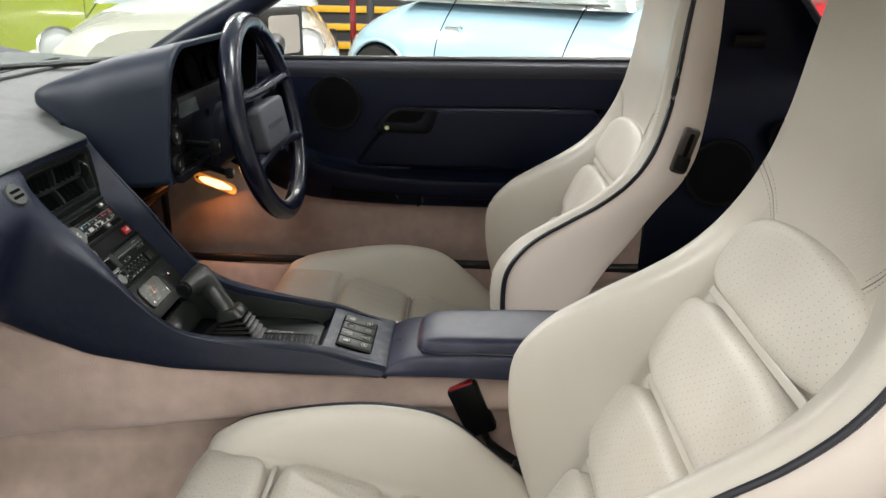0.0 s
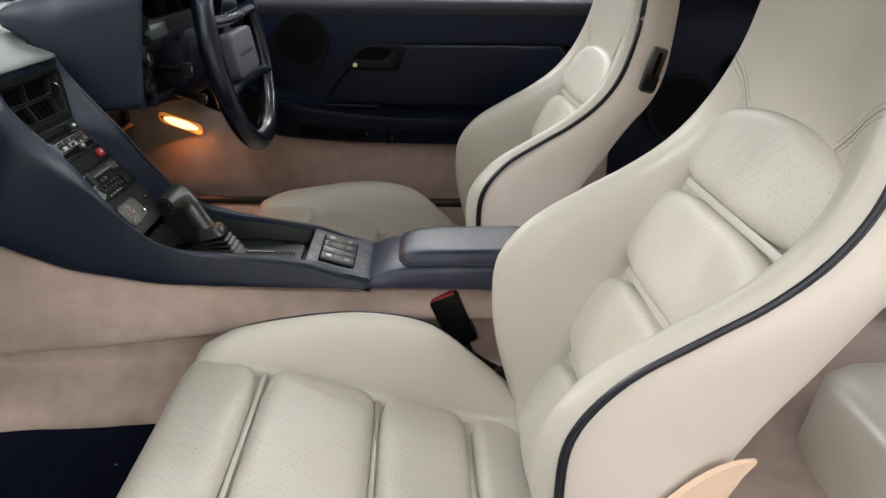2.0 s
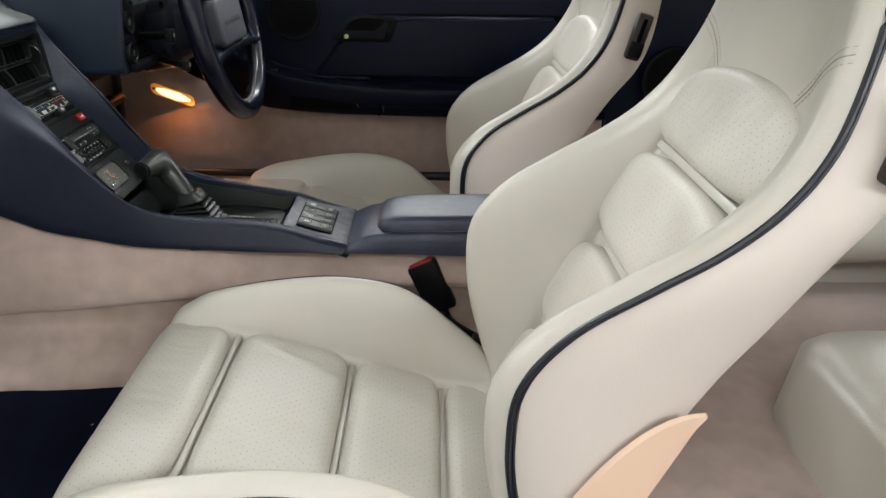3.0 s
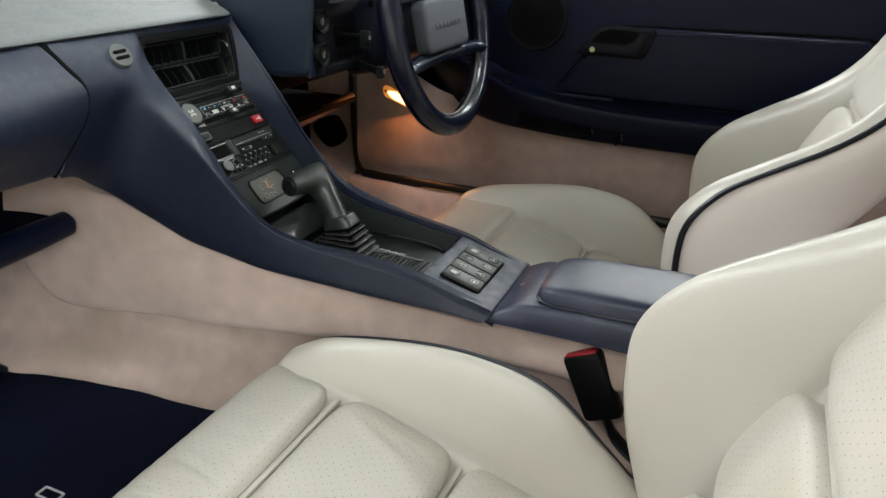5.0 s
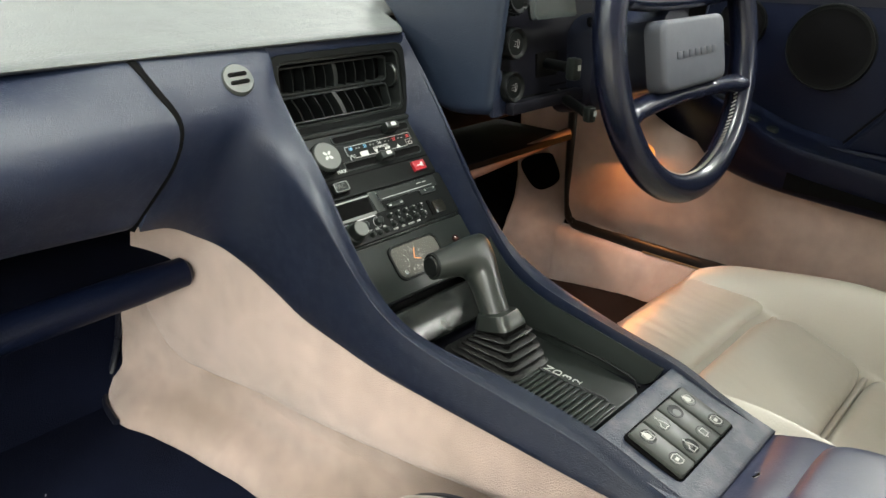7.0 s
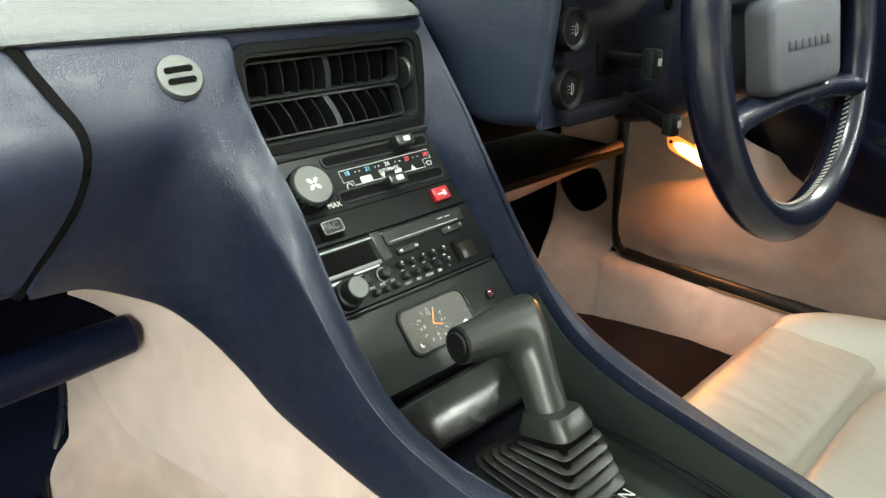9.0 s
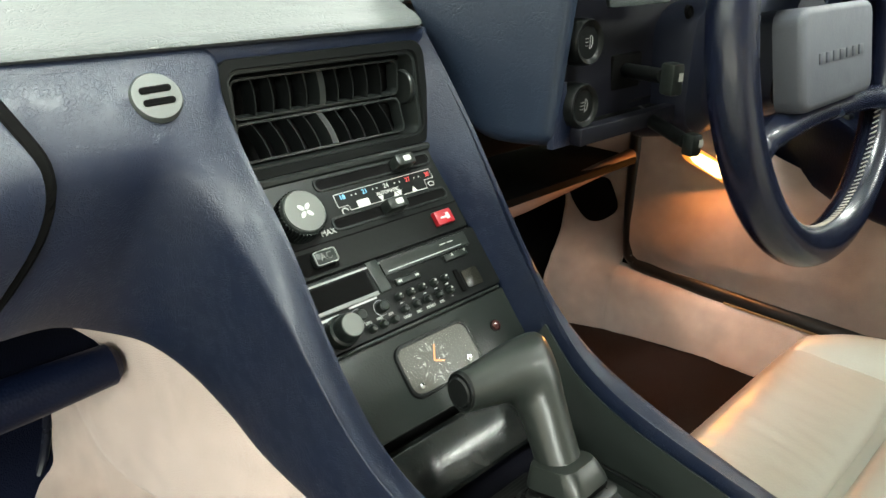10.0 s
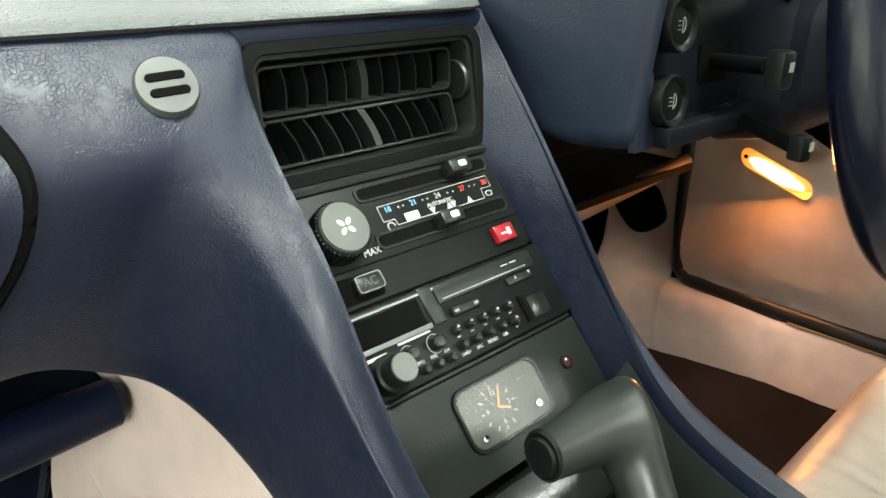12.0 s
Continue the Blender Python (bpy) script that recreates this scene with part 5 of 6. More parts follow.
    # backrest pads, lowest first
    U = V((0, 1, 0))
    W = V((0.45, 0, 0.893)).normalized()
    N = V((-0.893, 0, 0.45))

    def on_back(s):
        return V((0.128, y0, 0.52)) + W * s

    for i, (s0, s1, hw, cor, cor2) in enumerate(((-0.075, 0.052, 0.140, 5, 3.4), (0.060, 0.185, 0.154, 5, 3.2), (0.193, 0.312, 0.156, 5, 3.2), (0.320, 0.428, 0.142, 5, 2.3))):
        def warp(p, a, b, i=i):
            d = (p.y - y0)
            return p + N * 0.0015 * math.sin(40 * d + 3 * i) * (1 - b * b)
        part("back_pad", pillow(on_back((s0 + s1) / 2), W, U, (s1 - s0) / 2, hw, 0.019, cor, 30, 34, 0.016, warp, 8, cor2), PERF, seat, "perforated cream leather pad")
    for s0 in (0.056, 0.189, 0.316):
        part("pad_strip", rbox(on_back(s0) + N * 0.002, (0.006, 0.24, 0.010), 0.002, Matrix((N, U, W)).transposed().to_4x4()), LEATHER, seat, "cream leather strip between the pads")
    # cushion
    curves = []
    for x, zp, za, hw in CUSH:
        half = [(0, zp), (0.09, zp), (0.150, zp + 0.001), (0.161, zp + (za - zp) * 0.28), (0.175, zp + (za - zp) * 0.78), (0.190, za), (0.202, za - 0.003), (hw, za - 0.012)]
        curves.append([(x, y0 - v, z) for v, z in half[:0:-1]] + [(x, y0 + v, z) for v, z in half])
    part("cushion", solid(grid(surface(curves, 70, 50)), 0.006), LEATHER, seat, "cream leather bolstered seat cushion")
    front = [[(-0.352, y0 + v, 0.475), (-0.345, y0 + v * 0.99, 0.44), (-0.33, y0 + v * 0.97, 0.405), (-0.30, y0 + v * 0.95, 0.385)] for v in (-0.195, -0.1, 0, 0.1, 0.195)]
    part("cushion_front", solid(grid(surface(front, 20, 10)), 0.005), LEATHER, seat, "cream leather front roll")
    for s in (1, -1):
        line = [(x, y0 + s * (hw + 0.001), za - 0.011) for x, zp, za, hw in CUSH[2:]]
        part("cushion_piping", tube(spline(line, 60), 0.0034, 8), PIPING, seat, "navy leather piping")
        side = [[(x, y0 + s * (hw - 0.001), za - 0.014), (x, y0 + s * (hw + 0.003), za - 0.05), (x, y0 + s * (hw - 0.004), 0.44 if x < 0 else 0.42), (x + 0.01, y0 + s * (hw - 0.02), 0.385)] for x, zp, za, hw in CUSH[2:]]
        part("cushion_side", solid(grid(surface(side, 40, 12)), 0.004), SHELL, seat, "pale leather cushion side")
    for i, (x0, x1) in enumerate(((-0.360, -0.2515), (-0.2445, -0.1035), (-0.0975, 0.0175), (0.0235, 0.125))):
        def zc(x):
            return 0.532 - (x + 0.29) * 0.30 if x > -0.29 else 0.532 - (x + 0.29) ** 2 * 3
        m = ((x0 + x1) / 2, y0, (zc(x0) + zc(x1)) / 2)
        d = V((x1 - x0, 0, zc(x1) - zc(x0)))

        def warp2(p, a, b, i=i):
            w = (0.0016 - 0.0034 * abs(noise.noise(V((p.x * 14 + i * 3, p.y * 70 + p.x * 18, i))))) * (0.35 + 0.65 * max(0, noise.noise(V((p.x * 9, p.y * 9, 5 + i))) + 0.4)) * (1 - a ** 6) * (1 - b ** 6) * (1 if i < 2 else 0.4)
            if i == 0:
                p.y = y0 + (p.y - y0) * (1 + 0.20 * max(0, -a))
            return p + V((0, 0, w + (-0.016 * max(0, -a) ** 3 if i == 0 else 0)))
        part("cushion_pad", pillow(m, d, (0, 1, 0), d.length / 2, 0.160, 0.022, 10 if i == 0 else 6.5, 36, 96, 0.018, warp2, 8, 4.5 if i == 0 else 6.5), PERF, seat, "creased perforated cream leather pad")
    for x in (-0.248, -0.100, 0.021):
        part("cushion_strip", rbox((x, y0, 0.532 - (x + 0.29) * 0.30 + 0.003), (0.007, 0.29, 0.006), 0.002), LEATHER, seat, "cream leather strip between the pads")
    # hinge cover, belt guide, base
    for s in (1, -1):
        rows = []
        for t in [k / 14 for k in range(15)]:
            ex = 0.095 + 0.135 * t
            ez = 0.50 + 0.166 * math.sin(t * math.pi / 2) ** 0.8
            bx, bz = 0.13 + 0.10 * t, 0.43 + 0.236 * t - 0.004
            rows.append([(ex + (bx - ex) * f, y0 + s * (0.214 - (0.004 if f in (0, 1) else 0)), ez + (min(bz, ez - 0.003) - ez) * f) for f in (0, 0.05, 0.35, 0.7, 1.0)])
        part("hinge_cover", solid(grid(rows), 0.004), TAN, seat, "tan plastic hinge cover")
        g = V((0.352, y0 + s * 0.192, 0.894))
        gu, gv = V((0.24, 0, 0.97)).normalized(), V((0.97, s * 0.0, -0.24)).normalized()
        gm = Matrix((gv, V((0, 1, 0)), gu)).transposed().to_4x4()
        if s == -1:
            part("belt_guide", rbox(g, (0.026, 0.016, 0.075), 0.005, gm), BROWNPLASTIC, seat, "dark brown plastic belt guide")
            part("guide_slot", rbox(g + gu * 0.010 + V((0, s * 0.006, 0)), (0.007, 0.010, 0.040), 0.002, gm), DEEP, seat)
            part("guide_button", rbox(g - gu * 0.020 + V((0, s * 0.007, 0)), (0.024, 0.012, 0.026), 0.004, gm), BLACK, seat)
    part("seat_base", rbox((-0.10, y0, 0.385), (0.40, 0.34, 0.04), 0.01), BLACK, seat, "black seat base")
    for s in (1, -1):
        part("rail", rbox((-0.08, y0 + s * 0.16, 0.385), (0.48, 0.03, 0.03), 0.004), BLACK, seat, "black seat rail")
    return seat


passenger = car_seat(0.652, "cream leather bucket seat with navy piping, perforated pads")
driver = copy_thing(passenger, pose(-0.062, 1.366, 0.346))
for ob in list(driver.children):
    if ob.name.startswith("hinge_cover"):
        bpy.data.objects.remove(ob)
    elif ob.name.startswith("cushion"):
        front_pad = ob.name.startswith("cushion_pad") and min(v.co.x for v in ob.data.vertices) < -0.28
        ob.location += V((-0.015, 0, -0.011))
        # the driver's thigh support is drawn further out
        ob.data = ob.data.copy()
        for v in ob.data.vertices:
            if ob.name.startswith(("cushion_pad", "cushion_strip")):  # the seam behind the front roll curves back at its ends
                v.co.x += 0.030 * max(0.0, min(1.0, (abs(v.co.y) - 0.08) / 0.08)) ** 2 * math.exp(-((v.co.x + 0.198) / 0.05) ** 2)
            f = max(0.0, min(1.0, (-0.185 - v.co.x) / 0.11))
            v.co.x -= 0.032 * f * f * (3 - 2 * f)
            if front_pad:  # the front roll runs into the bolsters
                v.co.y *= 1.27
                v.co.z -= 0.005
        if ob.name.startswith("cushion_pad"):
            ob.data.materials[0] = LEATHER

# belt buckle beside the passenger seat
buckle = thing("seat_belt_buckle", (0.03, 0.90, 0.45), "black seat belt buckle with red release button", "belt buckle")
bu, bv = V((-0.42, 0.03, 0.90)).normalized(), V((0.90, -0.05, 0.42)).normalized()
bn = bv.cross(bu)
bm4 = Matrix((bv, bn, bu)).transposed().to_4x4()
bc = V((0.004, 0.934, 0.541))
part("housing", rbox(bc - bu * 0.010, (0.046, 0.022, 0.085), 0.006, bm4), BLACK, buckle, "black plastic housing")
part("release_button", rbox(bc + bu * 0.030, (0.037, 0.0145, 0.008), 0.002, bm4), REDPLASTIC, buckle, "red release button")
part("stalk", tube(spline([bc - bu * 0.045, bc - bu * 0.08 + V((0.004, 0, 0)), (0.09, 0.90, 0.455)], 12), 0.011, 10, flat=0.5), BLACK, buckle, "black stalk")
part("stalk_anchor", rbox((0.088, 0.885, 0.462), (0.040, 0.020, 0.030), 0.006), RUBBER, buckle)
copy_thing(buckle, pose(0.03, 1.075, 0.45))

# rear seats
for y0 in (0.62, 1.38):
    rs = thing("rear_seat", (0.75, y0, 0.42), "cream leather rear seat cushion behind the front seats", "rear seat", "rear seats")
    part("cushion", pillow((0.72, y0, 0.475), (1, 0, -0.06), (0, 1, 0), 0.25, 0.20, 0.075, 6, 30, 26, 0.10), LEATHER, rs, "cream leather rear cushion")
    part("rear_backrest", pillow((1.06, y0, 0.72), (0.38, 0, 1), (0, -1, 0), 0.26, 0.26, 0.06, 4.5, 24, 24, 0.05), LEATHER, rs, "cream leather rear backrest")
    part("bolster", tube(spline([(0.52, y0 - 0.22, 0.47), (0.7, y0 - 0.23, 0.53), (0.95, y0 - 0.23, 0.54)], 16), 0.05, 14), LEATHER, rs)
solo("rear_floor", rbox((0.75, C, 0.40), (1.1, 1.45, 0.05), 0.01), CARPET, "pale beige carpeted rear floor", "car floor", "structure")
solo("rear_bulkhead", rbox((1.35, C, 0.75), (0.05, 1.45, 0.75), 0.02), CARPET, "pale beige carpeted rear bulkhead", "bulkhead", "structure")
solo("rear_side", rbox((0.95, 0.33, 0.68), (0.75, 0.04, 0.55), 0.02), DOORNAVY, "dark navy rear side trim", "trim", "structure")

# ---------------------------------------------------------------- driver's side: door, trim, kick panel
DY = 1.72
door = thing("driver_door", (-0.1, 1.75, 0.45), "dark navy vinyl closed car door with armrest and speakers", "car door")
prof = [(DY + 0.05, 0.941), (DY + 0.025, 0.942), (DY + 0.004, 0.934), (DY - 0.002, 0.92), (DY - 0.004, 0.88), (DY - 0.002, 0.80), (DY, 0.74), (DY, 0.60)]
pr = [(p.x, p.y) for p in spline([(a, b, 0) for a, b in prof], 26)]
rows = [[(x, y + 0.02 * max(0, -0.55 - x), z + 0.014 * (x + 0.05)) for y, z in pr] for x in (-0.80, -0.6, -0.4, -0.2, 0.0, 0.2, 0.42)]
part("panel", solid(grid(rows), 0.006), DOORNAVY, door, "dark navy vinyl upper panel")
part("window_seal", tube([(-0.80, DY + 0.02, 0.934), (-0.4, DY + 0.02, 0.940), (0.42, DY + 0.02, 0.953)], 0.007, 8), RUBBER, door, "black window seal")
sill_top = [[(x, y, z + 0.014 * (x + 0.05)) for y, z in ((DY - 0.004, 0.905), (DY - 0.0075, 0.922), (DY - 0.004, 0.935), (DY + 0.006, 0.941), (DY + 0.02, 0.942))] for x in (-0.78, -0.3, 0.1, 0.42)]
part("top_roll", solid(grid([spline(r, 10) for r in sill_top]), 0.003), mat("grey_navy_sill_vinyl", (0.012, 0.014, 0.024), 0.45, var=0.1, bump=0.3, bump_scale=300), door, "dark navy sill cap")


def round_speaker(parent, x, z, r, name="speaker"):
    y = DY - 0.004 - (0.03 if name == "cover" else 0)
    sp = part(name, lathe((x, y + 0.004, z), (0, -1, 0), [(0, r * 1.01), (0.007, r), (0.009, r * 0.985), (0.0085, r * 0.97), (0.011, r * 0.6), (0.012, 0)], 40), SPEAKER, parent, "round black cloth speaker cover")
    part("rim", lathe((x, y + 0.004, z), (0, -1, 0), [(0.004, r * 1.020), (0.0095, r * 1.010), (0.011, r * 0.992), (0.009, r * 0.975)], 40), BLACK, sp, "black speaker rim")


round_speaker(door, -0.316, 0.842, 0.062)
round_speaker(door, -0.452, 0.866, 0.038)
# pocket face with soft border
part("pocket_lid", plate([(-0.275, 0.695), (0.30, 0.695), (0.300, 0.822), (0.285, 0.842), (-0.10, 0.838), (-0.165, 0.832), (-0.205, 0.785)], (0, DY - 0.017, 0), (1, 0, 0), (0, 0, 1), 0.018, 0.010, seg=5), DOORNAVY, door, "stitched navy vinyl pocket lid")
for off, y, r, m_ in ((0.000, DY - 0.0055, 0.0030, DEEP), (0.011, DY - 0.0168, 0.0011, DOORNAVY)):
    way = [(-0.268 + off, y, 0.705), (-0.205 + off, y, 0.785), (-0.168 + off, y, 0.829 - off), (-0.1, y, 0.838 - off), (0.27, y, 0.843 - off), (0.299 - off, y, 0.820 - off * 0.6), (0.300 - off, y, 0.70)]
    part("pocket_edge", tube(spline(way, 60), r, 8), m_, door, "dark groove round the pocket lid" if off == 0 else "sewn border of the pocket lid")
hd = part("handle_bezel", plate([(-0.078, -0.026), (0.050, -0.027), (0.060, -0.020), (0.075, 0.024), (0.070, 0.030), (-0.010, 0.034), (-0.036, 0.026), (-0.060, 0.004)], (-0.150, DY - 0.0220, 0.806), (1, 0, 0), (0, 0, 1), 0.012, 0.003), FASCIA, door, "black plastic handle bezel")
part("hollow", plate([(-0.048, 0.0), (0.020, 0.0), (0.034, 0.008), (0.045, 0.024), (-0.010, 0.027), (-0.032, 0.019)], (-0.150, DY - 0.0225, 0.806), (1, 0, 0), (0, 0, 1), 0.002), DEEP, hd)
part("lever", plate([(-0.062, -0.020), (0.046, -0.021), (0.058, 0.018), (0.047, 0.020), (0.036, 0.004), (0.020, -0.004), (-0.050, -0.004)], (-0.150, DY - 0.0270, 0.806), (1, 0, 0), (0, 0, 1), 0.006, 0.002), FASCIA, hd, "black door pull lever")
part("lock_dot", lathe((-0.193, DY - 0.026, 0.792), (0, -1, 0), [(0, 0.0055), (0.003, 0.005), (0.0035, 0)], 14), GREENDOT, hd, "pale yellow-green lock marker")
# armrest
armr = []
for x, ytop, zt, zb in ((-0.62, 1.712, 0.800, 0.700), (-0.54, 1.698, 0.775, 0.668), (-0.46, 1.672, 0.750, 0.645), (-0.39, 1.650, 0.724, 0.632), (-0.33, 1.641, 0.704, 0.626), (-0.22, 1.636, 0.690, 0.620), (-0.115, 1.634, 0.682, 0.618), (0.05, 1.636, 0.679, 0.616), (0.3, 1.640, 0.677, 0.614), (0.42, 1.645, 0.676, 0.614)):
    armr.append([(x, DY + 0.002, zt + 0.008), (x, DY - 0.02, zt + 0.002), (x, ytop + 0.02, zt + 0.0015), (x, ytop + 0.005, zt + 0.0005), (x, ytop + 0.0005, zt - 0.004), (x, ytop + 0.004, zt - 0.03), (x, ytop + 0.014, (zt + zb) / 2 - 0.01), (x, ytop + 0.022, zb + 0.004), (x, ytop + 0.05, zb)])
rest = part("armrest", solid(grid(surface(armr, 70, 30)), 0.004), DOORNAVY, door, "dark navy vinyl armrest")
# paler strips paint the light caught along the armrest's edge, joint and scoop
part("armrest_edge", tube(spline([(x, r[3][1] - 0.002, r[3][2] - 0.002) for x, r in ((q[3][0], q) for q in armr)], 50), 0.0022, 8), mat("navy_edge_highlight", (0.085, 0.09, 0.115), 0.28, var=0.3, scale=30, coat=0.3), rest, "pale glossy strip drawn as the edge's highlight")
part("joint", rbox((-0.112, 1.6405, 0.654), (0.005, 0.012, 0.068), 0.002, Matrix.Rotation(0.12, 4, "Y")), DEEP, rest)
part("joint_edge", tube(spline([(-0.1075, 1.6335, 0.678), (-0.1065, 1.6365, 0.655), (-0.1060, 1.6435, 0.628)], 10), 0.0012, 6), bpy.data.materials["navy_edge_highlight"], rest)
part("scoop_edge", tube(spline([(-0.318, 1.6430, 0.668), (-0.27, 1.6395, 0.669), (-0.195, 1.6375, 0.665), (-0.172, 1.6380, 0.655), (-0.163, 1.6400, 0.637)], 20), 0.0010, 6), bpy.data.materials["navy_edge_highlight"], rest)
part("scoop", plate([(-0.085, -0.014), (0.070, -0.018), (0.060, 0.006), (0.040, 0.012), (-0.085, 0.015)], (-0.235, 1.6405, 0.652), (1, 0, 0), (0, 0.25, 1), 0.004, 0.002), DEEP, rest, "dark pull scoop")
part("switch", rbox((-0.40, 1.668, 0.731), (0.035, 0.02, 0.008), 0.003, Matrix.Rotation(0.2, 4, "Y")), BLACKVINYL, rest, "black mirror switch")
part("switch", lathe((-0.36, 1.665, 0.716), (0, -0.2, 1), [(0, 0.010), (0.006, 0.009), (0.007, 0)], 16), BLACKVINYL, rest, "round black mirror knob")
part("switch", rbox((-0.45, 1.684, 0.751), (0.028, 0.02, 0.008), 0.003, Matrix.Rotation(0.2, 4, "Y")), BLACKVINYL, rest)
tray = [(-0.33, 1.690, 0.699), (-0.14, 1.690, 0.696)]
part("tray_lip", tube(tray, 0.005, 8), DOORNAVY, rest)
low = [[(x, 1.700, z0), (x, 1.690, z0 - 0.04), (x, 1.682, 0.52), (x, 1.684, 0.473)] for x, z0 in ((-0.722, 0.745), (-0.6, 0.712), (-0.5, 0.672), (-0.3, 0.634), (0.0, 0.628), (0.42, 0.626))]
part("lower_carpet", rumple(solid(grid(surface(low, 70, 30)), 0.005), 0.0025, 18), CARPET, door, "pale beige carpet on the lower door")
clamp = part("courtesy_lamp", plate(rrect(0.100, 0.024, 0.011, 4), (-0.6045, 1.6825, 0.6515), (1, 0, -0.345), (0, 0.1, 1), 0.012, 0.002), BROWNPLASTIC, door, "lamp bezel")
ll = part("lamp_lens", plate(rrect(0.104, 0.025, 0.012, 4), (-0.6045, 1.6795, 0.6518), (1, 0, -0.345), (0, 0.1, 1), 0.003), LAMPLENS, clamp, "glowing orange lamp lens")
part("bulb", tube([V((-0.640, 1.6795, 0.6640)), V((-0.627, 1.679, 0.6595)), V((-0.592, 1.679, 0.6475)), V((-0.566, 1.6795, 0.6385))], [0.003, 0.0080, 0.0095, 0.003], 14), LAMPCORE, ll, "bright bulb behind the lens")
part("screw", lathe((-0.6465, 1.6790, 0.6665), (0, -1, 0), [(0, 0.003), (0.0015, 0.0028), (0.002, 0)], 10), DEEP, ll)

lamp = bpy.data.lights.new("courtesy_lamp_light", "AREA")
lamp.shape, lamp.size, lamp.size_y, lamp.energy, lamp.color = "RECTANGLE", 0.10, 0.02, 0.80, (1.0, 0.33, 0.075)
new("courtesy_lamp_light", lamp).matrix_world = look((-0.604, 1.664, 0.648), (-0.54, 1.35, 0.47))

kick = [[(x, y, 0.80), (x, y, 0.6), (x, y - 0.006, 0.49), (x, y - 0.030, 0.44), (x, y - 0.046, 0.40), (x, y - 0.05, 0.32)] for x, y in ((-0.853, 1.683), (-0.846, 1.686), (-0.80, 1.693), (-0.735, 1.70))]
solo("kick_panel", rumple(sheet(kick, 40, 36, -0.006), 0.006, 15), CARPET, "pale beige carpeted kick panel", "trim", "structure")
solo("kick_recess", plate([(p.x, p.y) for p in spline([(-0.044, 0.002, 0), (-0.030, 0.024, 0), (0.014, 0.038, 0), (0.030, 0.022, 0), (0.041, -0.010, 0), (0.018, -0.034, 0), (-0.012, -0.036, 0)], 28, True)], (-0.797, 1.678, 0.555), (1, 0.10, 0), (0, 0, 1), 0.01), DEEP, "dark square recess in the kick panel", "recess", "structure")
solo("door_seal", tube(spline([(-0.735, 1.695, 0.80), (-0.732, 1.693, 0.64), (-0.724, 1.690, 0.50), (-0.712, 1.690, 0.470), (-0.67, 1.688, 0.462), (-0.4, 1.685, 0.458), (0.42, 1.685, 0.462)], 60), 0.0145, 10), RUBBER, "black rubber door seal", "seal", "structure")
sillc = [[(x, 1.690, 0.452), (x, 1.675, 0.448), (x, 1.660, 0.43), (x, yb, floor_z(x))] for x, yb in ((-0.735, 1.652), (-0.56, 1.634), (-0.4, 1.615), (0.0, 1.605), (0.42, 1.605))]
solo("sill_carpet", rumple(sheet(sillc, 60, 20, -0.005), 0.004, 18), CARPET, "pale beige carpet on the inner sill", "carpet", "structure")
solo("sill_strip", rbox((-0.30, 1.672, 0.4545), (0.5, 0.005, 0.003), 0.001), mat("worn_brass_strip", (0.5, 0.38, 0.22), 0.35, metal=0.8), "thin metal sill strip", "trim", "structure")

# quarter trim behind the door
quarter = [[(x, DY - 0.01 + 0.03 * (x - 0.4), z) for z in (0.40, 0.55, 0.70, 0.85, 0.95)] + [(x, DY - 0.05, zt - 0.03), (x, DY - 0.10, zt)] for x, zt in ((0.43, 1.20), (0.55, 1.18), (0.66, 1.115), (0.74, 1.03), (0.82, 0.985), (1.35, 0.97))]
solo("quarter_trim", sheet(quarter, 24, 20, 0.01), DOORNAVY, "dark navy quarter trim behind the door", "trim", "structure")
for x, z, r in ((0.585, 0.706, 0.080), (0.728, 0.795, 0.044)):
    qs = thing("quarter_speaker", (x, DY, z), "round black cloth speaker in the quarter trim", "speaker", "quarter speakers")
    round_speaker(qs, x, z, r, "cover")
solo("quarter_seal", tube(spline([(0.56, DY - 0.10, 1.185), (0.66, DY - 0.09, 1.12), (0.74, DY - 0.085, 1.035), (0.82, DY - 0.08, 0.99), (1.3, DY - 0.08, 0.975)], 24), 0.008, 8), RUBBER, "black rubber quarter window seal", "seal", "structure")
anchor = thing("belt_anchor", (0.60, 1.66, 1.0), "black seat belt anchor on the quarter trim", "belt anchor")
part("plate", rbox((0.60, 1.672, 1.005), (0.07, 0.016, 0.03), 0.006), BLACK, anchor)

# door mirror
dm = thing("door_mirror", (-0.43, 1.86, 0.95), "black door mirror with square glass beyond the driver's window", "door mirror")
MR = Matrix.Rotation(radians(-24), 4, "Z")
part("housing", rbox((-0.493, 1.8835, 0.982), (0.060, 0.176, 0.138), 0.014, MR), RUBBER, dm, "black mirror housing")
part("glass", plate(rrect(0.122, 0.092, 0.012, 4), (-0.4625, 1.870, 0.982), MR.to_3x3() @ V((0, 1, 0)), (0, 0, 1), 0.004), MIRROR, dm, "mirror glass")
part("foot", tube([(-0.47, 1.78, 0.950), (-0.48, 1.84, 0.965)], 0.025, 10), RUBBER, dm)

# ---------------------------------------------------------------- instrument binnacle
binn = thing("instrument_binnacle", (-0.55, 1.37, 0.80), "navy vinyl instrument binnacle with deep hood", "instrument binnacle")
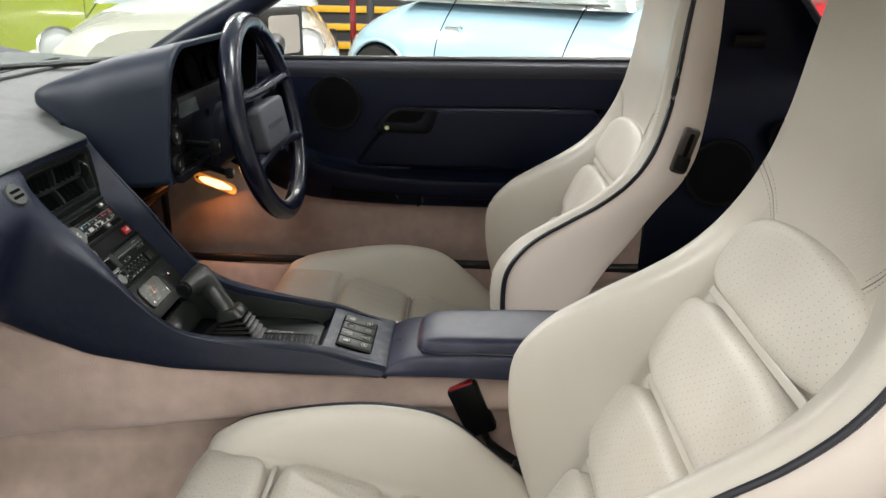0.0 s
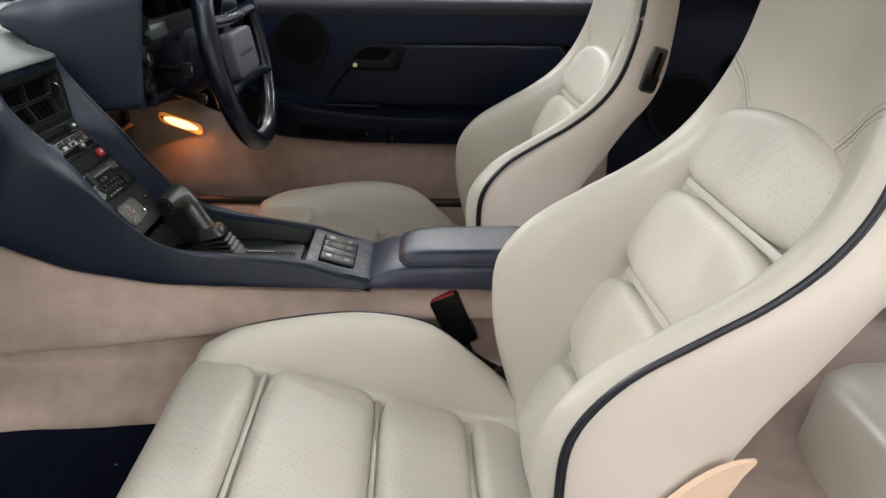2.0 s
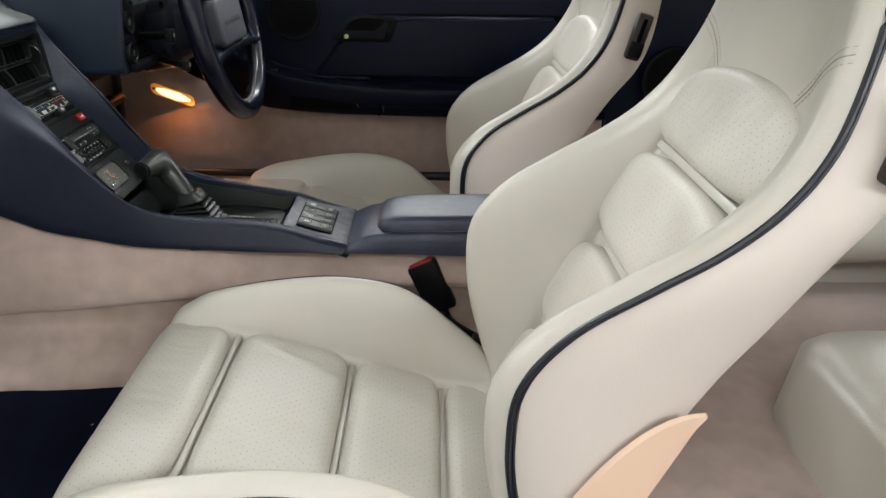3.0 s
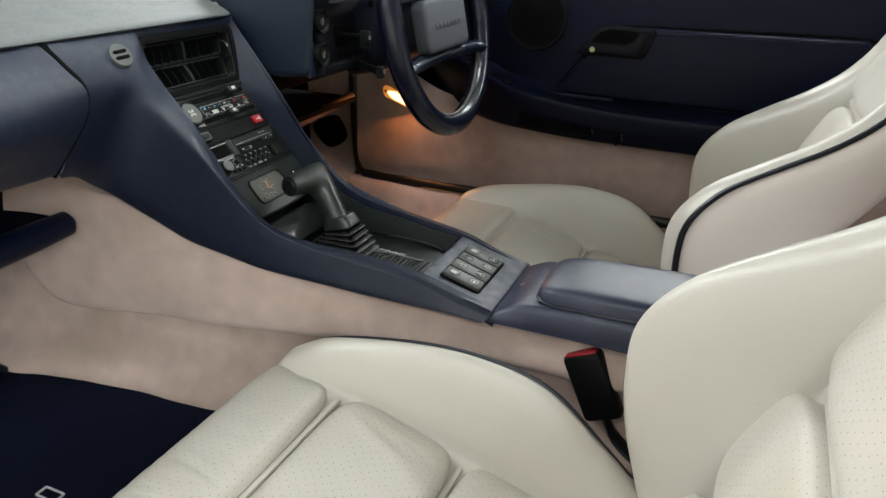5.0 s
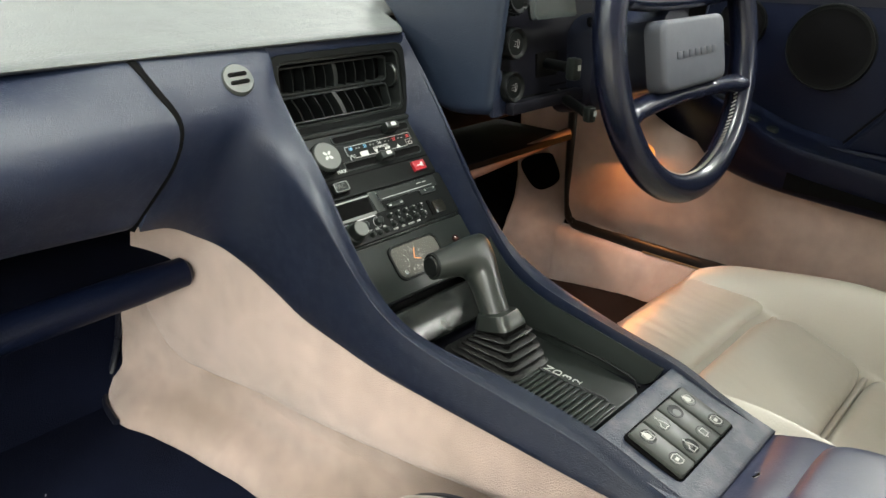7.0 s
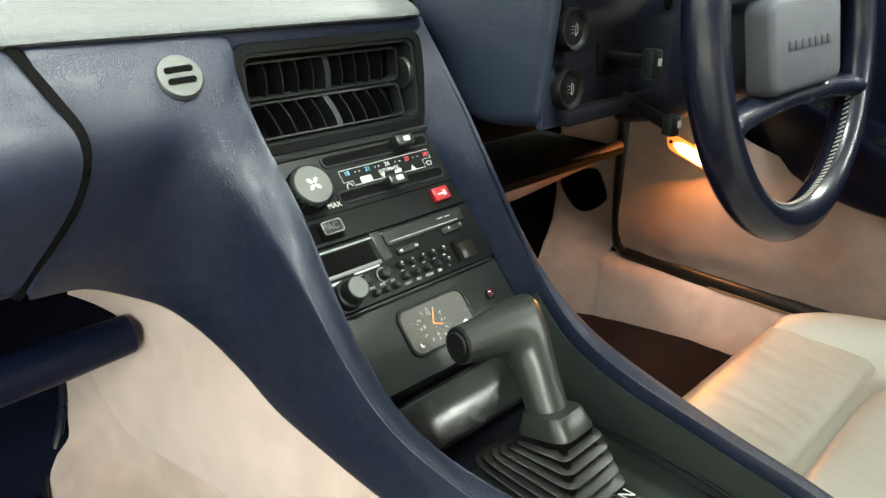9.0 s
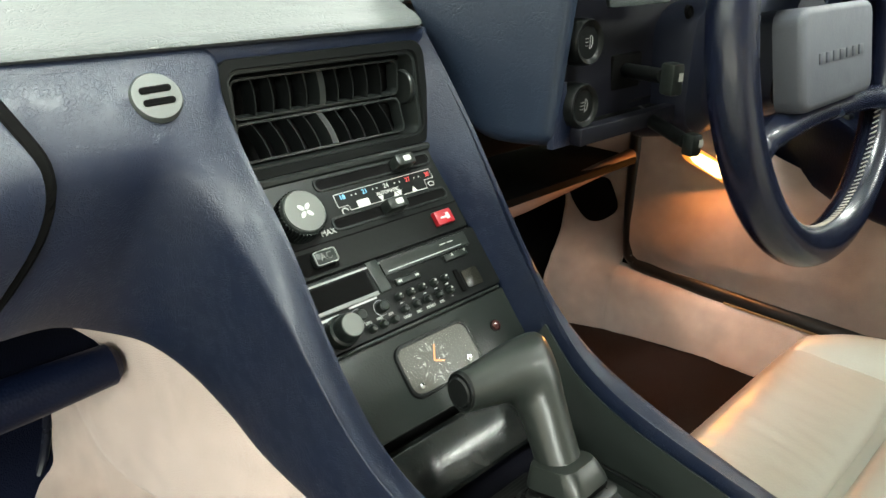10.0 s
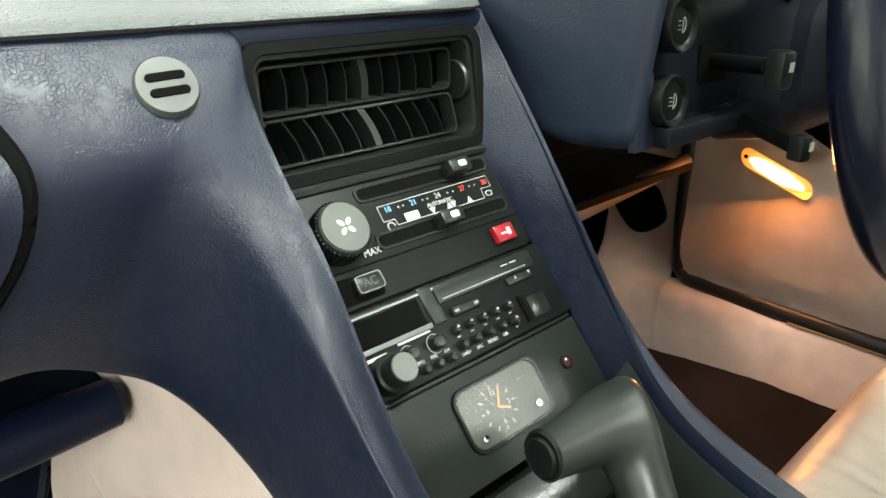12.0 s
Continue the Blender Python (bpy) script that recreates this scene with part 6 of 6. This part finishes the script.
SECT = [(-0.705, 0.926, 0.936, 0.05), (-0.690, 0.920, 0.946, 0.025), (-0.665, 0.908, 0.957, 0.010), (-0.64, 0.891, 0.966, 0.004), (-0.605, 0.848, 0.978, 0.001), (-0.578, 0.815, 0.987, 0.0), (-0.552, 0.798, 0.995, 0.0), (-0.52, 0.796, 1.003, 0.0), (-0.49, 0.799, 1.011, 0.0), (-0.476, 0.801, 1.014, 0.0), (-0.470, 0.805, 1.012, 0.003), (-0.470, 0.812, 1.004, 0.010), (-0.50, 0.815, 0.996, 0.012), (-0.56, 0.82, 0.985, 0.014)]


def hood_ring(x, zb, zt, inset):
    y0, y1 = 1.124 + inset, 1.634 - inset
    h = zt - zb
    rt, rb = min(0.055, h * 0.48), min(0.014, h * 0.3)
    pts = []
    for cy_, cz_, r, a0 in ((y0 + rb, zb + rb, rb, 180), (y1 - rb, zb + rb, rb, 270), (y1 - rt, zt - rt, rt, 0), (y0 + rt, zt - rt, rt, 90)):
        for k in range(9):
            a = radians(a0 + 90 * k / 8)
            pts.append((cy_ + r * math.cos(a), cz_ + r * math.sin(a)))
    out = []
    for k, (y, z) in enumerate(pts):
        if z > zt - rt:
            z += 0.018 * (1 - ((y - 1.379) / 0.255) ** 2) * min(1, h / 0.1)
        out.append(V((x + 0.115 * (z - 0.93) * max(0.0, min(1.0, (x + 0.60) / 0.12)), y, z)))
    return out


rings = [hood_ring(*q) for q in SECT[:12]]
fine = [spline([r[k] for r in rings], 60) for k in range(len(rings[0]))]
part("hood", grid([[f[i] for f in fine] for i in range(60)], closed_v=True), HOODNAVY, binn, "navy vinyl hooded housing")
part("liner", grid([hood_ring(*q) for q in ((-0.4705, 0.813, 1.003, 0.011), (-0.50, 0.815, 0.996, 0.012), (-0.56, 0.82, 0.985, 0.014))], closed_v=True), DEEP, binn, "matt black inner lining")
part("gauge_face", rbox((-0.545, 1.375, 0.925), (0.02, 0.40, 0.13), 0.006, Matrix.Rotation(-0.25, 4, "Y")), DEEP, binn, "black instrument face")
part("fascia", rbox((-0.506, 1.38, 0.862), (0.020, 0.48, 0.125), 0.006, Matrix.Rotation(-0.08, 4, "Y")), FASCIA, binn, "black switch fascia")
part("fascia_end", plate([(0, 0), (0.028, 0), (0.028, 0.016), (0.016, 0.016), (0.012, 0.05), (0, 0.05)], (-0.482, 1.130, 0.800), (0, 1, 0), (0.0, 0, 1), 0.006, 0.001), NAVY, binn)
lens = part("display", plate(rrect(0.09, 0.022, 0.003, 3), (-0.478, 1.225, 0.912), (0, 1, 0), (-0.25, 0, 1), 0.003), mat("dark_lcd", (0.02, 0.025, 0.025), 0.15), binn, "dark display strip")
for (y, z, r) in ((1.29, 0.945, 0.042), (1.41, 0.945, 0.042), (1.52, 0.94, 0.03), (1.20, 0.945, 0.03)):
    part("gauge", lathe((-0.542, y, z), (0.97, 0, 0.25), [(0, r), (0.012, r), (0.014, r * 0.95), (0.008, r * 0.9), (0.008, 0)], 30), DEEP, binn, "round black gauge")
part("needle", rbox((-0.528, 1.205, 0.935), (0.001, 0.0025, 0.030), 0.0004, Matrix.Rotation(0.5, 4, "X")), REDPRINT, binn, "red gauge needle")
part("fascia_sill", rbox((-0.4745, 1.386, 0.8085), (0.012, 0.478, 0.014), 0.002), FASCIA, binn, "black lower edge of the fascia")
for z in (0.877, 0.830, 0.925):
    kb = part("knob", lathe((-0.493, 1.1565, z), (1, -0.05, 0.08), [(0, 0.0165), (0.0040, 0.0172), (0.0175, 0.0170), (0.0200, 0.0158), (0.0185, 0.0128), (0.0172, 0.0122), (0.0172, 0)], 30), BLACK, binn, "round black switch knob")
    if z < 0.9:
        fx = -0.4752
        part("symbol", tube([V((fx, 1.1575 + 0.0032 * math.cos(radians(a)), z + 0.0014 + 0.0048 * math.sin(radians(a)))) for a in range(-90, 91, 15)] + [V((fx, 1.1575, z - 0.0034))], 0.00024, 5), bpy.data.materials["grey_print"], kb, "pale lamp symbol")
        for k in (-1, 0, 1):
            part("symbol", tube([V((fx, 1.1515, z + 0.0014 + 0.0026 * k)), V((fx, 1.1558, z + 0.0014 + 0.0026 * k))], 0.0002, 5), bpy.data.materials["grey_print"], kb)
    else:
        for k in range(18):
            a = k * math.tau / 18
            part("rib", rbox((-0.476, 1.150 + 0.0165 * math.cos(a), z + 0.0165 * math.sin(a)), (0.010, 0.0018, 0.0018), 0.0005), BLACK, kb)

# column shroud and stalks
col = thing("steering_column", (-0.47, 1.37, 0.84), "black plastic steering column shroud with two stalks", "steering column")
WX = V((math.cos(radians(11.2)), 0, math.sin(radians(11.2))))
rows = []
for x, k in ((-0.52, 1.0), (-0.475, 1.0), (-0.462, 0.96), (-0.455, 0.80), (-0.43, 0.72), (-0.40, 0.66)):
    c = V((-0.377, 1.373, 0.861)) + WX * (x + 0.377)
    rows.append([c + V((0, 0.088 * k * a, 0.062 * k * b)) for a, b in rrect(2, 2, 0.5, 6)])
part("shroud", grid(rows, closed_v=True, caps=True), mat("dark_navy_shroud", (0.0045, 0.006, 0.013), 0.5, var=0.1, spec=0.2, bump=0.2, bump_scale=400), col, "dark navy shroud")
part("screw", lathe((-0.470, 1.290, 0.893), WX, [(0, 0.006), (0.003, 0.005), (0.001, 0.004), (0.001, 0)], 12), DEEP, col)
for p0, p1, tip in (((-0.500, 1.246, 0.846), (-0.436, 1.203, 0.853), (0.014, 0.012, 0.024)), ((-0.500, 1.272, 0.808), (-0.421, 1.220, 0.8025), (0.012, 0.011, 0.018))):
    st = part("stalk", tube([V(p0), V(p0).lerp(V(p1), 0.5), V(p1)], [0.0085, 0.008, 0.0075], 12, flat=0.75), BLACK, col, "black control stalk")
    part("stalk_tip", rbox(V(p1) + V((0.006, -0.001, -0.001)), tip, 0.0025, Matrix.Rotation(radians(-15), 4, "Z")), BLACKVINYL, st, "square grey-black stalk tip")
    part("tip_mark", rbox(V(p1) + V((0.0134, -0.001, 0.001)), (0.0006, 0.004, 0.006), 0, Matrix.Rotation(radians(-15), 4, "Z")), mat("tip_mark_grey", (0.3, 0.3, 0.28), 0.5) if tip[0] > 0.013 else bpy.data.materials["tip_mark_grey"], st)
    part("socket", rbox((-0.4955, p0[1] - 0.004, p0[2]), (0.006, 0.045, 0.030), 0.003), DEEP, col)

# ---------------------------------------------------------------- steering wheel
wheel = thing("steering_wheel", (-0.377, 1.373, 0.861), "dark navy leather four-spoke steering wheel with grey pad", "steering wheel")
W0 = V((-0.385, 1.376, 0.8685))
wu, wv = V((0, 1, 0)), V((-math.sin(radians(11.2)), 0, math.cos(radians(11.2))))
RR = 0.1757
rim = [W0 + wu * RR * math.cos(a) + wv * RR * math.sin(a) for a in [i * math.tau / 96 for i in range(96)]]
part("rim", tube(rim, 0.0182, 20, closed=True), RIMLEATHER, wheel, "dark navy leather rim")
for i in range(120):
    a = radians(205 + 130 * i / 120)
    c = W0 + (wu * math.cos(a) + wv * math.sin(a)) * (RR - 0.0181) + WX * 0.003
    t = (-wu * math.sin(a) + wv * math.cos(a))
    if i % 2 == 0:
        part("stitch", rbox(c, (0.0065, 0.0011, 0.0012), 0.0003, Matrix((WX * 0.8 + t * 0.6, t, WX.cross(t))).transposed().to_4x4()), STITCH, wheel)
for vz, ve in ((0.052, 0.060), (-0.058, -0.066)):
    bar, rads = [], []
    for f in (-1.0, -0.93, -0.80, -0.5, 0.0, 0.5, 0.80, 0.93, 1.0):
        h = vz + (ve - vz) * abs(f) ** 2.2
        bar.append(W0 + wu * f * math.sqrt(RR * RR - ve * ve) * 0.968 + wv * h - WX * 0.008 * (1 - f * f))
        rads.append(0.0170 if abs(f) > 0.95 else 0.0175 if abs(f) > 0.9 else 0.0150)
    rads = [v.x for v in spline([(r, 0, 0) for r in rads], 41)]
    part("spoke_bar", tube(spline(bar, 41), rads, 18, flat=0.72), RIMLEATHER, wheel, "dark navy leather pair of spokes")
hubp = part("pad", plate(rrect(0.166, 0.082, 0.014, 5), W0 + WX * 0.014 - wv * 0.0095, wu, wv, 0.024, 0.006, seg=3), HUBGREY, wheel, "slate grey wheel pad")
for k in range(7):
    part("maker_mark", rbox(W0 + WX * 0.0145 + wu * (-0.0465 + 0.0155 * k) - wv * 0.010, (0.0010, 0.0115, 0.0085), 0.0003, Matrix((WX, wu, wv)).transposed().to_4x4()), mat("pad_mark_grey", (0.042, 0.046, 0.058), 0.5) if k == 0 else bpy.data.materials["pad_mark_grey"], hubp, "raised maker's mark bar")
part("boss", lathe(W0 - WX * 0.055, WX, [(0, 0.060), (0.02, 0.058), (0.045, 0.045)], 30), mat("dark_navy_boss", (0.012, 0.016, 0.035), 0.4, bump=0.2), wheel, "dark navy wheel boss")

# panel under the dash on the driver's side
kp2 = thing("under_dash_panel", (-0.75, 1.45, 0.64), "dark brown panel edge under the dashboard", "dash panel")
part("board", rbox((-0.80, 1.435, 0.655), (0.22, 0.37, 0.012), 0.004), DEEP, kp2, "black underside board")
part("edge_roll", tube([(-0.700, 1.13, 0.635), (-0.700, 1.37, 0.642), (-0.702, 1.62, 0.660)], 0.010, 10), mat("brown_leather_edge", (0.09, 0.058, 0.05), 0.62, var=0.1, spec=0.3), kp2, "brown padded edge")
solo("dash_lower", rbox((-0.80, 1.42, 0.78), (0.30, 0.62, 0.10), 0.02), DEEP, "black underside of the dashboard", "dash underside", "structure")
for y in (1.30, 1.42):
    pd = thing("foot_pedal", (-0.88, y, 0.46), "black rubber foot pedal hanging under the dash", "pedal", "pedals")
    part("pad", rbox((-0.88, y, 0.45), (0.02, 0.06 if y > 1.4 else 0.05, 0.08), 0.006, Matrix.Rotation(0.5, 4, "Y")), RUBBER, pd)
    part("arm", tube([(-0.89, y, 0.47), (-0.95, y, 0.70)], 0.008, 8), BLACK, pd)
front = [[(-1.02, y, 0.72), (-1.0, y, 0.55), (-0.98, y, 0.42), (-0.93, y, 0.33)] for y in (1.10, 1.3, 1.5, 1.70)]
solo("toe_board", sheet(front, 14, 14, 0.01), BROWNMAT, "dark brown carpeted driver toe board", "car floor", "structure")

# ---------------------------------------------------------------- showroom round the car
FLOORMAT = mat("polished_grey_showroom_floor", (0.13, 0.13, 0.125), 0.3, var=0.08, scale=1.5)
WALLMAT = mat("off_white_wall_paint", (0.74, 0.70, 0.62), 0.7, var=0.03, scale=2)
CEILMAT = mat("white_ceiling_paint", (0.75, 0.75, 0.73), 0.8, var=0.03, scale=2)
BATTEN = mat("glowing_batten", (0.9, 0.9, 0.9), 0.5, emit=(1.0, 0.97, 0.92), emit_power=6)
solo("floor", rbox((0, 3, -0.05), (16, 18, 0.1), 0), FLOORMAT, "polished grey showroom floor", "floor", "structure", smooth=False)
solo("ceiling", rbox((0, 3, 3.55), (16, 18, 0.1), 0), CEILMAT, "white showroom ceiling", "ceiling", "structure", smooth=False)
for nm, at, size in (("wall_north", (0, 11.9, 1.75), (16, 0.2, 3.6)), ("wall_south", (0, -5.9, 1.75), (16, 0.2, 3.6)), ("wall_west", (-7.9, 3, 1.75), (0.2, 18, 3.6)), ("wall_east", (7.9, 3, 1.75), (0.2, 18, 3.6))):
    solo(nm, rbox(at, size, 0), WALLMAT, "plain off-white showroom wall", "wall", "structure", smooth=False)


def paint(name, c):
    return mat(name, c, 0.18, var=0.02, coat=0.8, scale=1)


HEADLENS = mat("pale_headlamp_lens", (0.55, 0.57, 0.56), 0.2, var=0.1, coat=0.5)


def show_car(name, label, x0, y0, turn, length, wide, belt, nose, tail, paintm, roof_h, arch_x, door_x, handle=True, bumper=False):
    """A rounded coupe: body lofted along its length, wheels in arches, cabin glass, door lines."""
    car = thing(name, (x0, y0, 0), label, "car")
    rot = Matrix.Rotation(turn, 3, "Z")

    def P(x, y, z):
        return V((x0, y0, 0)) + rot @ V((x, y, z))
    rows = []
    n = 28
    for i in range(n + 1):
        t = i / n
        x = -length / 2 + length * t
        e = min(1, (1 - abs(2 * t - 1) ** 4.0)) ** 0.5
        top = belt - (belt - tail) * max(0, 1 - t / 0.28) ** 2 - (belt - nose) * max(0, (t - 0.62) / 0.38) ** 1.6
        w = wide / 2 * (0.55 + 0.45 * e)
        z0 = 0.18 + 0.12 * (1 - e)
        row = []
        for a in range(17):
            ph = math.pi * a / 16
            c, s = math.cos(ph), math.sin(ph)
            yy = w * (abs(c) ** 0.55) * (1 if c > 0 else -1)
            zz = z0 + (top - z0) * (s ** 0.7)
            row.append(P(x, -yy, zz))
        rows.append(row)
    part("body", grid(rows, caps=True), paintm, car, "glossy painted body")
    cab = []
    for x, k, h in ((-0.30, 0.05, 0.0), (-0.24, 0.75, 0.62), (-0.15, 0.92, 0.95), (-0.04, 0.97, 1.0), (0.06, 0.92, 0.92), (0.13, 0.80, 0.45), (0.17, 0.72, 0.0)):
        w = wide / 2 * 0.80
        cab.append([P(x * length, -w * f * (1 - 0.22 * h * (1 - abs(f))), belt - 0.05 + (roof_h - belt + 0.05) * h * g) for f, g in ((1.0, 0.0), (0.93, 0.5), (0.80, 0.9), (0.4, 1.0), (-0.4, 1.0), (-0.80, 0.9), (-0.93, 0.5), (-1, 0.0))])
    part("cabin_glass", grid(surface(cab, 24, 24)), mat("pale_car_glass", (0.30, 0.34, 0.33), 0.08, coat=0.5), car, "dark cabin glass")
    part("roof", grid(surface([[p + V((0, 0, 0.012)) for p in c[2:6]] for c in cab[1:5]], 14, 10)), paintm, car, "painted roof")
    trim = [P(x * length, -wide / 2 * 0.80 - 0.004, belt - 0.02 - 0.0 * x) for x in (-0.27, -0.1, 0.05, 0.155)]
    part("chrome_trim", tube(spline(trim, 20), 0.010, 6), CHROME, car, "chrome window trim")
    for ax in arch_x:
        for s in (-1, 1):
            wheelp = part("wheel", lathe(P(ax, s * (wide / 2 - 0.16), 0.32), rot @ V((0, s, 0)), [(0, 0.20), (0, 0.31), (0.02, 0.325), (0.15, 0.325), (0.17, 0.31), (0.165, 0.22), (0.15, 0.20), (0.155, 0)], 28), RUBBER, car, "black tyre")
            part("hubcap", lathe(P(ax, s * (wide / 2 - 0.005), 0.32), rot @ V((0, s, 0)), [(0, 0.20), (0.02, 0.18), (0.03, 0.08), (0.04, 0)], 24), CHROME, wheelp, "chrome hubcap")
        arch = [P(ax + 0.36 * math.cos(a), -wide / 2 * 0.985, 0.32 + 0.36 * math.sin(a)) for a in [i * math.pi / 16 for i in range(17)]]
        part("arch_lip", tube(arch, 0.016, 8), paintm, car, "painted arch lip")
        disc = [(0.35 * math.cos(a), 0.35 * math.sin(a)) for a in [i * math.pi / 16 for i in range(17)]]
        part("arch_hollow", plate(disc, P(ax, -wide / 2 * 0.985 - 0.004, 0.32), rot @ V((1, 0, 0)), (0, 0, 1), 0.01), DEEP, car, "dark wheel arch")
    for dx in door_x:
        part("door_line", tube(spline([P(dx + 0.03, -wide / 2 * 0.80, belt - 0.03), P(dx + 0.02, -wide / 2 * 0.93, belt - 0.18), P(dx, -wide / 2 * 1.003, belt - 0.35), P(dx - 0.02, -wide / 2, 0.3)], 16), 0.004, 5), DEEP, car)
    if handle:
        part("door_handle", tube([P(door_x[0] + 0.10, -wide / 2 * 0.975 - 0.02, belt - 0.20), P(door_x[0] + 0.22, -wide / 2 * 0.975 - 0.02, belt - 0.20)], 0.012, 8), CHROME, car, "chrome door handle")
        part("handle_boss", lathe(P(door_x[0] + 0.20, -wide / 2 * 0.96, belt - 0.20), rot @ V((0, -1, 0)), [(0, 0.022), (0.02, 0.02), (0.022, 0)], 14), CHROME, car)
    for s in (-1, 1):
        part("headlamp", lathe(P(length * 0.405, s * wide * 0.345, nose - 0.13), rot @ V((1, 0, 0.2)), [(0, 0.10), (0.06, 0.10), (0.07, 0.092), (0.078, 0.06), (0.08, 0)], 26), HEADLENS, car, "round glass headlamp")
        part("lamp_ring", lathe(P(length * 0.405, s * wide * 0.345, nose - 0.13), rot @ V((1, 0, 0.2)), [(0.04, 0.105), (0.075, 0.108), (0.08, 0.095), (0.07, 0.09), (0.03, 0.09)], 26), CHROME, car, "chrome lamp ring")
    return car


show_car("parked_coupe", "pale blue vintage coupe parked in the showroom", 0.80, 5.25, -0.75, 3.95, 1.66, 1.00, 0.86, 0.70, paint("pale_blue_car_paint", (0.36, 0.56, 0.68)), 1.38, (-1.22, 1.1), (-0.62, 0.42))
show_car("parked_roadster", "cream white classic car parked in the showroom", -1.85, 5.65, -1.36, 4.2, 1.80, 0.97, 0.86, 0.80, paint("cream_white_car_paint", (0.68, 0.67, 0.58)), 1.25, (-1.2, 1.35), (-0.5, 0.4))
show_car("parked_car", "lime green car parked in the showroom", -5.2, 9.1, 0.1, 4.2, 1.7, 1.20, 1.05, 1.0, paint("lime_green_car_paint", (0.42, 0.50, 0.02)), 1.45, (-1.2, 1.25), (-0.2, 0.9))
show_car("parked_car", "red car parked in the showroom", 5.0, 8.4, 0.1, 4.0, 1.6, 0.98, 0.88, 0.85, paint("red_car_paint", (0.5, 0.02, 0.03)), 1.25, (-1.2, 1.25), (-0.5, 0.4))

solo("body_side", rbox((-0.45, 1.80, 0.42), (2.0, 0.05, 0.50), 0.01), DEEP, "dark inner side of the car body", "car body", "structure")

# ramp with yellow nosings, posts and chain
ramp = thing("display_stair", (-0.9, 8.6, 0), "dark steel stair with yellow step edges", "stair")
YELLOW = mat("yellow_edge_paint", (0.75, 0.42, 0.02), 0.5, var=0.06)
DARKSTEEL = mat("dark_steel", (0.03, 0.03, 0.032), 0.5, var=0.1)
for k in range(7):
    part("step", rbox((-0.9, 8.6 + 0.25 * k, 0.15 + 0.19 * k), (2.2, 0.27, 0.03), 0.005), DARKSTEEL, ramp, "dark steel tread")
    part("nosing", rbox((-0.9, 8.46 + 0.25 * k, 0.15 + 0.19 * k), (2.2, 0.02, 0.075), 0.005), YELLOW, ramp, "yellow step edge")
    part("riser", rbox((-0.9, 8.50 + 0.25 * k, 0.06 + 0.19 * k), (2.2, 0.02, 0.14), 0), DARKSTEEL, ramp)
for x, m, lab in ((-1.04, REDPLASTIC, "red"), (-0.88, DARKSTEEL, "dark grey")):
    post = thing("barrier_post", (x, 6.9, 0), lab + " painted barrier post beside the stair", "post")
    part("pole", tube([(x, 6.9, 0), (x, 6.9, 1.3)], 0.028 if lab == "red" else 0.035, 12), m, post)
    part("base", lathe((x, 6.9, 0), (0, 0, 1), [(0, 0.15), (0.02, 0.15), (0.03, 0.05)], 20), DARKSTEEL, post)
paper = thing("paper_sheet", (-2.35, 5.15, 0.975), "white paper sheet with an orange tag on the white car", "paper")
part("sheet", rbox((-2.35, 5.15, 0.975), (0.5, 0.18, 0.004), 0.001, Matrix.Rotation(0.35, 4, "Z")), WHITEPRINT, paper)
part("tag", rbox((-2.33, 5.10, 0.982), (0.10, 0.14, 0.004), 0.001, Matrix.Rotation(0.1, 4, "Z")), ORANGE, paper, "orange tag")
# fixtures for the added battens, all out of view
for bx, by, w in BATTENS:
    cl = thing("ceiling_batten", (bx, by, 3.4), "glowing white ceiling batten added out of view", "ceiling light", "ceiling lights")
    part("housing", rbox((bx, by, 3.42), (1.55, 0.36, 0.08), 0.01), CEILMAT, cl)
    part("diffuser", rbox((bx, by, 3.37), (1.5, 0.32, 0.02), 0.006), BATTEN, cl, "glowing diffuser")
    part("hanger", rbox((bx, by, 3.48), (0.3, 0.1, 0.06), 0.006), CEILMAT, cl)
